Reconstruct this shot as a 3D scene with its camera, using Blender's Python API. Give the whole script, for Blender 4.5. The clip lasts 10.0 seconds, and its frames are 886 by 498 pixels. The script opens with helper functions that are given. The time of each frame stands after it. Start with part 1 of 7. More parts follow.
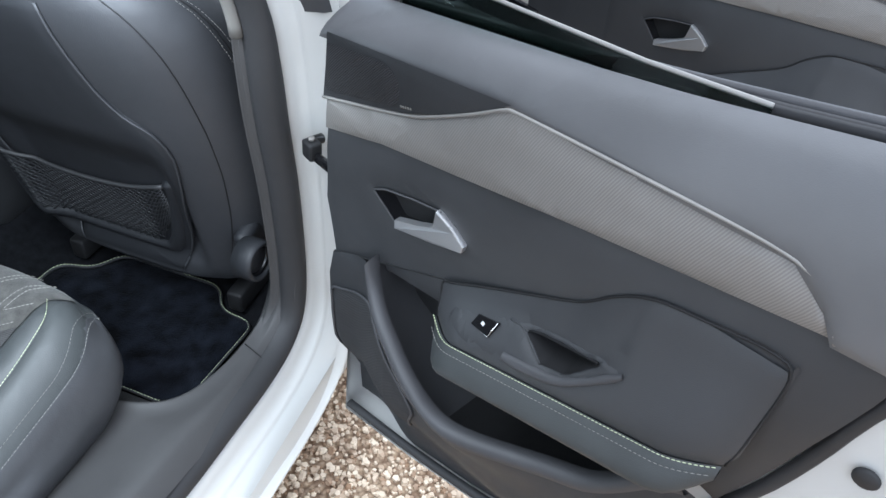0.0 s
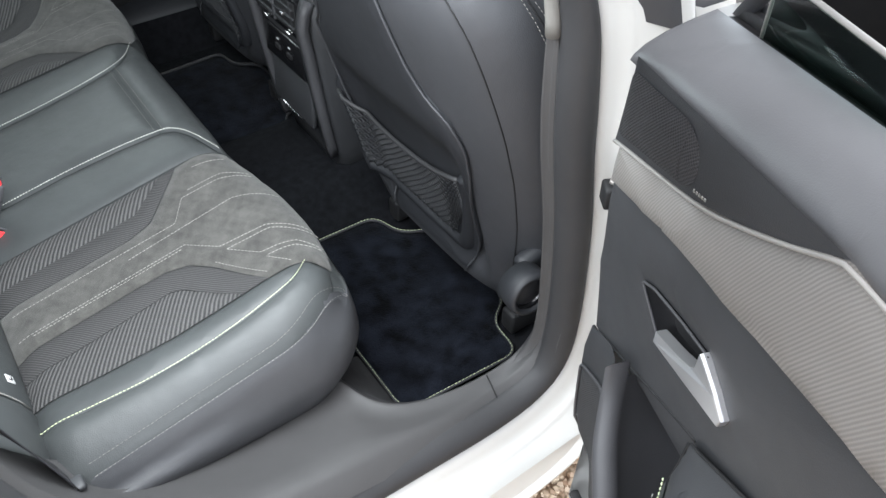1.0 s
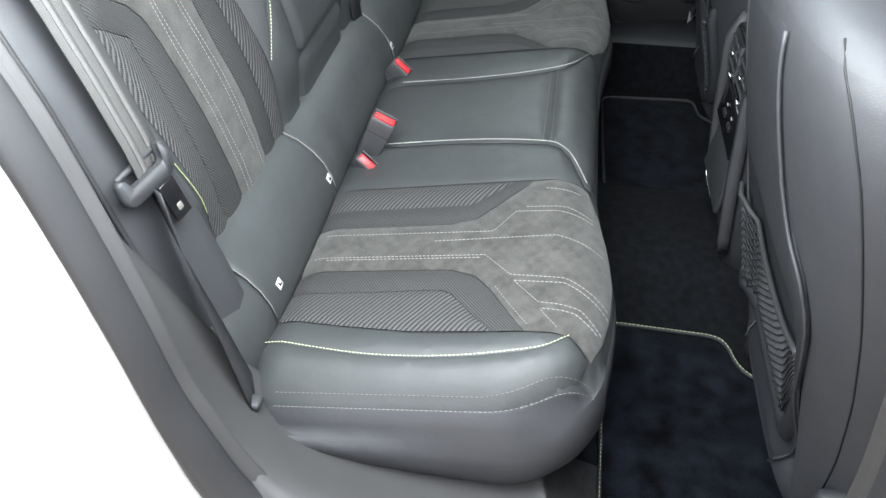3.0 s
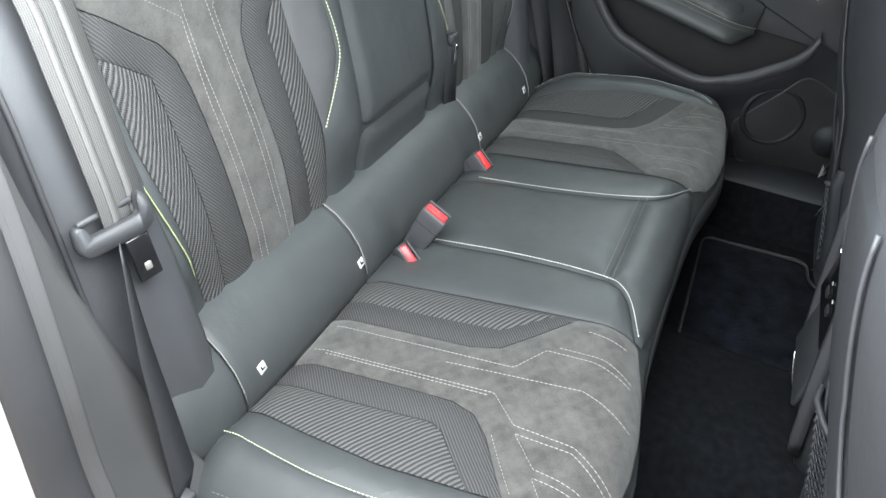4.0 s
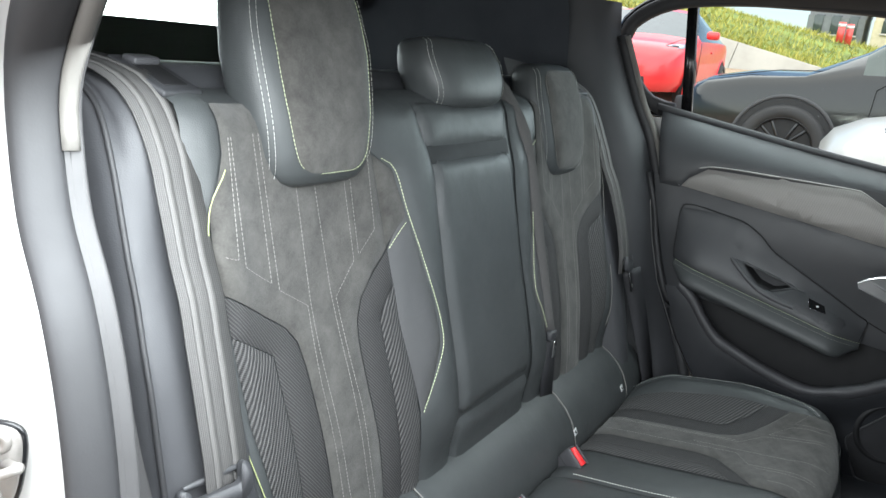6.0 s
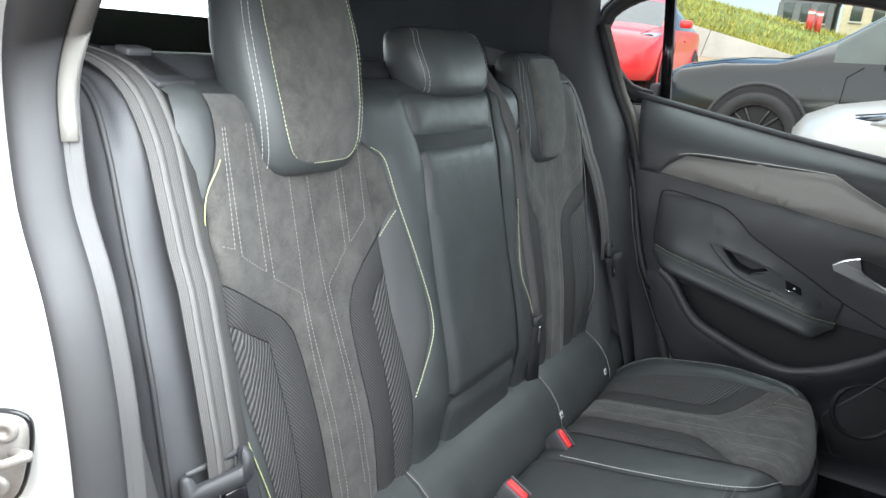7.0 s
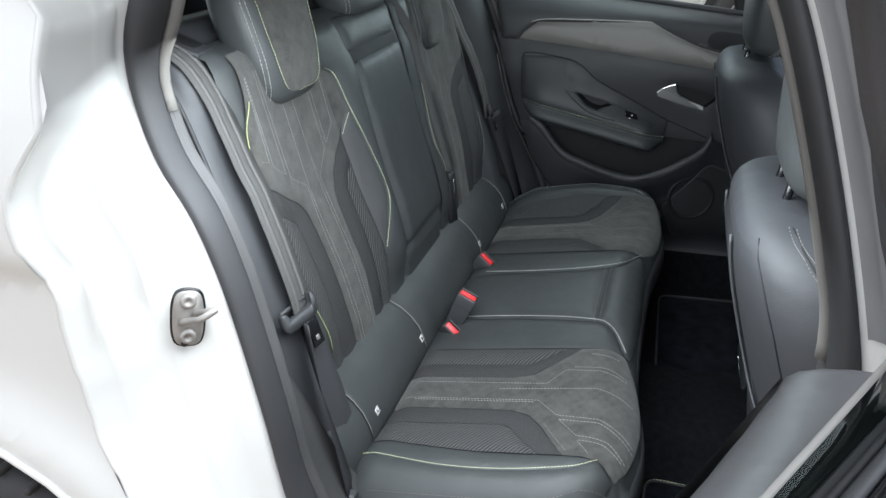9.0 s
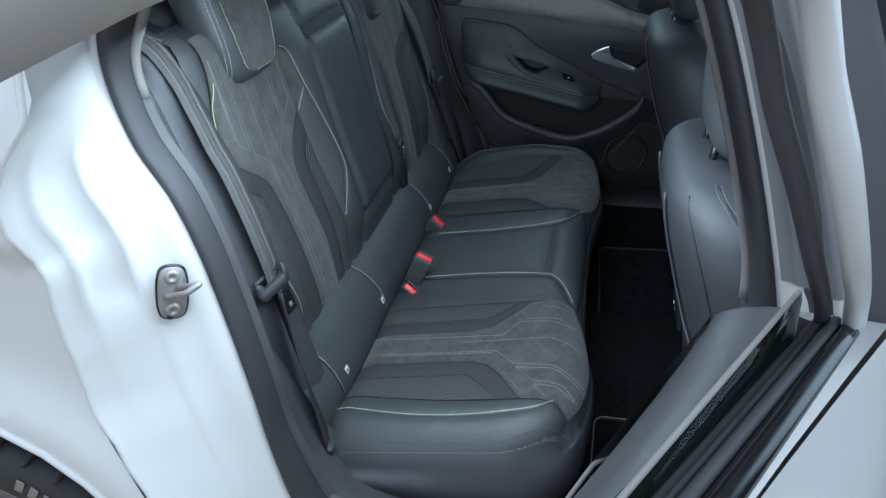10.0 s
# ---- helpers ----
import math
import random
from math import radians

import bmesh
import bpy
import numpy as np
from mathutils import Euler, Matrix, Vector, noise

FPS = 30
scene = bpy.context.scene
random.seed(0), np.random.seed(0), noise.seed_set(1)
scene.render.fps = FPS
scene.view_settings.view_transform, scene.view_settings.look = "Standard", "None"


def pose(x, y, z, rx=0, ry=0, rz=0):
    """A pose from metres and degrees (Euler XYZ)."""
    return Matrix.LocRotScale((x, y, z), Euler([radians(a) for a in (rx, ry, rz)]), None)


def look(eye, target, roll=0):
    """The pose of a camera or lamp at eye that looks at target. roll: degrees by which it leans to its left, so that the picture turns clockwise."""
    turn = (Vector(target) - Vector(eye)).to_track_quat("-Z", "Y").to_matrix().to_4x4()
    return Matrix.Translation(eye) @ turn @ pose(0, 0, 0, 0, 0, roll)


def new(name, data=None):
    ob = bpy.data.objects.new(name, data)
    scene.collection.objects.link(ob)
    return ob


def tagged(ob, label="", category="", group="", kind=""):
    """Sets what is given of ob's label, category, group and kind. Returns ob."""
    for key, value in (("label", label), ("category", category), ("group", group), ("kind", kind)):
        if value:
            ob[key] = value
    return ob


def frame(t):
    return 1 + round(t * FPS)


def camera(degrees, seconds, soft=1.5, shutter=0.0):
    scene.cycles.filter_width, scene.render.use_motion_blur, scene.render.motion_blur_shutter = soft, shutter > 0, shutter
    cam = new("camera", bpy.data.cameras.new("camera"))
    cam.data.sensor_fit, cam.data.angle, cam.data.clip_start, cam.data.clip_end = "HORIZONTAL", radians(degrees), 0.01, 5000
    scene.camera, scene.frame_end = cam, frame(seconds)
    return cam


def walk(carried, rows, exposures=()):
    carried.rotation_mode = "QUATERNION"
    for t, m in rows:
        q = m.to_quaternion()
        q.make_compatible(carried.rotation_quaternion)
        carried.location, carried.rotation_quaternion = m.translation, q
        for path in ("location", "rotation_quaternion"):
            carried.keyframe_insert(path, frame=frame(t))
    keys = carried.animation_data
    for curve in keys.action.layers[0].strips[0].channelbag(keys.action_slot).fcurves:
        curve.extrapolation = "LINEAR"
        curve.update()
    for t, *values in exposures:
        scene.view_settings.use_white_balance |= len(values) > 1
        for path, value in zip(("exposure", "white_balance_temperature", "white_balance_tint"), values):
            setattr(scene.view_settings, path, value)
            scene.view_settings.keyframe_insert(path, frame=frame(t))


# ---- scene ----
cam = camera(61.4, 10.0)
PATH = [
    (0, (-0.137, -1.329, 1.523), (1.301, -0.942, 0.188), 6.8),
    (0.5, (0.010, -1.280, 1.491), (1.216, -0.480, 0.110), 4.3),
    (1, (0.143, -1.312, 1.437), (0.974, -0.154, 0.035), -0.3),
    (1.5, (0.208, -1.295, 1.399), (0.728, 0.053, 0.016), -1.4),
    (2, (0.236, -1.283, 1.401), (0.457, 0.152, 0.026), -2.1),
    (2.2, (0.249, -1.285, 1.396), (0.35, 0.169, 0.027), -2.6),
    (3.3, (0.415, -1.162, 1.35), (0.068, 0.318, 0.051), 1.5),
    (3.5, (0.431, -1.119, 1.343), (0.021, 0.362, 0.062), 2.8),
    (4, (0.451, -1.054, 1.327), (-0.117, 0.462, 0.152), 6.3),
    (4.5, (0.455, -1.063, 1.329), (-0.303, 0.537, 0.398), 7.7),
    (5, (0.468, -1.073, 1.344), (-0.45, 0.553, 0.627), 6.5),
    (5.5, (0.479, -1.084, 1.35), (-0.516, 0.556, 0.782), 5.6),
    (5.7, (0.478, -1.086, 1.354), (-0.531, 0.557, 0.824), 5.5),
    (6.8, (0.463, -1.092, 1.349), (-0.507, 0.579, 0.832), 5.7),
    (7, (0.467, -1.111, 1.351), (-0.481, 0.565, 0.81), 5.3),
    (7.5, (0.462, -1.179, 1.362), (-0.403, 0.516, 0.748), 3.9),
    (8, (0.479, -1.275, 1.393), (-0.282, 0.438, 0.694), 2.0),
    (8.5, (0.505, -1.413, 1.431), (-0.145, 0.309, 0.647), 0.2),
    (9, (0.479, -1.526, 1.487), (-0.07, 0.192, 0.623), -1.4),
    (9.5, (0.46, -1.585, 1.525), (-0.001, 0.125, 0.595), -2.2),
    (10, (0.466, -1.609, 1.538), (0.083, 0.101, 0.573), -1.7),
]
EXPOSURE = [(0.0, 0.68, 5700, 7), (0.8, 1.05, 6250, 9), (2.0, 1.22, 6300, 9), (3.5, 1.38, 6300, 8), (4.5, 1.52, 6350, 8), (5.5, 1.12, 6300, 8), (7.0, 0.95, 6300, 8), (7.5, 0.95, 6300, 8), (8.2, 0.85, 6300, 8), (8.8, 0.50, 6250, 8), (9.4, 0.00, 5650, 4), (10.0, -0.22, 5250, 2)]
walk(cam, [(t, look(eye, target, roll)) for t, eye, target, roll in PATH], EXPOSURE)

# ---- light ----
world = bpy.data.worlds.new("sky")
scene.world = world
world.use_nodes = True
wn = world.node_tree.nodes
sky = wn.new("ShaderNodeTexSky")
sky.sky_type, sky.sun_disc = "NISHITA", False
sky.sun_elevation, sky.sun_rotation = radians(75.1), radians(166.0)
wn["Background"].inputs["Strength"].default_value = 0.11
world.node_tree.links.new(sky.outputs["Color"], wn["Background"].inputs["Color"])
sun = new("sun", bpy.data.lights.new("sun", "SUN"))
sun.data.energy, sun.data.angle, sun.data.color = 4.6, radians(150), (1.0, 0.96, 0.90)
sun.matrix_world = look((0.2, -0.8, 3.1), (0, 0, 0))


def sky_in_opening(name, at, target, size, watts, tint=(1.0, 0.99, 0.97)):
    """An area lamp that stands in for the sky's light in an opening of the car."""
    lamp = new(name, bpy.data.lights.new(name, "AREA"))
    lamp.data.shape, lamp.data.size, lamp.data.size_y, lamp.data.energy, lamp.data.color = "RECTANGLE", size[0], size[1], watts, tint
    lamp.matrix_world = look(at, target)


sky_in_opening("doorway_sky", (0.24, -0.69, 1.28), (0.12, -0.36, 0.40), (0.70, 0.40), 8.5, (0.95, 0.99, 1.0))
sky_in_opening("windscreen_sky", (1.62, 0.0, 1.30), (0.1, 0.0, 0.95), (1.25, 0.5), 3.8, (0.90, 0.97, 1.0))
sky_in_opening("far_window_sky", (0.25, 0.745, 1.375), (0.22, -0.3, 0.75), (0.55, 0.20), 1.7, (0.85, 0.98, 0.97))
sky_in_opening("rear_window_sky", (-1.06, 0.0, 1.34), (-0.3, 0.0, 1.05), (0.9, 0.22), 2.8, (0.90, 0.97, 1.0))


# ---- materials ----
def nodes_of(name, rgb, rough, metal=0.0):
    m = bpy.data.materials.new(name)
    m.use_nodes = True
    nt = m.node_tree
    p = nt.nodes["Principled BSDF"]
    p.inputs["Base Color"].default_value = (*rgb, 1)
    p.inputs["Roughness"].default_value = rough
    p.inputs["Metallic"].default_value = metal
    return m, nt, p


def ramp_to(nt, fac, socket, lo, hi, a=0.3, b=0.7):
    r = nt.nodes.new("ShaderNodeMapRange")
    r.inputs["From Min"].default_value, r.inputs["From Max"].default_value = a, b
    nt.links.new(fac, r.inputs["Value"])
    mix = nt.nodes.new("ShaderNodeMix")
    mix.data_type = "RGBA"
    mix.inputs["A"].default_value, mix.inputs["B"].default_value = (*lo, 1), (*hi, 1)
    nt.links.new(r.outputs["Result"], mix.inputs["Factor"])
    nt.links.new(mix.outputs["Result"], socket)
    return mix


def texture(nt, kind, scale, coord="Object", detail=2.0, stretch=None):
    tc = nt.nodes.new("ShaderNodeTexCoord")
    out = tc.outputs[coord]
    if stretch:
        mp = nt.nodes.new("ShaderNodeMapping")
        mp.inputs["Scale"].default_value = stretch
        nt.links.new(out, mp.inputs["Vector"])
        out = mp.outputs["Vector"]
    t = nt.nodes.new(kind)
    t.inputs["Scale"].default_value = scale
    if kind == "ShaderNodeTexNoise":
        t.inputs["Detail"].default_value = detail
    nt.links.new(out, t.inputs["Vector"])
    return t


def bump_from(nt, p, height, distance, strength=1.0, under=None):
    b = nt.nodes.new("ShaderNodeBump")
    b.inputs["Distance"].default_value, b.inputs["Strength"].default_value = distance, strength
    nt.links.new(height, b.inputs["Height"])
    if under:
        nt.links.new(under.outputs["Normal"], b.inputs["Normal"])
    nt.links.new(b.outputs["Normal"], p.inputs["Normal"])
    return b


def surface(name, rgb, rough, metal=0.0, grain=0, grain_depth=0.0002, mottle=0.15, mottle_scale=6.0, cell=False, rough_var=0.08, coat=0.0, sheen=0.0, soft=0.0):
    """A plain surface: fine grain in relief, and large soft variation of colour and gloss."""
    m, nt, p = nodes_of(name, rgb, rough, metal)
    big = texture(nt, "ShaderNodeTexNoise", mottle_scale, detail=4)
    lo, hi = [c * (1 - mottle) for c in rgb], [min(1, c * (1 + mottle)) for c in rgb]
    ramp_to(nt, big.outputs["Fac"], p.inputs["Base Color"], lo, hi)
    r = nt.nodes.new("ShaderNodeMapRange")
    r.inputs["To Min"].default_value, r.inputs["To Max"].default_value = max(0.02, rough - rough_var), min(1, rough + rough_var)
    nt.links.new(texture(nt, "ShaderNodeTexNoise", mottle_scale * 5, detail=3).outputs["Fac"], r.inputs["Value"])
    nt.links.new(r.outputs["Result"], p.inputs["Roughness"])
    under = None
    if soft:
        under = bump_from(nt, p, texture(nt, "ShaderNodeTexNoise", 16, detail=3).outputs["Fac"], soft, 0.5)
    if grain:
        g = texture(nt, "ShaderNodeTexVoronoi" if cell else "ShaderNodeTexNoise", grain)
        bump_from(nt, p, g.outputs["Distance" if cell else "Fac"], grain_depth, 0.6, under)
    p.inputs["Coat Weight"].default_value = coat
    p.inputs["Coat Roughness"].default_value = 0.05
    p.inputs["Sheen Weight"].default_value = sheen
    p.inputs["Sheen Roughness"].default_value = 0.5
    return m


def suede(name, lozenge):
    m, nt, p = nodes_of(name, (0.05, 0.048, 0.045), 0.95)
    a = texture(nt, "ShaderNodeTexNoise", 30, detail=5)
    a.inputs["Distortion"].default_value = 0.25
    a.inputs["Roughness"].default_value = 0.62
    b = texture(nt, "ShaderNodeTexNoise", 330, detail=4)
    b.inputs["Roughness"].default_value = 0.7
    mix = nt.nodes.new("ShaderNodeMath")
    mix.operation = "MULTIPLY_ADD"
    mix.inputs[1].default_value = 0.45
    nt.links.new(b.outputs["Fac"], mix.inputs[0])
    nt.links.new(a.outputs["Fac"], mix.inputs[2])
    fac = mix.outputs[0]
    tc = nt.nodes.new("ShaderNodeTexCoord")
    for angle in (38, -38):
        mp = nt.nodes.new("ShaderNodeMapping")
        mp.inputs["Rotation"].default_value = (0, 0, radians(angle))
        nt.links.new(tc.outputs["UV"], mp.inputs["Vector"])
        w = nt.nodes.new("ShaderNodeTexWave")
        w.inputs["Scale"].default_value = 2 * math.pi / 0.017 / 20
        w.inputs["Distortion"].default_value = 1.6
        w.inputs["Detail Scale"].default_value = 2.0
        nt.links.new(mp.outputs["Vector"], w.inputs["Vector"])
        add = nt.nodes.new("ShaderNodeMath")
        add.operation = "MULTIPLY_ADD"
        add.inputs[1].default_value = lozenge
        nt.links.new(w.outputs["Fac"], add.inputs[0])
        nt.links.new(fac, add.inputs[2])
        fac = add.outputs[0]
    ramp_to(nt, fac, p.inputs["Base Color"], (0.024, 0.0232, 0.0218), (0.082, 0.079, 0.073), 0.42 + lozenge, 1.05 + lozenge)
    f = texture(nt, "ShaderNodeTexNoise", 1100, detail=3)
    bump_from(nt, p, f.outputs["Fac"], 0.0005, 0.8)
    p.inputs["Sheen Weight"].default_value = 0.14
    p.inputs["Sheen Roughness"].default_value = 0.6
    return m


def ribbed(name, pitch, angle, dark, light, depth, cross=0.35):
    """Knitted cloth with ribs; the pattern lies in the panel's own plane, in metres."""
    m, nt, p = nodes_of(name, light, 0.8)
    tc = nt.nodes.new("ShaderNodeTexCoord")
    mp = nt.nodes.new("ShaderNodeMapping")
    mp.inputs["Rotation"].default_value = (0, 0, radians(angle))
    nt.links.new(tc.outputs["UV"], mp.inputs["Vector"])
    w = nt.nodes.new("ShaderNodeTexWave")
    w.inputs["Scale"].default_value = 2 * math.pi / pitch / 20
    w.inputs["Distortion"].default_value = 0.4
    w.inputs["Detail Scale"].default_value = 3
    nt.links.new(mp.outputs["Vector"], w.inputs["Vector"])
    w2 = nt.nodes.new("ShaderNodeTexWave")
    w2.bands_direction = "Y"
    w2.inputs["Scale"].default_value = 2 * math.pi / 0.0022 / 20
    nt.links.new(mp.outputs["Vector"], w2.inputs["Vector"])
    mul = nt.nodes.new("ShaderNodeMath")
    mul.operation = "MULTIPLY_ADD"
    mul.inputs[1].default_value, mul.inputs[2].default_value = cross, 0.0
    nt.links.new(w2.outputs["Fac"], mul.inputs[0])
    add = nt.nodes.new("ShaderNodeMath")
    nt.links.new(w.outputs["Fac"], add.inputs[0])
    nt.links.new(mul.outputs[0], add.inputs[1])
    ramp_to(nt, add.outputs[0], p.inputs["Base Color"], dark, light, 0.2, 1.1)
    bump_from(nt, p, add.outputs[0], depth, 0.8)
    return m


LEATHER = surface("black_leather", (0.041, 0.0445, 0.0455), 0.52, grain=700, grain_depth=0.00025, cell=True, mottle=0.12, mottle_scale=9, soft=0.004)
LEATHER_SIDE = surface("matt_leather", (0.042, 0.043, 0.047), 0.58, grain=600, grain_depth=0.0002, cell=True, mottle=0.12, soft=0.004)
# matt leather again for the front seats, cabin shade darkened into its colour
LEATHER_FRONT = surface("shaded_seat_leather", (0.033, 0.034, 0.038), 0.58, grain=600, grain_depth=0.0002, cell=True, mottle=0.12, soft=0.004)
LEATHER_GREY = surface("grey_leather", (0.062, 0.062, 0.064), 0.5, grain=700, grain_depth=0.0002, cell=True, mottle=0.08, soft=0.004)
SUEDE = suede("suede", 0.02)
SUEDE_SEAT = suede("embossed_suede", 0.055)
MESH_COARSE = ribbed("ribbed_cloth", 0.0062, 32, (0.012, 0.012, 0.013), (0.082, 0.080, 0.079), 0.0012)
MESH_FINE = ribbed("fine_ribbed_cloth", 0.0034, -38, (0.012, 0.012, 0.013), (0.055, 0.053, 0.053), 0.0006)
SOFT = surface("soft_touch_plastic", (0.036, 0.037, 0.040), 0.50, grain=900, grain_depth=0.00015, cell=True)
# the open doors' pad plastic, with sky light put into its paler colour
SOFT_SKYLIT = surface("skylit_soft_plastic", (0.125, 0.126, 0.131), 0.36, grain=900, grain_depth=0.0001, cell=True)
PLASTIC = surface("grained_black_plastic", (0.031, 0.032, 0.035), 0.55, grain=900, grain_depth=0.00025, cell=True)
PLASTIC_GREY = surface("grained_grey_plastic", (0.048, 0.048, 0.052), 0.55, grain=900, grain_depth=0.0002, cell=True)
# for seat shells; on the far door and sill it paints their shade
SHELL_BLACK = surface("black_shell_and_shade", (0.015, 0.016, 0.019), 0.6, grain=900, grain_depth=0.0002, cell=True)
GLOSS = surface("gloss_black_plastic", (0.008, 0.008, 0.009), 0.18)
# black plastic; in hollows and gaps the near-black stands for shade
CAVITY = surface("black_plastic_and_shade", (0.006, 0.006, 0.007), 0.7)
RUBBER = surface("rubber_seal", (0.026, 0.026, 0.028), 0.62, grain=300, grain_depth=0.0002)
SILL = surface("sill_plastic", (0.048, 0.047, 0.048), 0.6, grain=1400, grain_depth=0.0003)
FLOCK = surface("flocked_seal", (0.145, 0.138, 0.127), 0.9, grain=1500, grain_depth=0.0005)
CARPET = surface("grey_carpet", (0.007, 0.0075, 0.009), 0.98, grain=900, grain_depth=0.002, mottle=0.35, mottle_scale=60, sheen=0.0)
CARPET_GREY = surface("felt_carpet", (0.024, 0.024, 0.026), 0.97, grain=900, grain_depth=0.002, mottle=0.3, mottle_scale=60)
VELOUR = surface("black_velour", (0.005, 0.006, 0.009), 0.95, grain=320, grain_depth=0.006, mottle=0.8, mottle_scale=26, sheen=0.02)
PAINT = surface("white_car_paint", (0.585, 0.583, 0.567), 0.42, mottle=0.015, mottle_scale=2, rough_var=0.05, coat=0.25)
STITCH = surface("white_thread", (0.62, 0.63, 0.58), 0.8, mottle=0.1)
CORD_GREEN = surface("green_cord", (0.34, 0.38, 0.17), 0.7, mottle=0.1)
STITCH_GREEN = surface("green_thread", (0.52, 0.57, 0.36), 0.75, mottle=0.1)
STITCH_MID = surface("pale_grey_thread", (0.38, 0.38, 0.37), 0.8, mottle=0.1)
STITCH_DIM = surface("grey_thread", (0.21, 0.205, 0.19), 0.8, mottle=0.1)
CHROME = surface("satin_chrome", (0.75, 0.75, 0.76), 0.16, 1.0, mottle=0.03, rough_var=0.04)
SATIN = surface("brushed_satin_metal", (0.56, 0.56, 0.57), 0.30, 0.75, mottle=0.04, rough_var=0.05)
STEEL = surface("galvanised_steel", (0.27, 0.255, 0.24), 0.5, 0.55, grain=300, grain_depth=0.0002, mottle=0.2, mottle_scale=40)
RED = surface("red_button_plastic", (0.80, 0.025, 0.03), 0.4)
TRIM = ribbed("woven_trim_cloth", 0.0030, 28, (0.20, 0.19, 0.18), (0.27, 0.257, 0.243), 0.00022, 0.1)
TRIM_EDGE = surface("pale_trim_edge", (0.27, 0.26, 0.245), 0.45)
MATT_GREY = surface("matt_grey_plastic", (0.165, 0.165, 0.17), 0.5)
SPEAKER = ribbed("speaker_cloth", 0.0026, 45, (0.003, 0.003, 0.004), (0.030, 0.030, 0.033), 0.0008, 0.8)
WEBBING = ribbed("belt_webbing", 0.0024, 0, (0.050, 0.0485, 0.048), (0.082, 0.079, 0.077), 0.0003)
WEBBING_PALE = ribbed("satin_webbing", 0.0024, 0, (0.072, 0.070, 0.068), (0.108, 0.104, 0.101), 0.0002)
WEBBING_DARK = surface("dark_webbing", (0.022, 0.022, 0.025), 0.6, grain=900, grain_depth=0.0003)
TAG = surface("white_print", (0.58, 0.58, 0.58), 0.5)
HEADLINE = surface("dark_headlining", (0.030, 0.032, 0.037), 0.95, grain=700, grain_depth=0.0004)
TYRE = surface("tyre_rubber", (0.022, 0.022, 0.023), 0.75, grain=200, grain_depth=0.0004)
for node in TRIM.node_tree.nodes:
    if node.type == "BSDF_PRINCIPLED":
        node.inputs["Metallic"].default_value, node.inputs["Roughness"].default_value = 0.2, 0.5
for fibre, gloss in ((CARPET, 0.1), (VELOUR, 0.05), (SUEDE, 0.2), (SUEDE_SEAT, 0.2), (HEADLINE, 0.2)):
    next(n for n in fibre.node_tree.nodes if n.type == "BSDF_PRINCIPLED").inputs["Specular IOR Level"].default_value = gloss
ALLOY = surface("alloy", (0.35, 0.35, 0.36), 0.35, 0.9)


def glass(name, rgb, alpha_rough=0.0, ior=1.15):
    m, nt, p = nodes_of(name, rgb, alpha_rough)
    p.inputs["Transmission Weight"].default_value = 1.0
    p.inputs["IOR"].default_value = ior
    return m


GLASS = glass("window_glass", (0.92, 0.97, 0.87), 0.0, 1.01)
GLASS_TINT = glass("green_tinted_glass", (0.32, 0.42, 0.39), 0.0, 1.12)


# ---- shaping tools ----
def smooth_line(pts, step=0.02, closed=False):
    """A Catmull-Rom line through the points, at about even steps."""
    P_ = [Vector(p) for p in pts]
    n = len(P_)
    out = []
    for i in range(n if closed else n - 1):
        p1, p2 = P_[i], P_[(i + 1) % n]
        p0 = P_[i - 1] if (closed or i > 0) else p1 + (p1 - p2)
        p3 = P_[(i + 2) % n] if (closed or i + 2 < n) else p2 + (p2 - p1)
        k = max(1, int(round((p2 - p1).length / step)))
        for j in range(k):
            t = j / k
            out.append(0.5 * (2 * p1 + (p2 - p0) * t + (2 * p0 - 5 * p1 + 4 * p2 - p3) * t * t + (3 * p1 - p0 - 3 * p2 + p3) * t ** 3))
    if not closed:
        out.append(P_[-1].copy())
    return out


def rounded(poly, r=0.02, n=4):
    """The polygon with its corners rounded off."""
    out = []
    m = len(poly)
    for i in range(m):
        a, b, c = Vector(poly[i - 1]), Vector(poly[i]), Vector(poly[(i + 1) % m])
        d1, d2 = min(r, (a - b).length * 0.45), min(r, (c - b).length * 0.45)
        p, q = b + (a - b).normalized() * d1, b + (c - b).normalized() * d2
        for j in range(n + 1):
            t = j / n
            out.append(tuple((1 - t) ** 2 * p + 2 * t * (1 - t) * b + t * t * q))
    return out


def finish(name, bm, mat, parent=None, label="", smooth=True):
    me = bpy.data.meshes.new(name)
    bm.to_mesh(me)
    bm.free()
    me.materials.append(mat)
    if smooth:
        me.polygons.foreach_set("use_smooth", [True] * len(me.polygons))
    ob = new(name, me)
    if parent:
        ob.parent = parent
        ob.matrix_parent_inverse = Matrix.Identity(4) if parent.get("local") else parent.matrix_basis.inverted()
        if parent.parent and not parent.get("local"):
            ob.matrix_parent_inverse = Matrix.Identity(4)
        if parent.get("local"):
            ob["local"] = 1
    if label:
        ob["label"] = label
    if name.endswith("stitching"):
        ob["kind"] = "stuff"
    return ob


part = finish


def thing(name, label, category, at=(0, 0, 0), group="", kind="", local=None):
    """The Empty of a thing at its base; with local, its parts are shaped in that pose."""
    ob = new(name)
    ob.empty_display_size = 0.05
    ob.matrix_basis = local if local else Matrix.Translation(at)
    if local:
        ob["local"] = 1
    return tagged(ob, label, category, group, kind)


def recalc(bm):
    bmesh.ops.recalc_face_normals(bm, faces=bm.faces[:])
    return bm


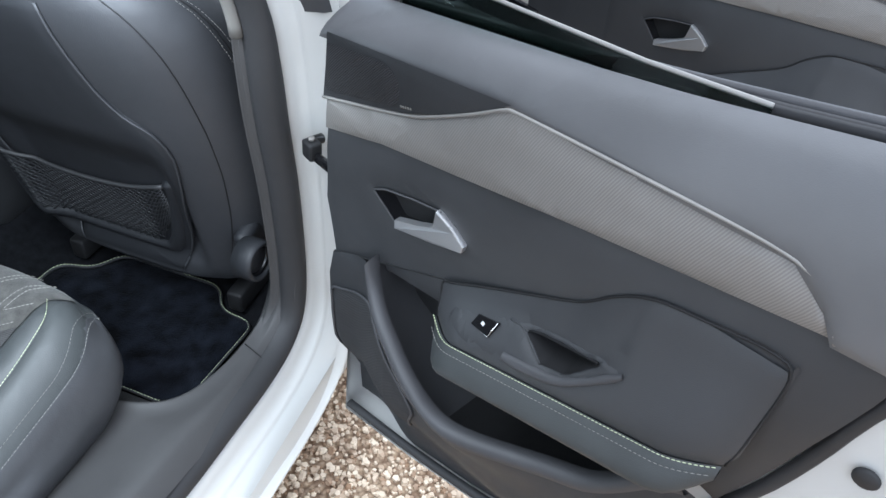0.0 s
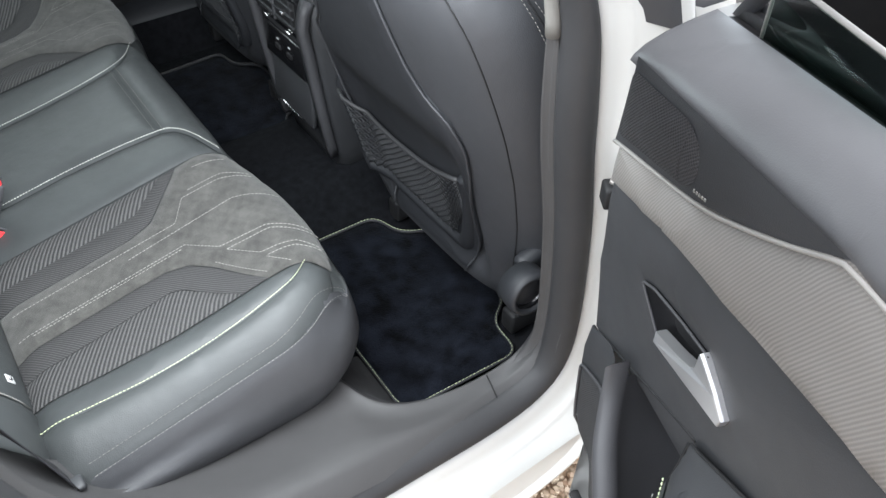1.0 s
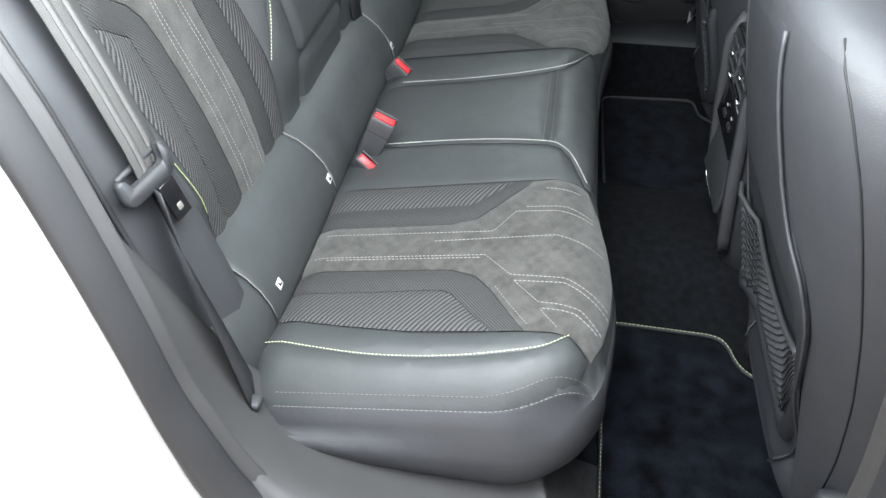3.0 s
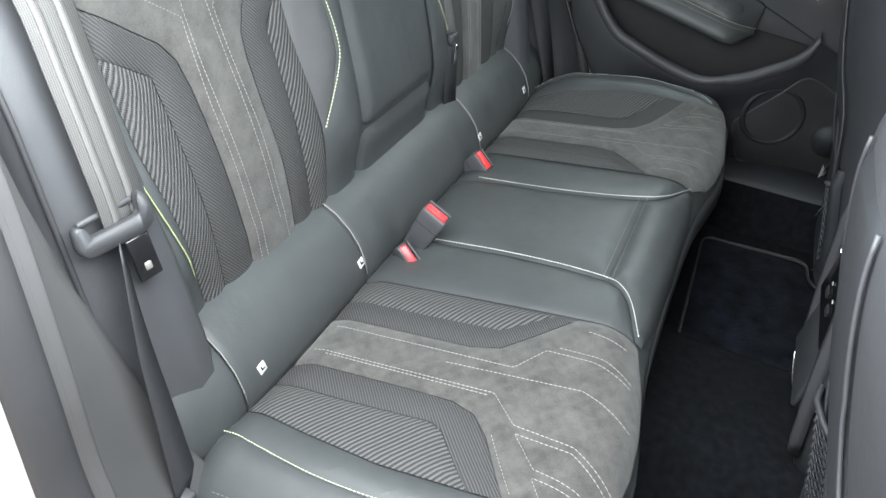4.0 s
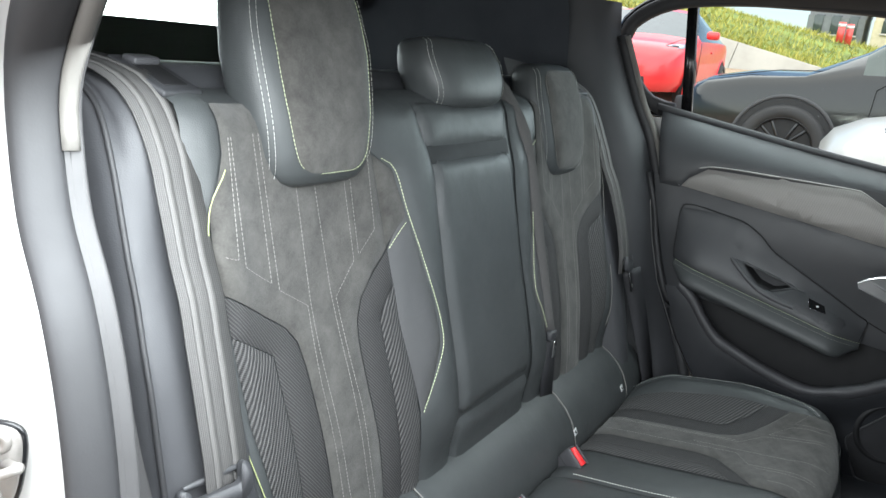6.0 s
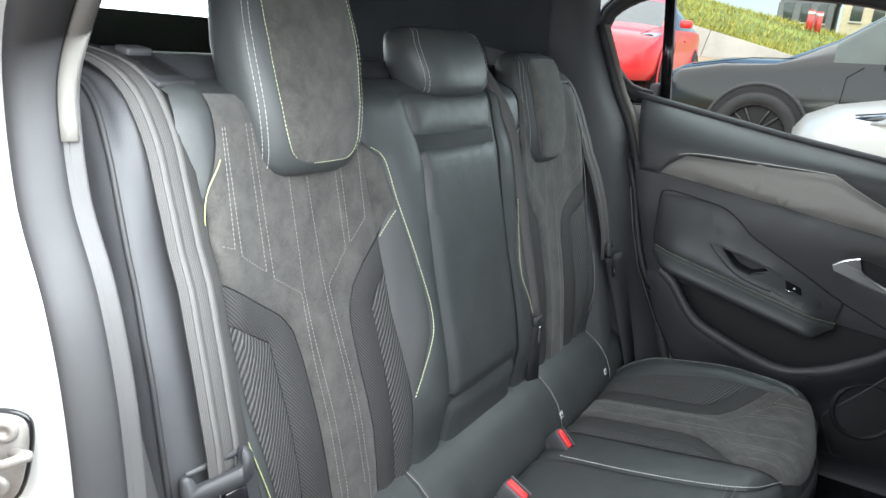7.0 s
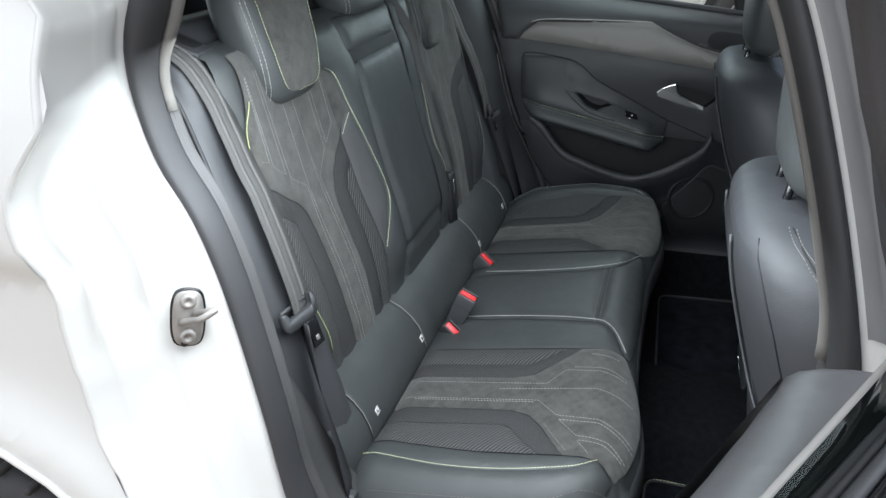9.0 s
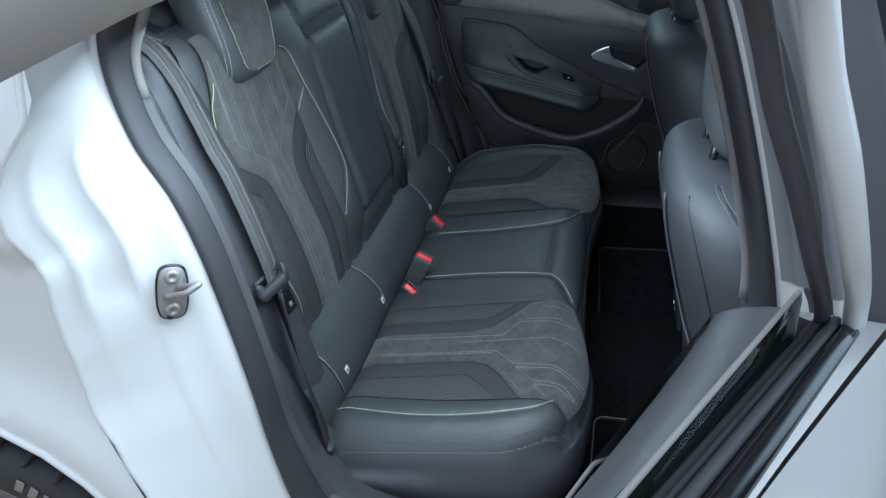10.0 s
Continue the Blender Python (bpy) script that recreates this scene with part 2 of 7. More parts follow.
def panel(poly, surf, step=0.015, puff=0.004, drop=0.003, width=0.012, flip=False, hole=None):
    """A patch of a surface inside a polygon of its own two coordinates, padded, with its rim drawn down into the seam."""
    poly = [Vector((p[0], p[1])) for p in poly]
    area = sum(poly[i - 1].x * poly[i].y - poly[i].x * poly[i - 1].y for i in range(len(poly)))
    if area < 0:
        poly.reverse()
    bm = bmesh.new()
    loop_, inner = poly, []
    if hole:
        inner = [Vector((p[0], p[1])) for p in hole]
        turn = sum(inner[i - 1].x * inner[i].y - inner[i].x * inner[i - 1].y for i in range(len(inner)))
        if turn > 0:
            inner.reverse()
        a, b = min(((i, j) for i in range(len(poly)) for j in range(len(inner))), key=lambda k: (poly[k[0]] - inner[k[1]]).length)
        loop_ = poly[:a + 1] + inner[b:] + inner[:b + 1] + poly[a:]
    f = bm.faces.new([bm.verts.new((p.x, p.y, 0)) for p in loop_])
    bm.normal_update()
    if f.normal.z < 0:
        bmesh.ops.reverse_faces(bm, faces=[f])
    bmesh.ops.triangulate(bm, faces=[f])
    if hole:
        bmesh.ops.remove_doubles(bm, verts=bm.verts[:], dist=1e-6)
    for ax in (0, 1):
        lo, hi = min(p[ax] for p in poly), max(p[ax] for p in poly)
        k = max(1, int((hi - lo) / step))
        for j in range(1, k):
            co, no = [0, 0, 0], [0, 0, 0]
            co[ax], no[ax] = lo + (hi - lo) * j / k, 1
            bmesh.ops.bisect_plane(bm, geom=bm.verts[:] + bm.edges[:] + bm.faces[:], dist=1e-6, plane_co=co, plane_no=no)
    A = np.array([(p.x, p.y) for p in poly])
    B = np.roll(A, -1, axis=0)
    if inner:
        C = np.array([(p.x, p.y) for p in inner])
        A, B = np.vstack((A, C)), np.vstack((B, np.roll(C, -1, axis=0)))
    uv = bm.loops.layers.uv.new("UVMap")
    for fc in bm.faces:
        for lp in fc.loops:
            lp[uv].uv = lp.vert.co.xy
    d = B - A
    L2 = np.maximum((d * d).sum(1), 1e-12)
    for v in bm.verts:
        q = np.array((v.co.x, v.co.y))
        t = np.clip(((q - A) * d).sum(1) / L2, 0, 1)
        dist = float(np.sqrt(((A + d * t[:, None] - q) ** 2).sum(1)).min())
        h = -drop + (puff + drop) * (1 - math.exp(-dist / width))
        c, nrm = on(surf, v.co.x, v.co.y)
        v.co = c + nrm * h
    if flip:
        bmesh.ops.reverse_faces(bm, faces=bm.faces[:])
    return bm


FLIPPED = set()


def on(surf, u, v, e=0.002):
    c = Vector(surf(u, v))
    n = (Vector(surf(u + e, v)) - Vector(surf(u - e, v))).cross(Vector(surf(u, v + e)) - Vector(surf(u, v - e)))
    n.normalize()
    if surf in FLIPPED:
        n = -n
    return c, n


def tube(path, r=0.003, n=6, bm=None, closed=False):
    """A round cord along a line of points."""
    bm = bm or bmesh.new()
    path = [Vector(p) for p in path]
    rings = []
    m = len(path)
    for i, p in enumerate(path):
        a, b = (path[i - 1], path[(i + 1) % m]) if closed else (path[max(0, i - 1)], path[min(m - 1, i + 1)])
        t = (b - a).normalized()
        ref = Vector((0, 0, 1)) if abs(t.z) < 0.9 else Vector((1, 0, 0))
        s = t.cross(ref).normalized()
        w = s.cross(t)
        rr = r(i / (m - 1)) if callable(r) else r
        rings.append([bm.verts.new(p + (s * math.cos(k * 2 * math.pi / n) + w * math.sin(k * 2 * math.pi / n)) * rr) for k in range(n)])
    for i in range(m if closed else m - 1):
        a, b = rings[i], rings[(i + 1) % m]
        for k in range(n):
            bm.faces.new((a[k], a[(k + 1) % n], b[(k + 1) % n], b[k]))
    if not closed:
        bm.faces.new(rings[0][::-1])
        bm.faces.new(rings[-1])
    return bm


def loft(rings, closed=True, caps=True, bm=None):
    """Faces between rings of equally many points."""
    bm = bm or bmesh.new()
    vs = [[bm.verts.new(p) for p in r] for r in rings]
    n = len(vs[0])
    for a, b in zip(vs, vs[1:]):
        for k in range(n if closed else n - 1):
            bm.faces.new((a[k], a[(k + 1) % n], b[(k + 1) % n], b[k]))
    if caps and closed:
        bm.faces.new(vs[0][::-1])
        bm.faces.new(vs[-1])
    return recalc(bm)


def rbox(size, at=(0, 0, 0), bevel=0.005, seg=2, m=None, bm=None):
    """A box with rounded edges."""
    b = bmesh.new()
    bmesh.ops.create_cube(b, size=1)
    bmesh.ops.scale(b, vec=size, verts=b.verts[:])
    bmesh.ops.bevel(b, geom=b.edges[:], offset=min(bevel, min(size) * 0.45), segments=seg, affect="EDGES", profile=0.5)
    bmesh.ops.transform(b, matrix=m if m else Matrix.Translation(at), verts=b.verts[:])
    if bm is None:
        return b
    me = bpy.data.meshes.new("tmp")
    b.to_mesh(me)
    b.free()
    bm.from_mesh(me)
    bpy.data.meshes.remove(me)
    return bm


def disc(r, depth, m, n=24, bevel=0.002, bm=None):
    """A round plug along its own z, with a soft rim."""
    prof = [(0.0, 0.0), (r - bevel, 0.0), (r, bevel), (r, depth - bevel), (r - bevel, depth), (0.0, depth)]
    return turned(prof, m, n, bm)


def turned(prof, m, n=24, bm=None):
    bm = bm or bmesh.new()
    rings = []
    for r, z in prof:
        if r < 1e-6:
            rings.append([bm.verts.new(m @ Vector((0, 0, z)))])
        else:
            rings.append([bm.verts.new(m @ Vector((r * math.cos(2 * math.pi * k / n), r * math.sin(2 * math.pi * k / n), z))) for k in range(n)])
    for a, b in zip(rings, rings[1:]):
        if len(a) == 1 and len(b) == 1:
            continue
        for k in range(n):
            j = (k + 1) % n
            if len(a) == 1:
                bm.faces.new((a[0], b[j], b[k]))
            elif len(b) == 1:
                bm.faces.new((a[k], a[j], b[0]))
            else:
                bm.faces.new((a[k], a[j], b[j], b[k]))
    return recalc(bm)


def stitches(lines, surf, pitch=0.0065, size=0.0011, lift=0.0012, bm=None):
    """Rows of short thread stitches that lie on a surface."""
    bm = bm or bmesh.new()
    for line in lines:
        pts = [Vector((p[0], p[1])) for p in line]
        seg = [(b - a).length for a, b in zip(pts, pts[1:])]
        total = sum(seg)
        k = max(1, int(total / pitch))
        for i in range(k):
            ends = []
            for s in ((i + 0.12) * pitch, (i + 0.84) * pitch):
                j = 0
                while j < len(seg) - 1 and s > seg[j]:
                    s -= seg[j]
                    j += 1
                q = pts[j].lerp(pts[j + 1], min(1, s / max(seg[j], 1e-9)))
                c, n = on(surf, q.x, q.y)
                ends.append((c, n))
            (a, na), (b, nb) = ends
            t = (b - a).normalized()
            w = t.cross(na).normalized() * size * 0.6
            vs = []
            for c, n, r in ((a, na, 0.4), (a.lerp(b, 0.5), na, 1.0), (b, nb, 0.4)):
                vs.append([bm.verts.new(c + n * (lift - size) - w * r), bm.verts.new(c + n * (lift - size) + w * r), bm.verts.new(c + n * (lift + size * (r - 0.4))) ])
            for p, q in zip(vs, vs[1:]):
                for x, y in ((1, 2), (2, 0)):
                    bm.faces.new((p[x], p[y], q[y], q[x]))
    return bm


def mirror(poly, side):
    return [(p[0], p[1] * side) for p in poly]


def mirror_u(poly, side):
    return [(p[0] * side, p[1]) for p in poly]


def hermite(t):
    t = max(0.0, min(1.0, t))
    return t * t * (3 - 2 * t)


def along(table, x):
    """A soft line through (x, value) pairs."""
    if x <= table[0][0]:
        return table[0][1]
    for (a, p), (b, q) in zip(table, table[1:]):
        if x <= b:
            return p + (q - p) * (x - a) / (b - a)
    return table[-1][1]


def ribbon(path, width_axis, width, thick=0.0015):
    """A flat strap along points; width_axis(i) is the way across it."""
    path = [Vector(p) for p in path]
    rings = []
    m = len(path)
    for i, p in enumerate(path):
        t = (path[min(m - 1, i + 1)] - path[max(0, i - 1)]).normalized()
        w = Vector(width_axis(i / (m - 1)))
        w = (w - t * w.dot(t)).normalized()
        n = t.cross(w)
        rings.append([p - w * width / 2 - n * thick, p + w * width / 2 - n * thick, p + w * width / 2 + n * thick, p - w * width / 2 + n * thick])
    bm = bmesh.new()
    uv = bm.loops.layers.uv.new("UVMap")
    vs = [[bm.verts.new(q) for q in r] for r in rings]
    run = 0.0
    for i in range(m - 1):
        step = (path[i + 1] - path[i]).length
        for k in range(4):
            f = bm.faces.new((vs[i][k], vs[i][(k + 1) % 4], vs[i + 1][(k + 1) % 4], vs[i + 1][k]))
            across = (0.0, width) if k in (0,) else (width, 0.0)
            for lp, (a, b) in zip(f.loops, ((across[0], 0), (across[1], 0), (across[1], step), (across[0], step))):
                lp[uv].uv = (a, run + b)
        run += step
    bm.faces.new(vs[0][::-1])
    bm.faces.new(vs[-1])
    return recalc(bm)


# ---- rear bench: cushion ----
CORNER = 0.13


def bench_edge(x, y):
    """How far a place lies inside the rim of the bench cushion."""
    ay = abs(y)
    front = 0.462 + 0.030 * math.exp(-((ay - 0.44) / 0.16) ** 2)
    fx, fy = front - x, 0.690 - ay
    if fx < CORNER and fy < CORNER:
        return CORNER - math.hypot(CORNER - fx, CORNER - fy)
    return min(fx, fy)


def bench_top(x, y):
    ay = abs(y)
    z = 0.597 + 0.165 * (x - 0.02)
    z += 0.010 * math.exp(-((ay - 0.60) / 0.05) ** 2) - 0.007 * math.exp(-((ay - 0.40) / 0.13) ** 2)
    z += 0.036 * math.exp(-((y - 0.63) / 0.09) ** 2) * hermite(x / 0.12) * (1 - 0.5 * hermite((x - 0.25) / 0.15))
    z -= 0.03 * hermite((0.06 - x) / 0.06) * 0.5
    d, r = bench_edge(x, y), 0.085
    if d < r:
        k = min(1.0, (r - d) / r)
        z -= 0.085 * (1 - math.sqrt(max(0.0, 1 - k * k * 0.985)))
    return (x, y, z)


def bench_rim(n_corner=14):
    """The rim of the cushion seen from above, from the back on the one side to the back on the other."""
    out = []
    for y in (-1, 1):
        side = [(x, y * 0.690) for x in (0.0, 0.06, 0.12, 0.18, 0.24, 0.30, 0.352)]
        cx, cy = 0.462 + 0.030 * math.exp(-((0.56 - 0.44) / 0.16) ** 2) - CORNER, 0.690 - CORNER
        side += [(cx + CORNER * math.sin(a * math.pi / 2 / n_corner), y * (cy + CORNER * math.cos(a * math.pi / 2 / n_corner))) for a in range(1, n_corner + 1)]
        out.append(side)
    mid = [(0.462 + 0.030 * math.exp(-((abs(y) - 0.44) / 0.16) ** 2), y) for y in [-0.52 + 0.04 * i for i in range(27)]]
    return out[0] + mid + out[1][::-1]


bench = thing("rear_bench", "black leather rear bench with suede and ribbed cloth inserts", "car seat", at=(0.1, 0, 0.42))
# skirt of the cushion below its rim
rim = bench_rim()
full = [(x, y) for x, y in rim] + [(0.0, 0.69), (0.0, -0.69)]
cushion = part("cushion", panel(full, lambda x, y: (bench_top(x, y)[0], y, bench_top(x, y)[2] - 0.004), 0.03, 0.0, 0.0), LEATHER, bench, "black leather bench cushion")
def seam_pull(y):
    """How far the skirt's seam lies inside the rim: on the flanks of the cushion alone."""
    return hermite((abs(y) - 0.60) / 0.07)


rings = []
for k, (pull, drop_, z) in enumerate([(0.026, -0.002, None), (0.022, 0.0035, None), (0.014, 0.0055, None), (0.005, 0.005, None), (0.0005, 0.000, None), (-0.006, 0, 0.548), (-0.008, 0, 0.523), (-0.003, 0, 0.498), (0.008, 0, 0.474), (0.022, 0, 0.452), (0.04, 0, 0.43)]):
    ring = []
    for x, y in rim:
        w = seam_pull(y)
        inset = pull * w if z is None else pull
        yy = y * (1 - max(inset, 0.0005) / 0.69) if z is None else y * (1 - inset / 0.69)
        xx = x - (inset if x > 0.3 else 0) - (0.0005 if z is None else 0)
        zz = bench_top(xx, yy)[2] + drop_ * w if z is None else z + 0.05 * max(0, x - 0.15) * (1 if k < 8 else 0.4)
        ring.append((xx, yy, zz))
    rings.append(ring)
part("skirt", loft(rings, closed=False, caps=False), LEATHER_SIDE, cushion, "matt black leather skirt")
SEAM_BOL = [(0.02, -0.592), (0.08, -0.604), (0.16, -0.615), (0.235, -0.618), (0.305, -0.615), (0.37, -0.606), (0.40, -0.595), (0.425, -0.574)]
for side in (1, -1):
    mir = lambda poly: mirror(poly, side)
    near_in = [(0.018, -0.489), (0.12, -0.489), (0.245, -0.484), (0.262, -0.492), (0.326, -0.5705), (0.22, -0.5722), (0.12, -0.5602), (0.018, -0.5432)]
    near_out = [(0.018, -0.448), (0.06, -0.441), (0.21, -0.440), (0.255, -0.441), (0.288, -0.453), (0.315, -0.483), (0.367, -0.569), (0.327, -0.5705), (0.263, -0.491), (0.246, -0.483), (0.12, -0.488), (0.018, -0.488)]
    far_in = [(0.018, -0.297), (0.15, -0.295), (0.265, -0.291), (0.325, -0.238), (0.018, -0.243)]
    far_out = [(0.018, -0.297), (0.15, -0.295), (0.265, -0.291), (0.326, -0.237), (0.356, -0.236), (0.312, -0.286), (0.276, -0.325), (0.236, -0.336), (0.018, -0.340)]
    part("ribbed_insert", panel(mir(near_in), bench_top, 0.014, 0.003, 0.001, 0.01), MESH_COARSE, cushion, "dark grey ribbed cloth insert")
    part("fine_insert", panel(mir(near_out), bench_top, 0.014, 0.0025, 0.001, 0.01), MESH_FINE, cushion, "dark grey fine ribbed cloth border")
    part("ribbed_insert", panel(mir(far_in), bench_top, 0.014, 0.003, 0.001, 0.01), MESH_COARSE, cushion, "dark grey ribbed cloth insert")
    part("fine_insert", panel(mir(far_out), bench_top, 0.014, 0.0025, 0.001, 0.01), MESH_FINE, cushion, "dark grey fine ribbed cloth border")
    # suede: a long strip that widens into the front of the seat
    sue = [(0.018, -0.341), (0.236, -0.337), (0.277, -0.326), (0.313, -0.287), (0.357, -0.237), (0.40, -0.233), (0.445, -0.238), (0.470, -0.30), (0.482, -0.36), (0.486, -0.44), (0.481, -0.50), (0.470, -0.555), (0.455, -0.595), (0.427, -0.575), (0.40, -0.571), (0.368, -0.570), (0.316, -0.482), (0.289, -0.452), (0.256, -0.440), (0.21, -0.439), (0.06, -0.440), (0.018, -0.447)]
    part("suede_panel", panel(mir(sue), bench_top, 0.012, 0.004, 0.001, 0.008), SUEDE_SEAT, cushion, "mottled dark grey suede panel")
    # leather strip along the inserts and the outer roll
    inner = [(0.018, -0.544), (0.12, -0.561), (0.22, -0.573), (0.30, -0.573), (0.367, -0.570), (0.40, -0.572), (0.424, -0.574)] + SEAM_BOL[::-1]
    part("leather_strip", panel(mir(inner), bench_top, 0.012, 0.003, 0.002, 0.008), LEATHER, cushion)
    roll = SEAM_BOL + [(0.452, -0.597), (0.440, -0.628), (0.415, -0.655), (0.385, -0.674), (0.345, -0.685), (0.30, -0.687), (0.20, -0.687), (0.10, -0.687), (0.02, -0.687)]
    part("outer_roll", panel(mir(roll), bench_top, 0.01, 0.004, 0.002, 0.008), LEATHER, cushion)
    bol = smooth_line([(*p, 0) for p in mir(SEAM_BOL)], 0.01)
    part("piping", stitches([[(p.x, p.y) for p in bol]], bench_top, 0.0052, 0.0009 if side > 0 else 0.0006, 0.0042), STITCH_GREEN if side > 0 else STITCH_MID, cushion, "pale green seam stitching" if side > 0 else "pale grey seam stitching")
    rows = [[(0.045, -0.362), (0.307, -0.360), (0.337, -0.315), (0.40, -0.317), (0.452, -0.330)], [(0.351, -0.305), (0.412, -0.307), (0.455, -0.323)], [(0.378, -0.261), (0.432, -0.268)],
            [(0.04, -0.415), (0.301, -0.413), (0.341, -0.457), (0.415, -0.466), (0.478, -0.502)], [(0.06, -0.420), (0.295, -0.419)], [(0.347, -0.470), (0.416, -0.476), (0.477, -0.514)],
            [(0.347, -0.470), (0.383, -0.515), (0.436, -0.524), (0.466, -0.552)], [(0.408, -0.567), (0.385, -0.528), (0.430, -0.534), (0.463, -0.558)], [(0.22, -0.380), (0.40, -0.372), (0.47, -0.400)],
            [(0.322, -0.481), (0.374, -0.566)]]
    part("stitching", stitches([mir(r) for r in rows], bench_top, 0.006, 0.0007 if side > 0 else 0.0004, 0.0046), STITCH_DIM, cushion, "fine grey decorative stitching")
    # twin seam on the side of the roll
    low, low2 = ([(x - (pull * seam_pull(y) if x > 0.3 else 0), y * (1 - pull * seam_pull(y) / 0.69)) for x, y in rim[:40] if y < -0.612 and x > 0.025] for pull in (0.0305, 0.0190))
    part("side_stitching", stitches([mir(low)], bench_top, 0.006, 0.0006, 0.0048), STITCH_DIM, cushion)
    part("side_stitching", stitches([mir(low2)], bench_top, 0.006, 0.0006, 0.0062), STITCH_DIM, cushion)
# middle place
mid_top = [(0.018, -0.105), (0.10, -0.114), (0.20, -0.112), (0.30, -0.118), (0.372, -0.130), (0.372, 0.130), (0.30, 0.118), (0.20, 0.112), (0.10, 0.114), (0.018, 0.105)]
mid_front = [(0.374, -0.131), (0.395, -0.142), (0.415, -0.168), (0.440, -0.230), (0.452, -0.228), (0.462, -0.15), (0.464, 0.0), (0.462, 0.15), (0.452, 0.228), (0.440, 0.230), (0.415, 0.168), (0.395, 0.142), (0.374, 0.131)]
part("middle_panel", panel(mid_top, bench_top, 0.015, 0.009, 0.002, 0.012), LEATHER, cushion, "smooth black leather middle place")
part("middle_front", panel(mid_front, bench_top, 0.012, 0.008, 0.002, 0.012), LEATHER, cushion)
for side in (1, -1):
    strip = mirror([(0.018, -0.108), (0.10, -0.117), (0.20, -0.115), (0.30, -0.121), (0.374, -0.134), (0.394, -0.146), (0.412, -0.170), (0.438, -0.232), (0.40, -0.231), (0.30, -0.232), (0.018, -0.241)], side)
    part("middle_strip", panel(strip, bench_top, 0.014, 0.005, 0.002, 0.01), LEATHER, cushion)
    edge = smooth_line([(*p, 0) for p in mirror([(0.07, -0.1155), (0.20, -0.1135), (0.30, -0.1195), (0.374, -0.1325), (0.3945, -0.144), (0.4135, -0.169), (0.438, -0.229)], side)], 0.012)
    part("piping", stitches([[(p.x, p.y) for p in edge]], bench_top, 0.0050, 0.0008, 0.0072), STITCH, cushion, "white seam stitching")
part("stitching", stitches([[(0.366, -0.128), (0.366, 0.128)], [(0.379, -0.131), (0.379, 0.131)]], bench_top, 0.006, 0.0008, 0.0085), STITCH_DIM, cushion)

# ---- the roll between cushion and back ----
def roll_section(y, w=1.0):
    # towards its ends the roll gets thinner
    k = 1 - 0.10 * hermite((abs(y) - 0.60) / 0.08)
    base = [(0.026, 0.580), (0.0255, 0.598), (0.020, 0.622), (0.009, 0.648), (-0.009, 0.672), (-0.032, 0.692), (-0.060, 0.706), (-0.090, 0.708), (-0.12, 0.69), (-0.14, 0.62), (-0.12, 0.56), (-0.02, 0.55)]
    return [(-0.04 + (x + 0.04) * k * w, y, 0.62 + (z - 0.62) * k * w) for x, z in base]


joints = [-0.678, -0.545, -0.238, 0.238, 0.545, 0.678]
for a, b in zip(joints, joints[1:]):
    ys = [a + 0.001, a + 0.004, a + 0.012] + [a + (b - a) * t for t in (0.2, 0.4, 0.6, 0.8)] + [b - 0.012, b - 0.004, b - 0.001]
    ws = [0.945, 0.98, 0.996, 1, 1, 1, 1, 0.996, 0.98, 0.945]
    part("seat_roll", loft([roll_section(y, w) for y, w in zip(ys, ws)]), LEATHER, bench, "smooth black leather roll")
for y in joints[1:-1]:
    part("joint_stitching", tube([Vector(p) + Vector((0.0015, 0, 0.0015)) for p in roll_section(y, 0.965)[1:8]], 0.0009, 5), STITCH_DIM, bench)

# small printed child-seat tags on the roll
for y in (-0.505, -0.249, 0.242, 0.516):
    tag = thing("child_seat_tag", "small white printed child seat tag on the leather roll", "tag", at=(0.0, y, 0.62), group="tags on the seat roll")
    c, n = Vector((0.0185, y, 0.627)), Vector((0.93, 0, 0.36))
    m = Matrix.Translation(c) @ n.to_track_quat("Z", "X").to_matrix().to_4x4() @ Euler((0, 0, radians(8))).to_matrix().to_4x4()
    part("tag_plate", rbox((0.014, 0.014, 0.0016), m=m, bevel=0.0025), TAG, tag)
    bmx = rbox((0.0065, 0.002, 0.0012), m=m @ Matrix.Translation((0.0004, 0.0018, 0.0009)), bevel=0.0004)
    rbox((0.002, 0.006, 0.0012), m=m @ Matrix.Translation((-0.0022, -0.0014, 0.0009)), bevel=0.0004, bm=bmx)
    part("tag_symbol", bmx, GLOSS, tag, "black printed seat symbol")

# ---- rear bench: backrest ----
BX, BZ = -0.2104, 0.9776


def back_edge(y, v):
    ay = abs(y)
    return min(0.605 - v, 0.602 - ay)


def back_face(y, v):
    """The front of the backrest; y across, v up along its slope."""
    ay = abs(y)
    h = 0.012 * math.exp(-((ay - 0.545) / 0.035) ** 2) + 0.014 * (1.0 if ay < 0.165 else math.exp(-((ay - 0.165) / 0.045) ** 2)) * hermite((0.56 - v) / 0.1) - 0.010 * math.exp(-((ay - 0.37) / 0.10) ** 2)
    h += 0.010 * math.exp(-((v - 0.14) / 0.12) ** 2)
    h = h * hermite((v - 0.005) / 0.10) - 0.006 * hermite((0.06 - v) / 0.06)
    d, r = back_edge(y, v), 0.055
    if d < r:
        k = min(1.0, (r - d) / r)
        h -= 0.055 * (1 - math.sqrt(max(0.0, 1 - k * k * 0.99)))
    return (-0.05 + BX * v + BZ * h, y, 0.70 + BZ * v - BX * h)


back = part("backrest", panel([(-0.574, -0.04), (0.574, -0.04), (0.574, 0.604), (-0.574, 0.604)], lambda y, v: tuple(Vector(back_face(y, v)) - Vector((0.005, 0, 0))), 0.02, 0.0, 0.0), LEATHER, bench, "black leather backrest with suede centre")
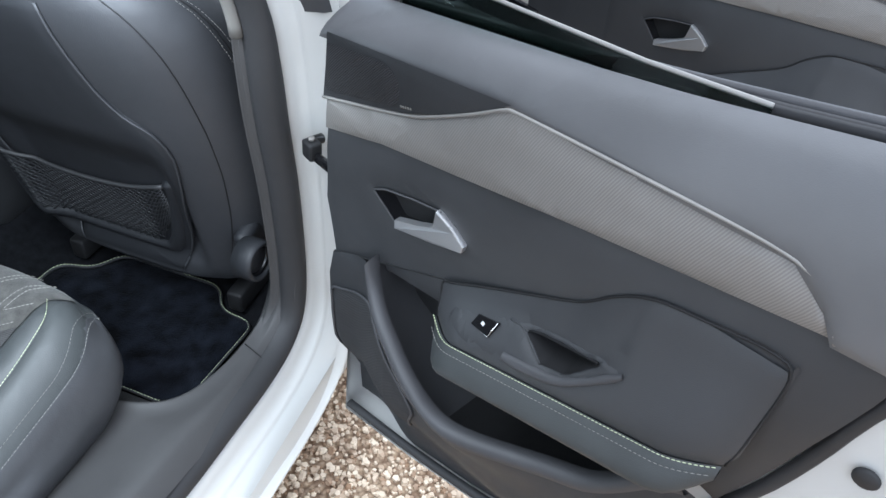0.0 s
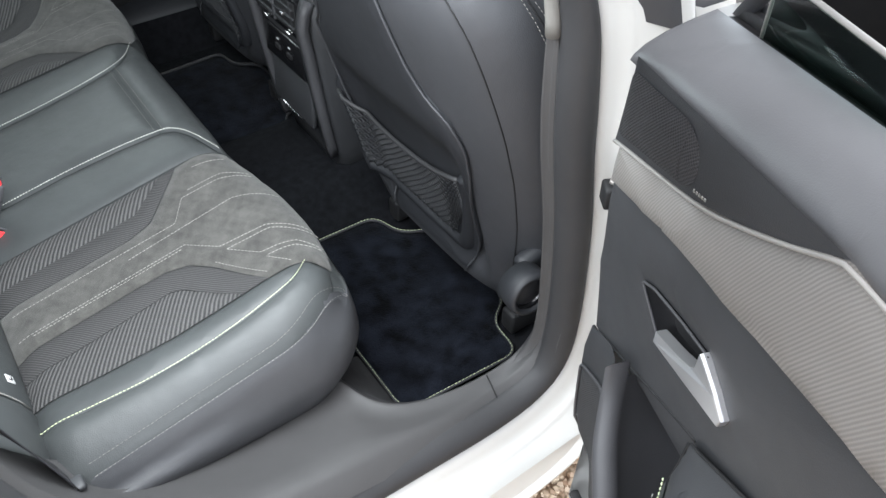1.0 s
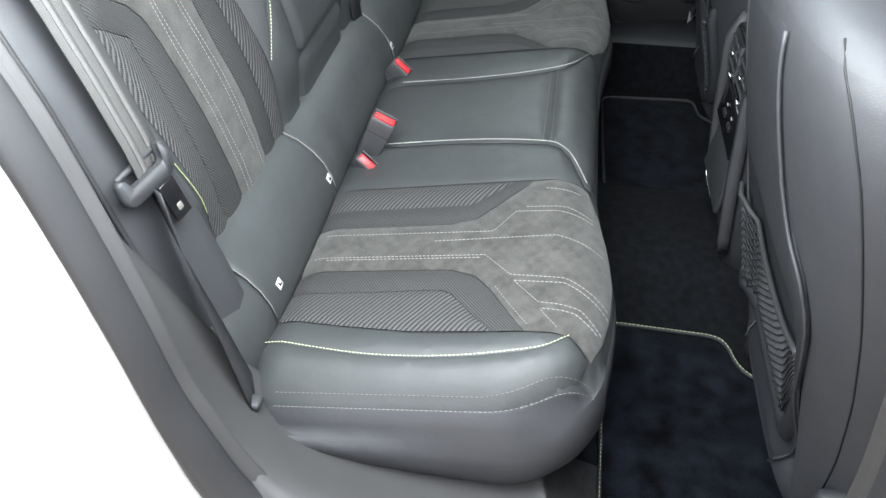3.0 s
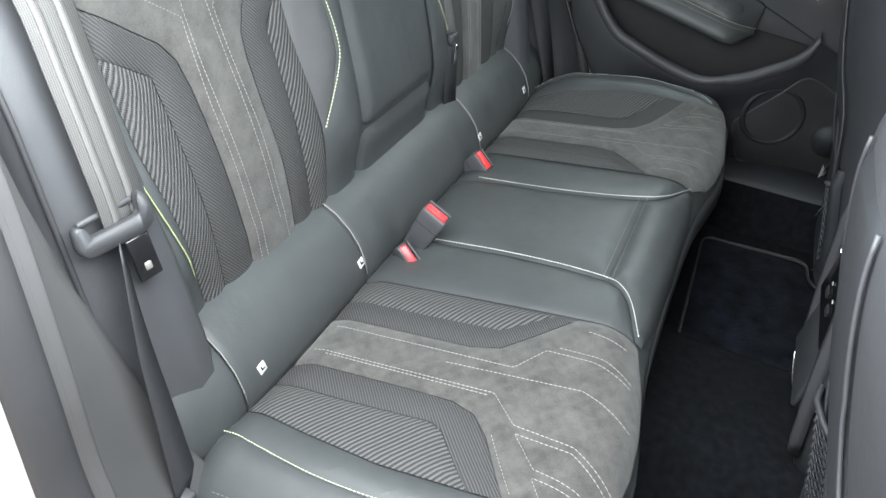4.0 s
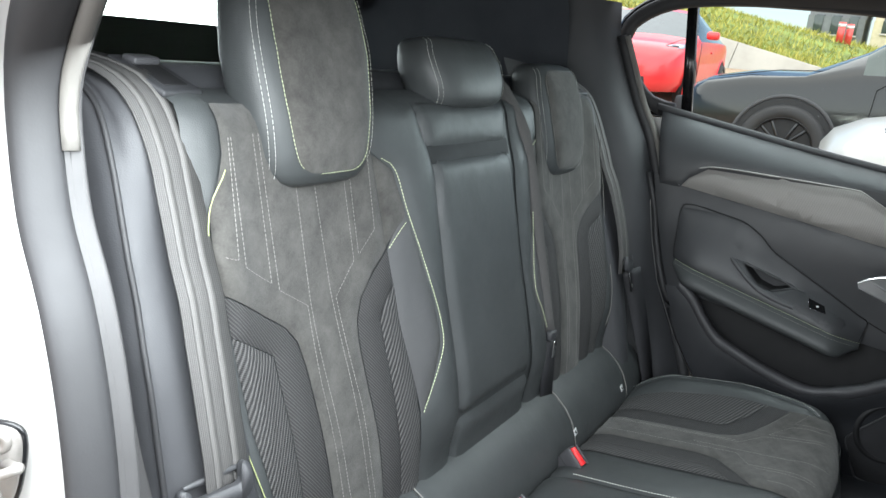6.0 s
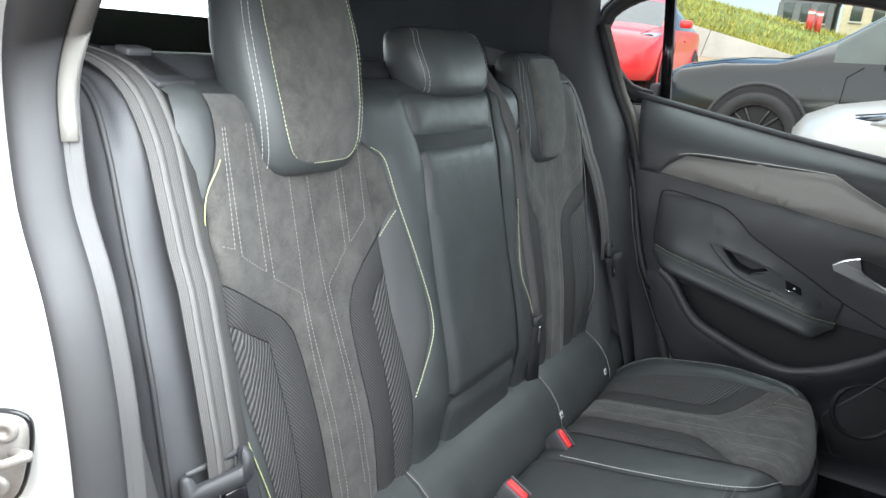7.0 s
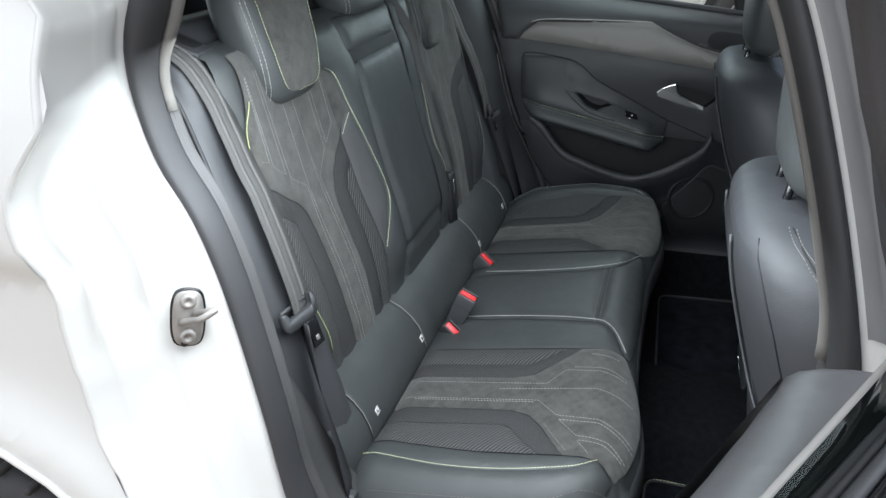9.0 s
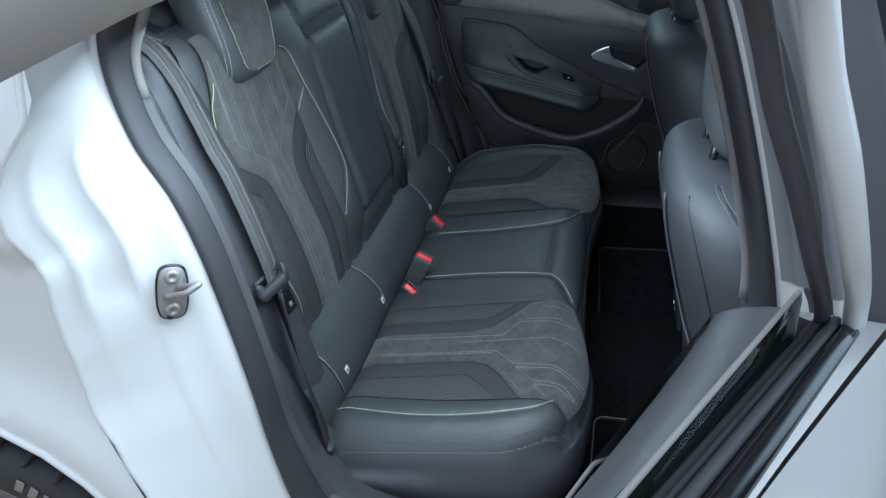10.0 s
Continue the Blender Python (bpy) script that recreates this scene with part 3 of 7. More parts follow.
# body of the backrest behind the padding
rings = []
for y, k in ((-0.575, 0.0), (-0.56, 0.012), (0.56, 0.012), (0.575, 0.0)):
    rings.append([(-0.105 + BX * 0.0, y, 0.66), (-0.105 + BX * 0.60, y, 0.66 + BZ * 0.60 + k), (-0.135 + BX * 0.63, y, 0.70 + BZ * 0.605 + k), (-0.215 + BX * 0.63, y, 0.70 + BZ * 0.605 + k), (-0.235 + BX * 0.60, y, 0.66 + BZ * 0.6), (-0.2, y, 0.62)])
part("shell", loft(rings), LEATHER_SIDE, back, "black leather back and top of the backrest")
for side in (1, -1):
    mu = lambda poly: mirror_u(poly, side)
    l_in = [(-0.556, 0.329), (-0.489, 0.288), (-0.481, 0.209), (-0.473, 0.08), (-0.468, -0.03), (-0.50, -0.03), (-0.527, 0.106), (-0.550, 0.222)]
    l_out = [(-0.558, 0.376), (-0.511, 0.348), (-0.462, 0.315), (-0.443, 0.290), (-0.434, 0.255), (-0.427, 0.19), (-0.413, 0.05), (-0.410, -0.03), (-0.467, -0.03), (-0.472, 0.08), (-0.480, 0.209), (-0.488, 0.289), (-0.556, 0.330)]
    r_in = [(-0.243, 0.325), (-0.280, 0.282), (-0.273, 0.149), (-0.264, -0.03), (-0.219, -0.03), (-0.222, 0.05), (-0.228, 0.169), (-0.240, 0.26)]
    r_out = [(-0.249, 0.375), (-0.285, 0.345), (-0.311, 0.317), (-0.324, 0.288), (-0.326, 0.26), (-0.322, 0.19), (-0.312, 0.11), (-0.308, -0.03), (-0.265, -0.03), (-0.274, 0.149), (-0.281, 0.283), (-0.244, 0.326)]
    for poly, mt, lab in ((l_in, MESH_COARSE, "dark grey ribbed cloth insert"), (r_in, MESH_COARSE, "dark grey ribbed cloth insert")):
        part("ribbed_insert", panel(mu(poly), back_face, 0.014, 0.003, 0.001, 0.01), mt, back, lab)
    for poly in (l_out, r_out):
        part("fine_insert", panel(mu(poly), back_face, 0.014, 0.0025, 0.001, 0.01), MESH_FINE, back, "dark grey fine ribbed cloth border")
    sue = [(-0.535, 0.585), (-0.27, 0.585), (-0.262, 0.50), (-0.251, 0.377), (-0.286, 0.346), (-0.312, 0.318), (-0.3255, 0.288), (-0.3275, 0.26), (-0.3235, 0.19), (-0.3135, 0.11), (-0.3095, -0.03), (-0.4085, -0.03), (-0.4115, 0.05), (-0.4255, 0.19), (-0.4325, 0.255), (-0.4415, 0.291), (-0.461, 0.316), (-0.510, 0.349), (-0.557, 0.377), (-0.563, 0.42), (-0.561, 0.47), (-0.545, 0.505), (-0.536, 0.53)]
    part("suede_panel", panel(mu(sue), back_face, 0.012, 0.004, 0.001, 0.008), SUEDE, back, "mottled dark grey suede panel")
    # leather wing beside the middle, in two tones
    bol = [(-0.248, 0.505), (-0.222, 0.487), (-0.206, 0.425), (-0.187, 0.357), (-0.167, 0.273), (-0.163, 0.240), (-0.165, 0.215), (-0.182, 0.183), (-0.222, 0.118)]
    wing = [(-0.247, 0.376), (-0.240, 0.26), (-0.227, 0.169), (-0.218, 0.10)] + bol[::-1][1:-2]
    part("grey_wing", panel(mu(wing), back_face, 0.012, 0.004, 0.002, 0.008), LEATHER_GREY, back, "smooth grey leather wing")
    dark = [(-0.261, 0.51), (-0.25, 0.379), (-0.206, 0.414)] + [(-0.207, 0.425), (-0.222, 0.486), (-0.248, 0.504)]
    part("upper_wing", panel(mu(dark), back_face, 0.014, 0.003, 0.002, 0.008), SUEDE, back)
    rest = bol + [(-0.219, 0.0), (-0.219, -0.03), (-0.136, -0.03), (-0.134, 0.06), (-0.133, 0.12), (-0.133, 0.258), (-0.131, 0.40), (-0.134, 0.50), (-0.140, 0.53), (-0.15, 0.585), (-0.26, 0.585), (-0.262, 0.515)]
    part("inner_leather", panel(mu(rest), back_face, 0.014, 0.004, 0.002, 0.008), LEATHER, back)
    outer = [(-0.559, 0.376), (-0.551, 0.222), (-0.528, 0.106), (-0.501, -0.03), (-0.573, -0.03), (-0.573, 0.30), (-0.573, 0.45), (-0.565, 0.42)]
    part("outer_leather", panel(mu(outer), back_face, 0.012, 0.003, 0.001, 0.008), LEATHER, back)
    line = [(p.x, p.y) for p in smooth_line([(*p, 0) for p in mu(bol)], 0.012)]
    part("piping", stitches([line, mu([(-0.250, 0.376), (-0.207, 0.411)])], back_face, 0.0052, 0.0009, 0.0046), STITCH_GREEN, back, "pale green seam stitching")
    cord = smooth_line([(*p, 0) for p in mu([(-0.541, 0.512), (-0.561, 0.474), (-0.566, 0.42), (-0.562, 0.38), (-0.567, 0.30), (-0.564, 0.228), (-0.550, 0.14), (-0.53, 0.06)])], 0.012)
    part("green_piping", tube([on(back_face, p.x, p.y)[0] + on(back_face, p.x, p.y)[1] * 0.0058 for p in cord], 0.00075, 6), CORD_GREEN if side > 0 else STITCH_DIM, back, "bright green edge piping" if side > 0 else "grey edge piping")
    rows = [[(-0.529, 0.547), (-0.536, 0.412), (-0.556, 0.420)], [(-0.524, 0.547), (-0.525, 0.402), (-0.480, 0.374), (-0.482, 0.55)], [(-0.473, 0.55), (-0.468, 0.363), (-0.420, 0.333), (-0.416, 0.231), (-0.397, 0.042), (-0.395, -0.02)],
            [(-0.417, 0.55), (-0.414, 0.335), (-0.409, 0.274), (-0.385, 0.062), (-0.383, -0.02)], [(-0.385, 0.55), (-0.373, 0.34), (-0.360, 0.229), (-0.345, 0.04)], [(-0.327, 0.55), (-0.322, 0.372), (-0.364, 0.331), (-0.345, 0.176), (-0.330, -0.02)],
            [(-0.315, 0.55), (-0.312, 0.378)], [(-0.276, 0.55), (-0.276, 0.408), (-0.312, 0.378)]]
    part("stitching", stitches([mu(r) for r in rows], back_face, 0.0055, 0.0005, 0.0044), STITCH_DIM, back, "fine grey decorative stitching")
# middle armrest flap
cen = rounded([(-0.131, 0.499), (-0.128, 0.36), (-0.129, 0.079), (0.116, 0.079), (0.130, 0.25), (0.129, 0.36), (0.113, 0.499)], 0.02)
arm_face = lambda y, v: tuple(Vector(back_face(y, v)) + Vector((0.002, 0, 0)))
part("armrest_flap", panel(cen, arm_face, 0.014, 0.004, 0.010, 0.006), LEATHER, back, "folded leather armrest flap")
part("armrest_base", panel(rounded([(-0.129, 0.075), (0.129, 0.075), (0.131, -0.03), (-0.131, -0.03)], 0.012), arm_face, 0.014, 0.004, 0.010, 0.008), LEATHER, back)
part("armrest_head", panel(rounded([(-0.148, 0.59), (-0.132, 0.507), (0.118, 0.507), (0.140, 0.59)], 0.02), arm_face, 0.012, 0.005, 0.008, 0.010), LEATHER, back)
# a near-black strip laid on the leather as the shadow between head and flap
part("armrest_gap_shade", panel([(-0.134, 0.488), (0.118, 0.488), (0.122, 0.516), (-0.137, 0.516)], arm_face, 0.014, -0.001, 0.003, 0.004), CAVITY, back, "near-black strip painted as the shade above the armrest flap")
# side bolsters beside the backrest, behind the belts
for side in (1, -1):
    sb = thing("seat_side_bolster", "smooth black leather bolster between backrest and pillar", "car seat", at=(-0.14, -0.63 * side, 0.70), group="seat side bolsters")
    rings = []
    for z, xf, xo, yo in [(0.60, 0.012, -0.010, 0.672), (0.72, -0.015, -0.036, 0.672), (0.82, -0.042, -0.060, 0.670), (0.90, -0.067, -0.078, 0.668), (0.95, -0.084, -0.089, 0.667), (1.00, -0.102, -0.100, 0.666), (1.04, -0.116, -0.113, 0.664), (1.08, -0.132, -0.129, 0.659), (1.12, -0.147, -0.144, 0.657), (1.16, -0.156, -0.160, 0.653), (1.20, -0.166, -0.176, 0.649), (1.235, -0.176, -0.193, 0.645), (1.262, -0.190, -0.214, 0.640), (1.280, -0.212, -0.240, 0.638), (1.291, -0.245, -0.275, 0.637), (1.296, -0.30, -0.33, 0.636)]:
        prof = [(xf - 0.07, 0.545), (xf - 0.012, 0.552), (xf - 0.001, 0.566), (xf + 0.001, 0.592), (0.5 * xf + 0.5 * xo + 0.003, 0.628), (xo + 0.001, yo - 0.014), (xo - 0.005, yo - 0.004), (xo - 0.022, yo + 0.004), (xo - 0.16, yo + 0.008)]
        rings.append([(x, -side * y, z) for x, y in prof])
    part("bolster_cover", loft(rings, closed=False, caps=False), LEATHER_SIDE, sb)
    part("edge_cord", tube(smooth_line([r[6] for r in rings[:-1]], 0.02), 0.0035, 6), RUBBER, sb, "black fuzzy edge cord")


# release handle let into the top of the backrest
for side in (1, -1):
    rl = thing("backrest_release", "black plastic backrest release let into the seat shoulder", "release handle", at=(-0.235, -0.560 * side, 1.292), group="backrest releases")
    rm = Matrix.Translation((-0.236, -0.556 * side, 1.293)) @ Euler((0, radians(22), radians(10 * side))).to_matrix().to_4x4()
    base_ = part("release_plate", rbox((0.085, 0.060, 0.008), m=rm, bevel=0.003), PLASTIC, rl)
    part("release_recess", rbox((0.050, 0.036, 0.004), m=rm @ Matrix.Translation((0.004, 0, 0.0032)), bevel=0.0015), CAVITY, base_)
    part("release_lever", rbox((0.020, 0.038, 0.009), m=rm @ Matrix.Translation((-0.024, 0, 0.007)) @ Euler((0, radians(-14), 0)).to_matrix().to_4x4(), bevel=0.003), PLASTIC_GREY, base_, "grey release lever")


# ---- headrests ----
def headrest(name, label, c, size, lean, insert=True):
    """c: the middle of its base on the seat; size: width, height, depth."""
    w, h, d = size
    hr = thing(name, label, "headrest", at=c, group="rear headrests" if c[0] < 0 else "front headrests")
    frame_ = Matrix.Translation(c) @ Euler((0, radians(-lean), 0)).to_matrix().to_4x4()

    def ring(z, ww, dd, off, n=28, p=3.2):
        out = []
        for k in range(n):
            a = 2 * math.pi * k / n
            ca, sa = math.cos(a), math.sin(a)
            out.append(frame_ @ Vector((off + dd * (abs(ca) ** (2 / p)) * (1 if ca > 0 else -1), ww * (abs(sa) ** (2 / p)) * (1 if sa > 0 else -1), z)))
        return out
    zs = [(k * h, ww, dd, off) for k, ww, dd, off in ((0.0, 0.50, 0.40, 0.010), (0.023, 0.66, 0.62, 0.008), (0.068, 0.78, 0.80, 0.005), (0.15, 0.87, 0.93, 0.002), (0.32, 0.94, 1.0, 0.0), (0.46, 0.975, 1.0, -0.003), (0.60, 1.0, 1.0, -0.006), (0.75, 0.97, 0.93, -0.010), (0.90, 0.92, 0.83, -0.014), (0.97, 0.84, 0.66, -0.017), (1.0, 0.68, 0.40, -0.02))]
    bm = loft([ring(z, ww * w / 2, dd * d / 2, off, 48) for z, ww, dd, off in zs])
    part("cover", bm, LEATHER, hr, "black leather cover")

    def front(y, z):
        """The front of the cover."""
        ww, dd, off = (along([(r[0], r[k]) for r in zs], z) for k in (1, 2, 3))
        q_ = min(0.999, abs(y) / (ww * w / 2))
        return tuple(frame_ @ Vector((off + dd * d / 2 * (1 - q_ ** 3.2) ** (1 / 3.2), y, z)))
    if insert:
        ip = rounded([(-0.27 * w, 0.06 * h), (-0.335 * w, 0.30 * h), (-0.37 * w, 0.6 * h), (-0.35 * w, 0.93 * h), (0.35 * w, 0.93 * h), (0.37 * w, 0.6 * h), (0.335 * w, 0.30 * h), (0.27 * w, 0.06 * h)], 0.03, 6)
        part("suede_face", panel(ip, front, 0.010, 0.005, -0.001, 0.010), SUEDE, hr, "dark suede face")
        ring_line = [(p[0] * 1.015, p[1]) for p in ip]
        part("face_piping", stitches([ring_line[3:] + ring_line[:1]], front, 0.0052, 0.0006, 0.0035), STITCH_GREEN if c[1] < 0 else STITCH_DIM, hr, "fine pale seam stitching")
    for s in (-1, 1):
        seam = [Vector(front(s * 0.455 * w * along([(0, 0.80), (0.15 * h, 0.90), (0.32 * h, 0.945), (0.60 * h, 1.0), (0.80 * h, 0.96), (0.97 * h, 0.86)], z), z)) + Vector((0.0012, s * 0.0006, 0)) for z in (0.03 * h, 0.07 * h, 0.15 * h, 0.32 * h, 0.60 * h, 0.75 * h, 0.90 * h, 0.96 * h)]
        sl = smooth_line(seam, 0.006)
        bm = bmesh.new()
        for j in range(0, len(sl) - 1):
            for dx in (-0.004, 0.003):
                shift = Vector((dx, -s * dx * 0.45, 0))
                a, b = sl[j] + shift, sl[j].lerp(sl[j + 1], 0.7) + shift
                tube([a, b], 0.00030, 4, bm)
        part("side_stitching", bm, STITCH, hr)
        ys = s * (0.065 if c[0] < 0 else 0.045)
        post = [frame_ @ Vector((-0.028, ys, 0.05)), frame_ @ Vector((-0.034, ys, -0.02)), Vector((c[0] - (0.062 if c[0] < 0 else 0.030), c[1] + ys, c[2] - 0.115 if insert else c[2] - 0.075))]
        part("post", tube(post, 0.0058, 10), CHROME if c[0] < 0 else GLOSS, hr, "round headrest post")
    return hr


headrest("headrest", "black leather headrest with suede face and green piping", (-0.174, -0.372, 1.168), (0.218, 0.265, 0.098), 8)
headrest("headrest", "black leather headrest with suede face on the far seat", (-0.176, 0.385, 1.112), (0.218, 0.228, 0.100), 8)
headrest("middle_headrest", "low black leather middle headrest", (-0.200, 0.020, 1.252), (0.236, 0.118, 0.105), 12, insert=False)
for y0 in (-0.372, 0.385):
    for s in (-1, 1):
        g = thing("post_guide", "black plastic headrest post guide on the backrest", "guide", at=(-0.228, y0 + s * 0.065, 1.285), group="headrest guides")
        part("collar", turned([(0.0, 0), (0.024, 0), (0.024, 0.006), (0.017, 0.016), (0.012, 0.019), (0.0, 0.019)], Matrix.Translation((-0.228, y0 + s * 0.065, 1.288)), 20), PLASTIC, g)


# ---- seat belts ----
def belt(side, label):
    b = thing("seat_belt", label, "seat belt", at=(0.03, side * 0.675, 0.59), group="rear seat belts")
    top = [(-0.39, 0.648, 1.318), (-0.33, 0.630, 1.312), (-0.275, 0.612, 1.304), (-0.236, 0.602, 1.292), (-0.208, 0.597, 1.272), (-0.190, 0.595, 1.246), (-0.174, 0.595, 1.215), (-0.162, 0.597, 1.185), (-0.147, 0.600, 1.15), (-0.134, 0.602, 1.115), (-0.116, 0.605, 1.08), (-0.101, 0.609, 1.04), (-0.087, 0.612, 1.00), (-0.073, 0.614, 0.95), (-0.066, 0.614, 0.92), (-0.060, 0.613, 0.872)]
    strap = smooth_line([(x + 0.009, side * (y - 0.006), z + 0.002) for x, y, z in top], 0.02)
    part("webbing", ribbon(strap, lambda t: (-0.25 + 0.30 * min(1.0, 2.2 * t), side, 0.0), 0.057, 0.0009), WEBBING, b, "grey woven belt webbing with satin stripes")
    n = len(strap) - 1
    for o in (-0.0125, 0.0125):
        line = []
        for i, p in enumerate(strap):
            w = Vector((-0.25 + 0.30 * min(1.0, 2.2 * i / n), side, 0.0)).normalized()
            tan = (strap[min(n, i + 1)] - strap[max(0, i - 1)]).normalized()
            out = tan.cross(w).normalized()
            if out.x + out.z < 0:
                out = -out
            line.append(p + w * o + out * 0.0016)
        part("satin_stripe", ribbon(line, lambda t: (-0.25 + 0.30 * min(1.0, 2.2 * t), side, 0.0), 0.0095, 0.0005), WEBBING_PALE, b, "pale satin stripe")
    low = smooth_line([(-0.040, side * 0.632, 0.880), (-0.012, side * 0.652, 0.775), (0.014, side * 0.664, 0.68), (0.037, side * 0.674, 0.588)], 0.02)
    part("lower_webbing", ribbon(low, lambda t: (-0.74 + 0.5 * t, -side * (0.66 + 0.3 * t), 0.0), 0.046, 0.0008), WEBBING_DARK, b, "dark folded lap webbing")
    # plastic slider with its metal tongue
    c = Vector((-0.046, side * 0.627, 0.886))
    m = Matrix.Translation(c) @ Euler((radians(-4 * side), radians(-14), radians(12 * side))).to_matrix().to_4x4()
    # a bar across the webbing with upright lugs at both ends and a slot behind it
    bar = [(-0.040, -0.010), (0.030, -0.013), (0.043, -0.004), (0.046, 0.020), (0.040, 0.034), (0.033, 0.034), (0.030, 0.010), (-0.030, 0.012), (-0.034, 0.030), (-0.043, 0.028), (-0.046, 0.004)]
    outline_ = rounded([(-side * y * 0.94, z * 0.86) for y, z in bar], 0.006, 3)
    sl = loft([[m @ Vector((x, y * k, z * k)) for y, z in outline_] for x, k in ((-0.005, 0.95), (-0.0035, 1.0), (0.0035, 1.0), (0.006, 0.92))])
    rbox((0.006, 0.062, 0.007), m=m @ Matrix.Translation((-0.008, 0, 0.022)), bevel=0.003, bm=sl)
    slider = part("slider", sl, PLASTIC, b, "black plastic belt slider")
    part("tongue", rbox((0.004, 0.026, 0.048), m=m @ Matrix.Translation((0.004, -side * 0.014, -0.034)), bevel=0.003), GLOSS, slider, "black coated belt tongue")
    part("tongue_slot", rbox((0.0055, 0.009, 0.010), m=m @ Matrix.Translation((0.004, -side * 0.014, -0.044)), bevel=0.002), STEEL, slider)
    part("anchor", rbox((0.03, 0.022, 0.012), at=(0.035, side * 0.684, 0.592), bevel=0.004), PLASTIC, b, "black belt anchor")
    return b


belt(-1, "grey woven seat belt with black slider and dark lap strap")
belt(1, "grey woven seat belt on the far side of the bench")
mb = thing("middle_seat_belt", "grey woven middle seat belt over the backrest", "seat belt", at=(-0.12, 0.165, 0.72), group="rear seat belts")
over = [Vector(back_face(y, v)) + Vector((0.007, 0, 0)) for y, v in ((0.172, 0.545), (0.178, 0.50), (0.190, 0.417), (0.205, 0.269), (0.213, 0.125))]
part("webbing", ribbon(smooth_line([(-0.28, 0.160, 1.315), (-0.215, 0.163, 1.305)] + [tuple(p) for p in over], 0.03), lambda t: (0.80, 0.60, 0.0), 0.026, 0.0012), WEBBING, mb)
end = over[-1]
part("lower_webbing", ribbon([end, end + Vector((0.006, 0.002, -0.06)), end + Vector((0.012, 0.0, -0.13))], lambda t: (0.2, 1.0, 0.0), 0.040, 0.0012), WEBBING_DARK, mb)
part("slider", rbox((0.014, 0.028, 0.020), at=tuple(end + Vector((0.004, 0.002, 0.0))), bevel=0.004), PLASTIC, mb)
part("tongue", rbox((0.003, 0.013, 0.036), at=tuple(end + Vector((0.012, 0.008, -0.030))), bevel=0.001), CHROME, mb, "bright steel belt tongue")


def buckle(end, way, label, length=0.075, slope=0.0):
    """A belt buckle whose red end stands at end and whose stalk comes out of the crease."""
    x = Vector(way).normalized()
    face = Vector((0.12, -0.85, 0.32))
    z = (face - x * x.dot(face)).normalized()
    m = Matrix.Translation(Vector(end) - x * length / 2) @ Matrix((x, z.cross(x), z)).transposed().to_4x4()
    b = thing("belt_buckle", label, "belt buckle", at=Vector(end) - x * length, group="belt buckles")
    half = length / 2
    # body: narrower towards the stalk, its end cut on a slope round the button
    rings = []
    for a, w, d in ((-half, 0.014, 0.008), (-half + 0.012, 0.0175, 0.0095), (0.0, 0.0205, 0.0110), (half - 0.016, 0.0225, 0.0118), (half - 0.004, 0.0225, 0.0112), (half - 0.001, 0.0212, 0.0098)):
        sec = rounded([(-w, -d), (w, -d), (w, d), (-w, d)], 0.005, 3)
        rings.append([m @ Vector((a + slope * (y / d) * (0.004 if a > half - 0.01 else 0), x_, y)) for x_, y in sec])
    house = part("housing", loft(rings), PLASTIC_GREY, b, "dark grey buckle housing")
    part("housing_seam", tube([m @ Vector((half - 0.030, y, z_)) for y, z_ in ((-0.0222, 0.0), (-0.0205, 0.0112), (0.0205, 0.0112), (0.0222, 0.0))], 0.0007, 5), CAVITY, house)
    part("release_button", rbox((0.006, 0.037, 0.0125), m=m @ Matrix.Translation((half + 0.0008, 0, 0.0015)) @ Euler((0, radians(-14 * slope), 0)).to_matrix().to_4x4(), bevel=0.002), RED, b, "bright red release button")
    part("button_lip", rbox((0.008, 0.042, 0.0036), m=m @ Matrix.Translation((half + 0.001, 0, -0.0092)), bevel=0.0015), PLASTIC_GREY, b, "grey lip beside the tongue slot")
    return b


buckle((0.068, -0.180, 0.616), (0.50, -0.50, 0.70), "dark grey belt buckle with red button beside its twin", 0.070, 1.0)
buckle((0.093, -0.142, 0.684), (0.42, -0.05, 0.90), "dark grey belt buckle with red button standing higher", 0.110)
buckle((0.060, 0.158, 0.626), (0.62, -0.10, 0.76), "single dark grey belt buckle with red button", 0.080)


# ---- the car's right rear opening ----
LOOP = [(-0.135, -0.724, 1.44), (-0.166, -0.742, 1.377), (-0.184, -0.746, 1.32), (-0.181, -0.749, 1.25), (-0.157, -0.757, 1.175), (-0.114, -0.766, 1.107), (-0.085, -0.772, 1.03), (-0.06, -0.781, 0.94), (-0.026, -0.799, 0.81), (0.0, -0.814, 0.69), (0.036, -0.829, 0.585), (0.1, -0.835, 0.505), (0.2, -0.845, 0.46), (0.32, -0.85, 0.44), (0.45, -0.85, 0.425), (0.58, -0.85, 0.415), (0.665, -0.85, 0.43), (0.715, -0.85, 0.48), (0.73, -0.85, 0.58), (0.72, -0.85, 0.76), (0.7, -0.85, 0.9), (0.69, -0.848, 1.0), (0.672, -0.842, 1.1), (0.632, -0.805, 1.25), (0.58, -0.765, 1.4), (0.53, -0.735, 1.475), (0.4, -0.715, 1.515), (0.2, -0.7, 1.525), (0.0, -0.7, 1.505)]
loop = smooth_line(LOOP, 0.02, closed=True)


def loop_frame(i):
    n = len(loop)
    t = (loop[(i + 1) % n] - loop[i - 1]).normalized()
    w = Vector((0, 1, 0))
    w = (w - t * w.dot(t)).normalized()
    return loop[i], w, t.cross(w)


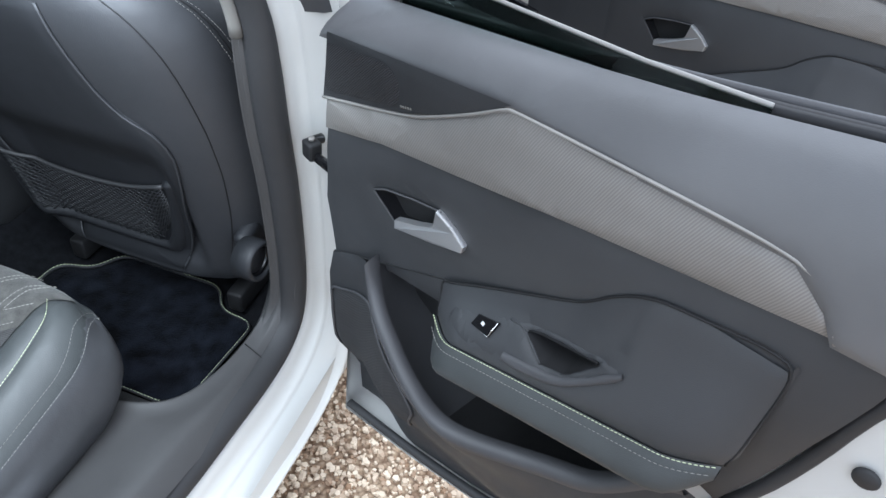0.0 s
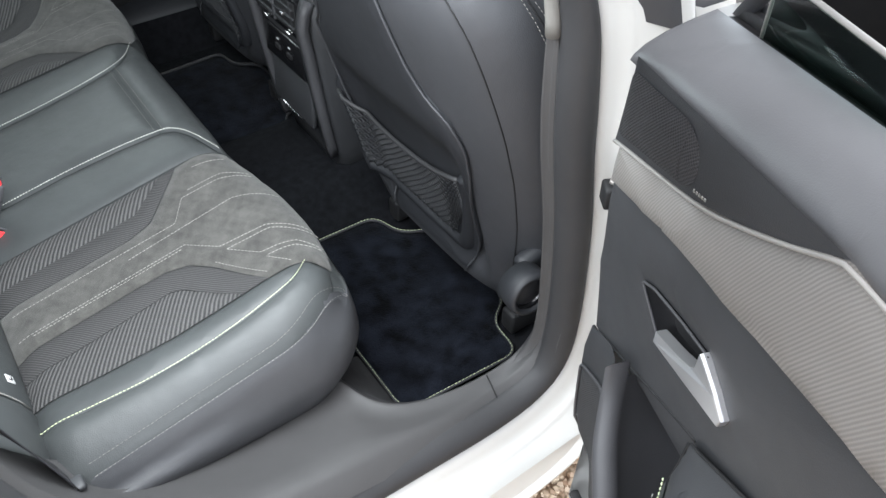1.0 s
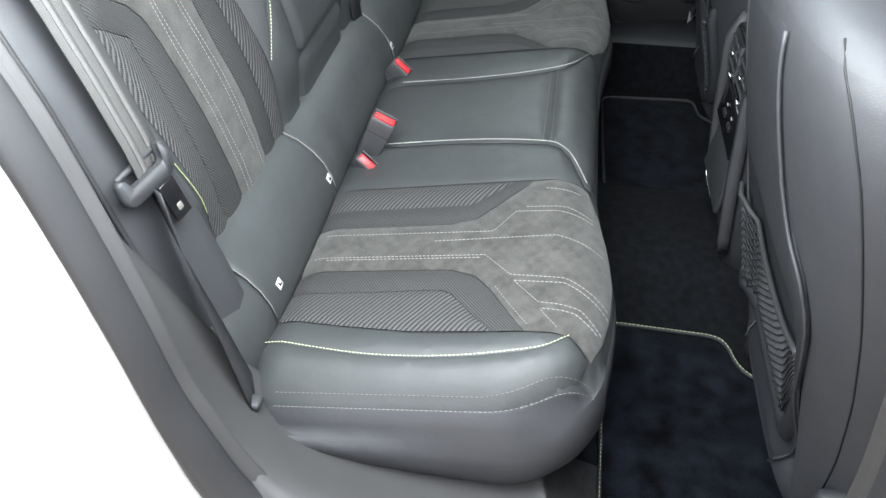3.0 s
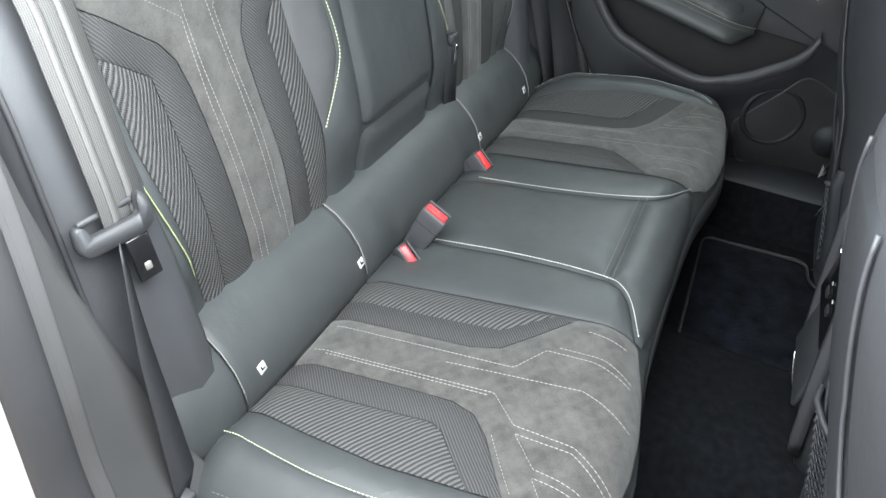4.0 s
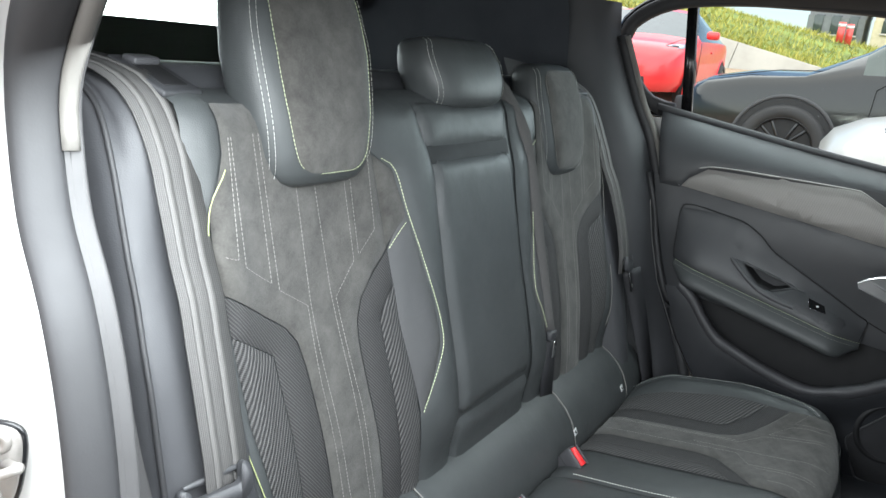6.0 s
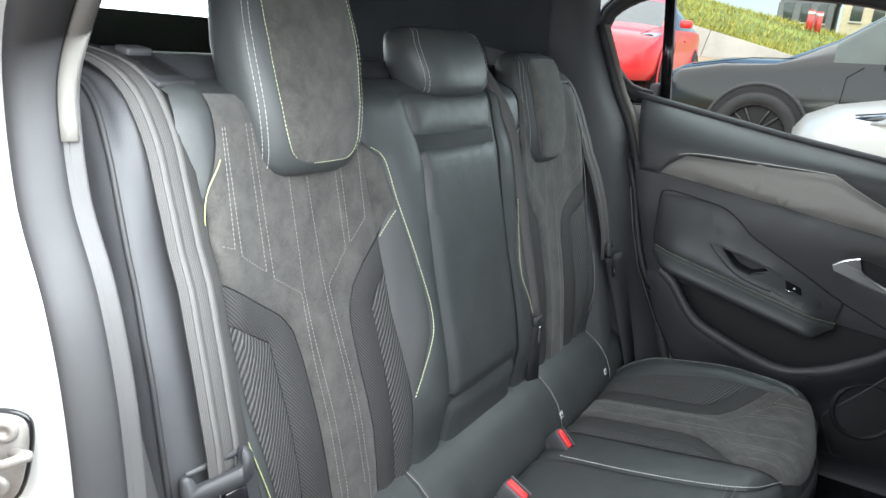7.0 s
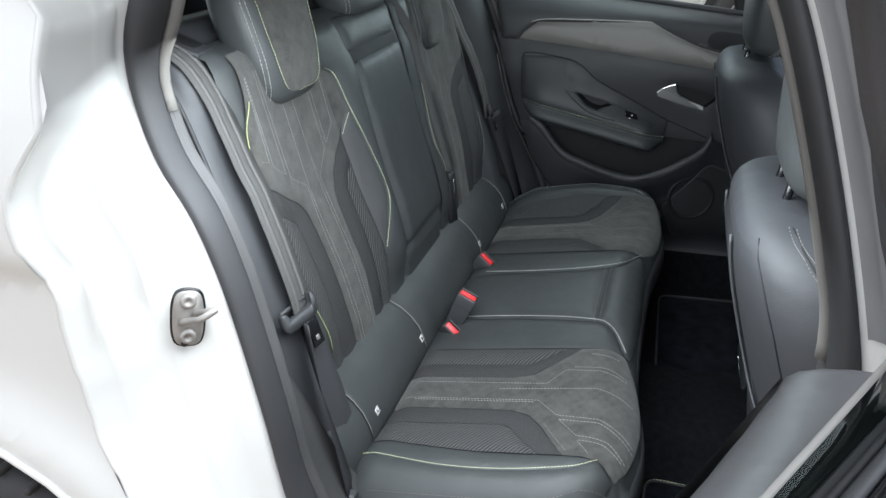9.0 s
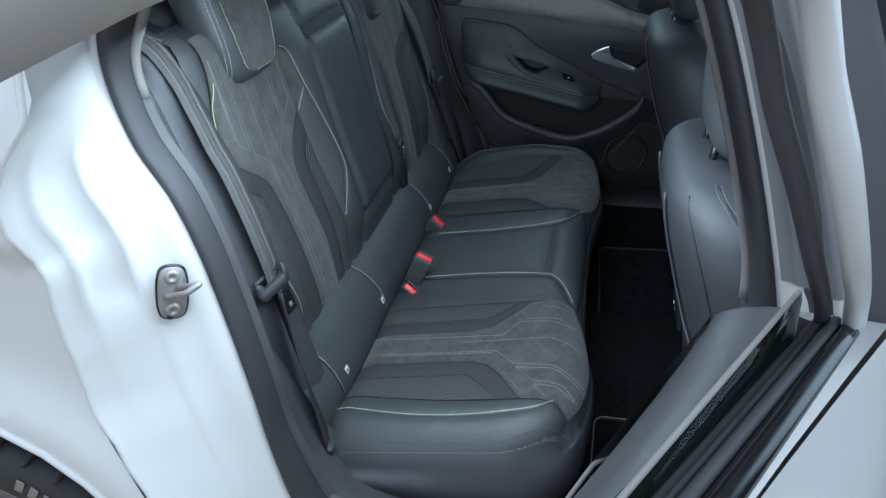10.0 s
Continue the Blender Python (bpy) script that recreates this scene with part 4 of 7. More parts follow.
def sweep_loop(profile, lo=0, hi=None):
    """Rings along the opening. profile(i): pairs (towards the opening, inwards)."""
    hi = len(loop) if hi is None else hi
    rings = []
    for i in range(lo, hi):
        p, w, n = loop_frame(i)
        rings.append([p + n * a + w * b for a, b in profile(i)])
    return rings


def share(i, rear, sill, front):
    """A value that changes from the rear pillar over the sill to the front pillar."""
    p = loop[i]
    k = hermite((p.x + 0.02) / 0.22) if p.z < 0.9 else hermite((p.x - 0.1) / 0.3)
    up = hermite((p.z - 0.42) / 0.16) if p.x > 0.5 else (1.0 if p.z > 1.2 and p.x > 0.2 else 0.0)
    low = rear + (sill - rear) * k
    return low + (front - low) * up if p.x > 0.2 else low


body = thing("car_body", "white car body with open rear door opening and black seals", "car", at=(0.25, -0.80, 0.30), kind="structure")


def closed_strip(rings, mat, name, label="", close_profile=True):
    bm = loft(rings + [rings[0]], closed=close_profile, caps=False)
    bmesh.ops.remove_doubles(bm, verts=bm.verts[:], dist=1e-5)
    return part(name, recalc(bm), mat, body, label)


seal_prof = [(-0.001, 0.010), (0.004, 0.002), (0.013, -0.001), (0.023, 0.003), (0.030, 0.010), (0.034, 0.018), (0.037, 0.026), (0.038, 0.034), (0.034, 0.041), (0.024, 0.043), (0.008, 0.038), (0.0, 0.026)]


def slim(i):
    """The seal and the trim behind it are narrower on the rear pillar and high up on the front one."""
    p = loop[i]
    if p.x > 0.45:
        return 1 - 0.42 * hermite((p.z - 0.95) / 0.18) * hermite((1.49 - p.z) / 0.08)
    return 1 - 0.42 * hermite((0.08 - loop[i].x) / 0.10) * hermite((loop[i].z - 0.58) / 0.16) * hermite((1.36 - loop[i].z) / 0.10)


closed_strip(sweep_loop(lambda i: [(a * slim(i), b) for a, b in seal_prof]), RUBBER, "door_seal", "soft black rubber door seal")
def flock_prof(i, k):
    return [((0.034 + (a - 0.034) * k) * slim(i), 0.046 + (b - 0.046) * k) for a, b in ((0.030, 0.038), (0.042, 0.036), (0.050, 0.041), (0.051, 0.049), (0.046, 0.055), (0.032, 0.054))]


lower_end = next(i for i in range(len(loop)) if loop[i].x > 0.5 and loop[i].z > 1.045)
upper_end = next(i for i in range(len(loop)) if loop[i].z < 1.25)
around = list(range(lower_end, len(loop))) + list(range(upper_end + 1))
cover_rings = [[loop_frame(i)[0] + loop_frame(i)[2] * a + loop_frame(i)[1] * b for a, b in flock_prof(i, 0.85 if loop[i].x < 0.3 else 0.95)] for i in around]
part("flocked_cover", recalc(loft(cover_rings)), FLOCK, body, "beige flocked cover of the opening's edge")
part("edge_strip", recalc(loft(sweep_loop(lambda i: flock_prof(i, 0.22), upper_end, lower_end + 1))), SILL, body, "thin grained edge strip")


def trim_prof(i):
    d = share(i, 0.06, 0.16, 0.02)
    return [(a * slim(i), b) for a, b in ((0.026, 0.036), (0.037, 0.044), (0.040, 0.053), (0.043, 0.053 + 0.040 * d), (0.040, 0.053 + 0.085 * d), (0.030, 0.055 + 0.115 * d), (0.0, 0.057 + 0.135 * d), (-0.05, 0.058 + 0.145 * d))]


closed_strip(sweep_loop(trim_prof), SILL, "sill_trim", "grained grey plastic sill and pillar trim", close_profile=False)


# broad shelf of the sill, from the seal to the foot of the bench
SHELF = [((-0.125, -0.690, 1.00), (-0.125, -0.674, 0.99)), ((-0.090, -0.702, 0.89), (-0.088, -0.674, 0.87)), ((-0.035, -0.722, 0.79), (-0.03, -0.672, 0.76)), ((0.000, -0.745, 0.69), (0.01, -0.655, 0.64)), ((0.045, -0.768, 0.612), (0.055, -0.62, 0.54)), ((0.100, -0.790, 0.572), (0.11, -0.60, 0.488)), ((0.17, -0.808, 0.548), (0.18, -0.59, 0.472)), ((0.24, -0.808, 0.524), (0.25, -0.59, 0.470)), ((0.31, -0.808, 0.508), (0.33, -0.59, 0.472)), ((0.37, -0.808, 0.496), (0.405, -0.605, 0.476)), ((0.41, -0.808, 0.487), (0.413, -0.67, 0.480)), ((0.445, -0.808, 0.479), (0.432, -0.727, 0.480)), ((0.485, -0.808, 0.470), (0.476, -0.760, 0.474)), ((0.572, -0.808, 0.456), (0.56, -0.777, 0.466)), ((0.64, -0.808, 0.462), (0.66, -0.783, 0.470)), ((0.69, -0.808, 0.50), (0.715, -0.777, 0.51)), ((0.70, -0.81, 0.60), (0.725, -0.778, 0.60))]


def shelf_rows():
    rows = []
    for (a0, b0), (a1, b1) in zip(SHELF, SHELF[1:]):
        for k in range(4):
            t = k / 4
            rows.append((Vector(a0).lerp(Vector(a1), t), Vector(b0).lerp(Vector(b1), t)))
    rows.append((Vector(SHELF[-1][0]), Vector(SHELF[-1][1])))
    # soften the corners of both edges
    for _ in range(3):
        rows = [rows[0]] + [tuple(rows[i - 1][k] * 0.25 + rows[i][k] * 0.5 + rows[i + 1][k] * 0.25 for k in (0, 1)) for i in range(1, len(rows) - 1)] + [rows[-1]]
    return rows


shelf = []
for a, b in shelf_rows():
    wide = min(1.0, (b - a).length / 0.15)
    line = [a + Vector((0, -0.03, -0.03)), a + Vector((0, -0.008, -0.004))]
    line += [a.lerp(b, t) + Vector((0, 0, h * wide)) for t, h in ((0.0, 0.0), (0.06, 0.004), (0.18, 0.004), (0.4, -0.004), (0.65, -0.006), (0.85, -0.002), (0.95, 0.0), (1.0, -0.003))]
    line += [b + Vector((0.004, 0.006, -0.010)), b + Vector((0.006, 0.008, -0.03))]
    shelf.append(line)
part("sill_shelf", loft(shelf, closed=False, caps=False), SILL, body, "smooth grey plastic sill cover")
heel = []
for a, b in shelf_rows()[34:54]:
    heel.append([b + Vector((0.003, 0.003, -0.006)), b + Vector((0.012, 0.010, -0.02)), b.lerp(Vector((max(0.49, b.x + 0.02), b.y + 0.04, 0.35)), 0.5) + Vector((0.004, 0.004, 0)), Vector((max(0.50, b.x + 0.03), b.y + 0.05, 0.350))])
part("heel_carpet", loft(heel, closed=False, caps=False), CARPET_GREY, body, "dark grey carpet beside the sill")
# joint between the two sill covers
part("sill_joint", tube([Vector(p) for p in ((0.600, -0.835, 0.432), (0.600, -0.815, 0.4575), (0.603, -0.795, 0.4665), (0.606, -0.783, 0.4685))], 0.0011, 5), CAVITY, body)


# quarter panel with the wheel arch
WX, WZ = -0.52, 0.40


def quarter(x, z):
    bulge = 0.026 * math.exp(-((math.hypot(x - WX, z - WZ) - 0.42) / 0.06) ** 2)
    under = 0.022 * hermite((1.095 - z) / 0.05) * hermite((z - 0.55) / 0.35)
    return (x, -0.905 - bulge + under + 0.10 * hermite((z - 1.1) / 0.5), z)


# outer contour of the rear jamb, bottom to top
JAMB_EDGE = [(0.50, -0.05), (0.60, -0.085), (0.664, -0.143), (0.81, -0.219), (0.95, -0.236), (1.006, -0.232), (1.066, -0.237), (1.107, -0.246), (1.146, -0.253), (1.20, -0.224), (1.246, -0.188), (1.281, -0.176), (1.32, -0.184), (1.40, -0.19)]


def jamb_prof(i):
    ja, jb = share(i, 0.150, 0.105, 0.045), share(i, 0.125, 0.070, 0.065)
    p, w, n = loop_frame(i)
    pad = 0.0
    if p.x < 0.12 and 0.58 < p.z < 1.42:
        k = 0.0
        while k < 0.26 and (p - n * k).x > along(JAMB_EDGE, (p - n * k).z):
            k += 0.004
        q = p - n * k
        mixed = hermite((p.z - 0.58) / 0.14) * hermite((1.42 - p.z) / 0.06)
        ja += (max(0.012, k) - ja) * mixed
        jb += ((p.y - quarter(q.x, q.z)[1]) - jb) * mixed
        pad = 0.011 * hermite((p.z - 0.97) / 0.05) * hermite((1.23 - p.z) / 0.05)
    line = [(0.004, 0.020), (0.000, 0.004), (-0.006, -0.003), (-0.20, -0.06), (-0.36, -0.20), (-0.40, -0.27), (-0.44, -0.33), (-0.47, -0.345), (-0.52, -0.39), (-0.56, -0.45), (-0.76, -0.64), (-0.80, -0.71), (-0.84, -0.75), (-0.88, -0.79), (-0.95, -0.90), (-1.0, -1.0)]
    out = line[:3] + [(a * ja, b * jb) for a, b in line[3:]]
    # the pressed field between two ridges lies deeper
    for k in (9, 10):
        out[k] = (out[k][0] - 0.6 * pad, out[k][1] + 0.8 * pad)
    for k in (7, 12):
        out[k] = (out[k][0] + 0.25 * pad, out[k][1] - 0.4 * pad)
    return out + [(-ja - 0.003, -1.0 * jb - 0.004), (-ja - 0.009, -1.0 * jb - 0.003), (-ja - 0.012, -0.97 * jb), (-ja - 0.03, -0.90 * jb)]


closed_strip(sweep_loop(jamb_prof), PAINT, "door_jamb", "white painted door jamb", close_profile=False)

# grey cover of the front pillar, above the waist
upper = [i for i in range(len(loop)) if loop[i].x > 0.45 and loop[i].z > 1.10]
cover = [[(a + 0.002, b - 0.003) for a, b in jamb_prof(i)[2:-2]] for i in upper]
part("pillar_mask", recalc(loft([[loop_frame(i)[0] + loop_frame(i)[2] * a + loop_frame(i)[1] * b for a, b in row] for i, row in zip(upper, cover)], closed=False, caps=False)), MATT_GREY, body, "grey plastic cover of the door pillar")

# striker on the rear jamb
def plate(w, h, d, m):
    """A thin plate with generously rounded corners, a little narrower at its ends."""
    out = rounded([(-0.36 * w, -h / 2), (0.36 * w, -h / 2), (w / 2, -0.24 * h), (w / 2, 0.24 * h), (0.36 * w, h / 2), (-0.36 * w, h / 2), (-w / 2, 0.24 * h), (-w / 2, -0.24 * h)], 0.35 * w, 4)
    rings = [[m @ Vector((x * k, y * (1 - (1 - k) * w / h), z)) for x, y in out] for k, z in ((1.0, -d / 2), (1.0, d / 2 - 0.0012), (0.95, d / 2))]
    return recalc(loft(rings))


sn = Vector((0.60, -0.79, 0.06)).normalized()
su = (Vector((0.22, 0, 1)) - sn * sn.dot(Vector((0.22, 0, 1)))).normalized()
sm = Matrix.Translation((-0.111, -0.8075, 0.980)) @ Matrix((su.cross(sn), su, sn)).transposed().to_4x4()
striker = part("striker_plate", plate(0.040, 0.080, 0.005, sm), STEEL, body, "galvanised door striker plate")
part("plate_gasket", plate(0.046, 0.086, 0.004, sm @ Matrix.Translation((0, 0, -0.002))), GLOSS, striker)
for dy in (-0.026, 0.026):
    part("screw", turned([(0, 0), (0.011, 0), (0.011, 0.002), (0.009, 0.005), (0.004, 0.0055), (0.004, 0.003), (0, 0.003)], sm @ Matrix.Translation((0, dy, 0.002)), 18), STEEL, striker)
reach = Vector((0.046, -0.014, 0.020))
leg_a, leg_b = sm @ Vector((-0.010, -0.006, 0.0)), sm @ Vector((0.008, 0.006, 0.0))
part("loop_bar", tube(smooth_line([leg_a, leg_a + reach * 0.7, leg_a + reach * 0.95, leg_b + reach * 0.95, leg_b + reach * 0.7, leg_b], 0.006), 0.0046, 10), STEEL, striker)
part("fixing_clip", disc(0.005, 0.004, sm @ Matrix.Translation((-0.004, -0.036, 0.001)), 12, 0.001), GLOSS, striker)

arch = [(WX + 0.395 * math.cos(a), WZ + 0.395 * math.sin(a)) for a in [math.radians(-40 + 11 * k) for k in range(21)]]
qp = [(-0.10, 0.30), (-0.06, 0.36), (-0.085, 0.55)] + [(x - 0.012, z) for z, x in JAMB_EDGE[2:]] + [(-0.9, 1.40), (-1.25, 1.1), (-1.25, 0.30)] + arch[::-1]
part("quarter_panel", panel(qp, quarter, 0.025, 0.0, 0.0), PAINT, body, "white rear quarter panel")
lip = [Vector(quarter(x, z)) for x, z in arch]
part("arch_lip", tube(lip, 0.008, 8), PAINT, body)
liner = loft([[(x, -0.89, z) for x, z in arch], [(WX + (x - WX) * 0.99, -0.55, WZ + (z - WZ) * 0.99) for x, z in arch]], closed=False, caps=False)
part("arch_liner", liner, CAVITY, body, "black wheel arch liner")
sillpan = [[(-0.06, -0.90, 0.36), (0.3, -0.905, 0.36), (0.9, -0.905, 0.36)], [(-0.06, -0.915, 0.30), (0.3, -0.915, 0.30), (0.9, -0.915, 0.30)], [(-0.06, -0.88, 0.22), (0.3, -0.88, 0.22), (0.9, -0.88, 0.22)], [(-0.06, -0.60, 0.22), (0.3, -0.60, 0.22), (0.9, -0.60, 0.22)]]
part("sill_skirt", loft(sillpan, closed=False, caps=False), PAINT, body)
# outer face of the pillar between the doors
bp = [[(x0, -0.918 + k, z) for x0, k in ((dx, 0.03), (dx + 0.012, 0.004), (dx + 0.05, 0.0), (dx + 0.10, 0.0), (dx + 0.115, 0.02), (dx + 0.12, 0.09))] for dx, z in ((0.76, 0.35), (0.765, 0.6), (0.757, 0.8), (0.737, 1.0), (0.725, 1.10))]
part("pillar_jamb", loft(bp, closed=False, caps=False), PAINT, body, "white painted pillar between the doors")
bp2 = [[(dx + a, yy + b, z) for a, b in ((-0.030, 0.05), (-0.012, 0.004), (0.0, -0.006), (0.06, -0.006), (0.085, 0.01), (0.09, 0.09))] for dx, yy, z in ((0.725, -0.905, 1.08), (0.69, -0.880, 1.20), (0.655, -0.845, 1.32), (0.612, -0.805, 1.44), (0.59, -0.78, 1.52))]
part("pillar_cover", loft(bp2, closed=False, caps=False), PLASTIC_GREY, body)
bp3 = [[(dx + a, yy + b, z) for a, b in ((-0.02, 0.045), (-0.005, 0.065), (0.05, 0.075), (0.11, 0.065), (0.12, 0.03))] for dx, yy, z in ((0.745, -0.86, 0.42), (0.745, -0.86, 0.8), (0.705, -0.86, 1.08), (0.65, -0.82, 1.25), (0.60, -0.78, 1.40), (0.565, -0.755, 1.50))]
part("pillar_trim", loft(bp3, closed=False, caps=False), PLASTIC_GREY, body, "grey plastic pillar trim")
# roof and rear of the cabin
roof = [[(x, y, 1.575 - 0.05 * (abs(y) / 0.72) ** 2.4 - 0.03 * hermite((-0.2 - x) / 0.9) * 2.2 - 0.02 * hermite((x - 1.0) / 0.8)) for y in (-0.72, -0.6, -0.4, -0.2, 0, 0.2, 0.4, 0.6, 0.72)] for x in (-1.25, -0.9, -0.5, -0.1, 0.4, 0.9, 1.4, 1.8)]
part("roof_lining", loft(roof, closed=False, caps=False), HEADLINE, body, "dark fabric roof lining")
roof_o = [[(x, y, 1.61 - 0.045 * (abs(y) / 0.76) ** 2.4 - 0.07 * hermite((-0.2 - x) / 0.9) - 0.02 * hermite((x - 1.0) / 0.8)) for y in (-0.77, -0.72, -0.6, -0.4, -0.2, 0, 0.2, 0.4, 0.6, 0.72, 0.77)] for x in (-1.25, -0.9, -0.5, -0.1, 0.4, 0.9, 1.4, 1.8)]
part("roof_skin", loft(roof_o, closed=False, caps=False), PAINT, body)
# load bay: floor, sides, tailgate with its window frame
part("load_floor", rbox((0.95, 1.30, 0.03), at=(-0.78, 0, 0.66), bevel=0.008), CARPET, body)
for side in (-1, 1):
    bay = [[(x, side * y, z) for x in (-0.30, -0.55, -0.9, -1.25)] for y, z in ((0.70, 0.65), (0.72, 0.95), (0.70, 1.12), (0.705, 1.22), (0.69, 1.32), (0.66, 1.45), (0.62, 1.52))]
    part("bay_side_trim", loft(bay, closed=False, caps=False), HEADLINE if side > 0 else PLASTIC, body, "dark plastic load bay trim")
part("shelf_carrier", rbox((0.40, 0.05, 0.045), at=(-0.52, -0.665, 1.235), bevel=0.012), PLASTIC, body)
part("carrier_hook", rbox((0.05, 0.03, 0.03), at=(-0.36, -0.66, 1.275), bevel=0.008), PLASTIC_GREY, body)
tail = [[(-1.20 + 0.02 * k, y, z) for y in (-0.68, -0.3, 0.3, 0.68)] for k, z in ((0, 0.62), (0, 0.9), (1.0, 1.20), (4.0, 1.38))]
part("tailgate_trim", loft(tail, closed=False, caps=False), PLASTIC, body)
part("tailgate_header", rbox((0.12, 1.3, 0.07), at=(-0.98, 0, 1.455), bevel=0.02), HEADLINE, body)
part("rear_window", rbox((0.006, 1.2, 0.36), m=Matrix.Translation((-1.10, 0, 1.28)) @ Euler((0, radians(30), 0)).to_matrix().to_4x4(), bevel=0.002), GLASS, body)
# far pillar trim beside the far seat
fp = [[(x, y, z) for x, y in ((xa, 0.80), (xa - 0.012, 0.755), (xa - 0.05, 0.715), (xa - 0.16, 0.690), (xa - 0.3, 0.685))] for xa, z in ((0.12, 0.50), (0.055, 0.68), (0.0, 0.80), (-0.035, 0.93), (-0.06, 1.06), (-0.10, 1.18), (-0.145, 1.26), (-0.18, 1.34), (-0.215, 1.42), (-0.225, 1.50))]
part("far_pillar_trim", loft(fp, closed=False, caps=False), PLASTIC, body, "dark plastic pillar trim")
fs = smooth_line([(xa + 0.006, 0.792, z) for xa, z in ((0.12, 0.50), (0.055, 0.68), (0.0, 0.80), (-0.035, 0.93), (-0.06, 1.06), (-0.10, 1.18), (-0.145, 1.26), (-0.18, 1.34), (-0.215, 1.42))], 0.03)
part("far_seal", tube(fs, 0.014, 8), RUBBER, body)
part("far_seal_edge", tube([p + Vector((0.016, -0.004, 0)) for p in fs[len(fs) * 3 // 5:]], 0.008, 8), FLOCK, body)
# far roof rail above the far windows
rail = [[(x, y, z - 0.05 * hermite((x - 0.4) / 1.2)) for y, z in ((0.60, 1.535), (0.68, 1.520), (0.735, 1.507), (0.78, 1.512), (0.80, 1.56))] for x in (-0.28, -0.1, 0.2, 0.5, 0.9, 1.4, 1.8)]
part("far_roof_rail", loft(rail, closed=False, caps=False), HEADLINE, body)
fb = [[(dx + a, yy + b, z) for a, b in ((0.0, 0.05), (0.005, 0.0), (0.05, -0.02), (0.10, 0.0), (0.11, 0.05))] for dx, yy, z in ((0.745, 0.78, 0.42), (0.745, 0.78, 0.8), (0.70, 0.775, 1.08), (0.65, 0.75, 1.25), (0.60, 0.72, 1.40), (0.565, 0.70, 1.50))]
part("far_pillar_cover", loft(fb, closed=False, caps=False), PLASTIC, body)

# far sill darker than the near one: cabin shade put into its colour
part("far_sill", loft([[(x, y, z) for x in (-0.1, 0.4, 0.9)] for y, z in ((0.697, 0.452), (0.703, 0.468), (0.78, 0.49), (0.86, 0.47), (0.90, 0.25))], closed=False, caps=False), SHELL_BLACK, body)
part("far_sill_carpet", loft([[(x, y, z) for x in (-0.1, 0.4, 0.9)] for y, z in ((0.655, 0.345), (0.672, 0.37), (0.694, 0.455))], closed=False, caps=False), CARPET, body, "black carpet on the far sill")
part("far_skin", loft([[(x, y, z) for x in (-0.9, -0.2, 0.4, 1.0, 1.8)] for y, z in ((0.88, 0.22), (0.93, 0.5), (0.93, 0.9), (0.90, 1.12))], closed=False, caps=False), PAINT, body)
# ---- floor ----
floor = thing("cabin_floor", "dark carpeted car floor with raised middle tunnel", "floor", at=(0.8, 0, 0.3), kind="structure")
sec = [(-0.80, 0.40), (-0.76, 0.352), (-0.70, 0.345), (-0.22, 0.345), (-0.16, 0.37), (-0.12, 0.40), (0.12, 0.40), (0.16, 0.37), (0.22, 0.345), (0.70, 0.345), (0.76, 0.352), (0.80, 0.40)]
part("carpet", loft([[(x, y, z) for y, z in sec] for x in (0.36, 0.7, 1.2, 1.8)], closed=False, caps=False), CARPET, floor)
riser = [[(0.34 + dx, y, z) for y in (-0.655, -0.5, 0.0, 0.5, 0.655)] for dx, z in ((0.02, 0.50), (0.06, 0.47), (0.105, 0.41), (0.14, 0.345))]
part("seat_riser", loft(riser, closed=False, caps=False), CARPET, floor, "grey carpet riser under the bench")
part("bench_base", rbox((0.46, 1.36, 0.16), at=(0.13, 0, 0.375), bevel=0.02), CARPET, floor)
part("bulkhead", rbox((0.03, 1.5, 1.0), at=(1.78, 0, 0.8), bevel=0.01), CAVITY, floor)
part("front_cabin", loft([[(x, 0.84, z) for x in (0.82, 1.3, 1.78)] for z in (0.35, 0.8, 1.15)], closed=False, caps=False), PLASTIC, floor)


def mat(side, label):
    """A velour mat with bound, stitched edge."""
    m = thing("floor_mat", label, "floor mat", at=(0.65, side * 0.47, 0.352), group="floor mats")
    poly = rounded([(0.508, 0.248), (0.718, 0.254), (0.738, 0.330), (0.80, 0.36), (0.80, 0.60), (0.742, 0.634), (0.736, 0.716), (0.500, 0.700)], 0.03, 4)
    poly = mirror(poly, side) if side < 0 else [(x, y - 0.13) for x, y in poly]
    surf = lambda x, y: (x, y, 0.354 + 0.004 * math.sin(9 * x + 7 * y))
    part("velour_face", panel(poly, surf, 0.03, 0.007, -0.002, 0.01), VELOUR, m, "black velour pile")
    ring = [Vector((*p, 0.358)) for p in poly]
    part("binding", tube(ring, 0.0034, 6, closed=True), WEBBING_DARK, m, "black bound edge")
    lift = lambda x, y: (x, y, 0.3615)
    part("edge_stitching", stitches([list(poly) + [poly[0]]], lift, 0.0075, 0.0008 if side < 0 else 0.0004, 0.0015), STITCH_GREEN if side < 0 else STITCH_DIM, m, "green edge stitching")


mat(-1, "black velour floor mat with green edge stitching")
mat(1, "black velour floor mat on the far side")


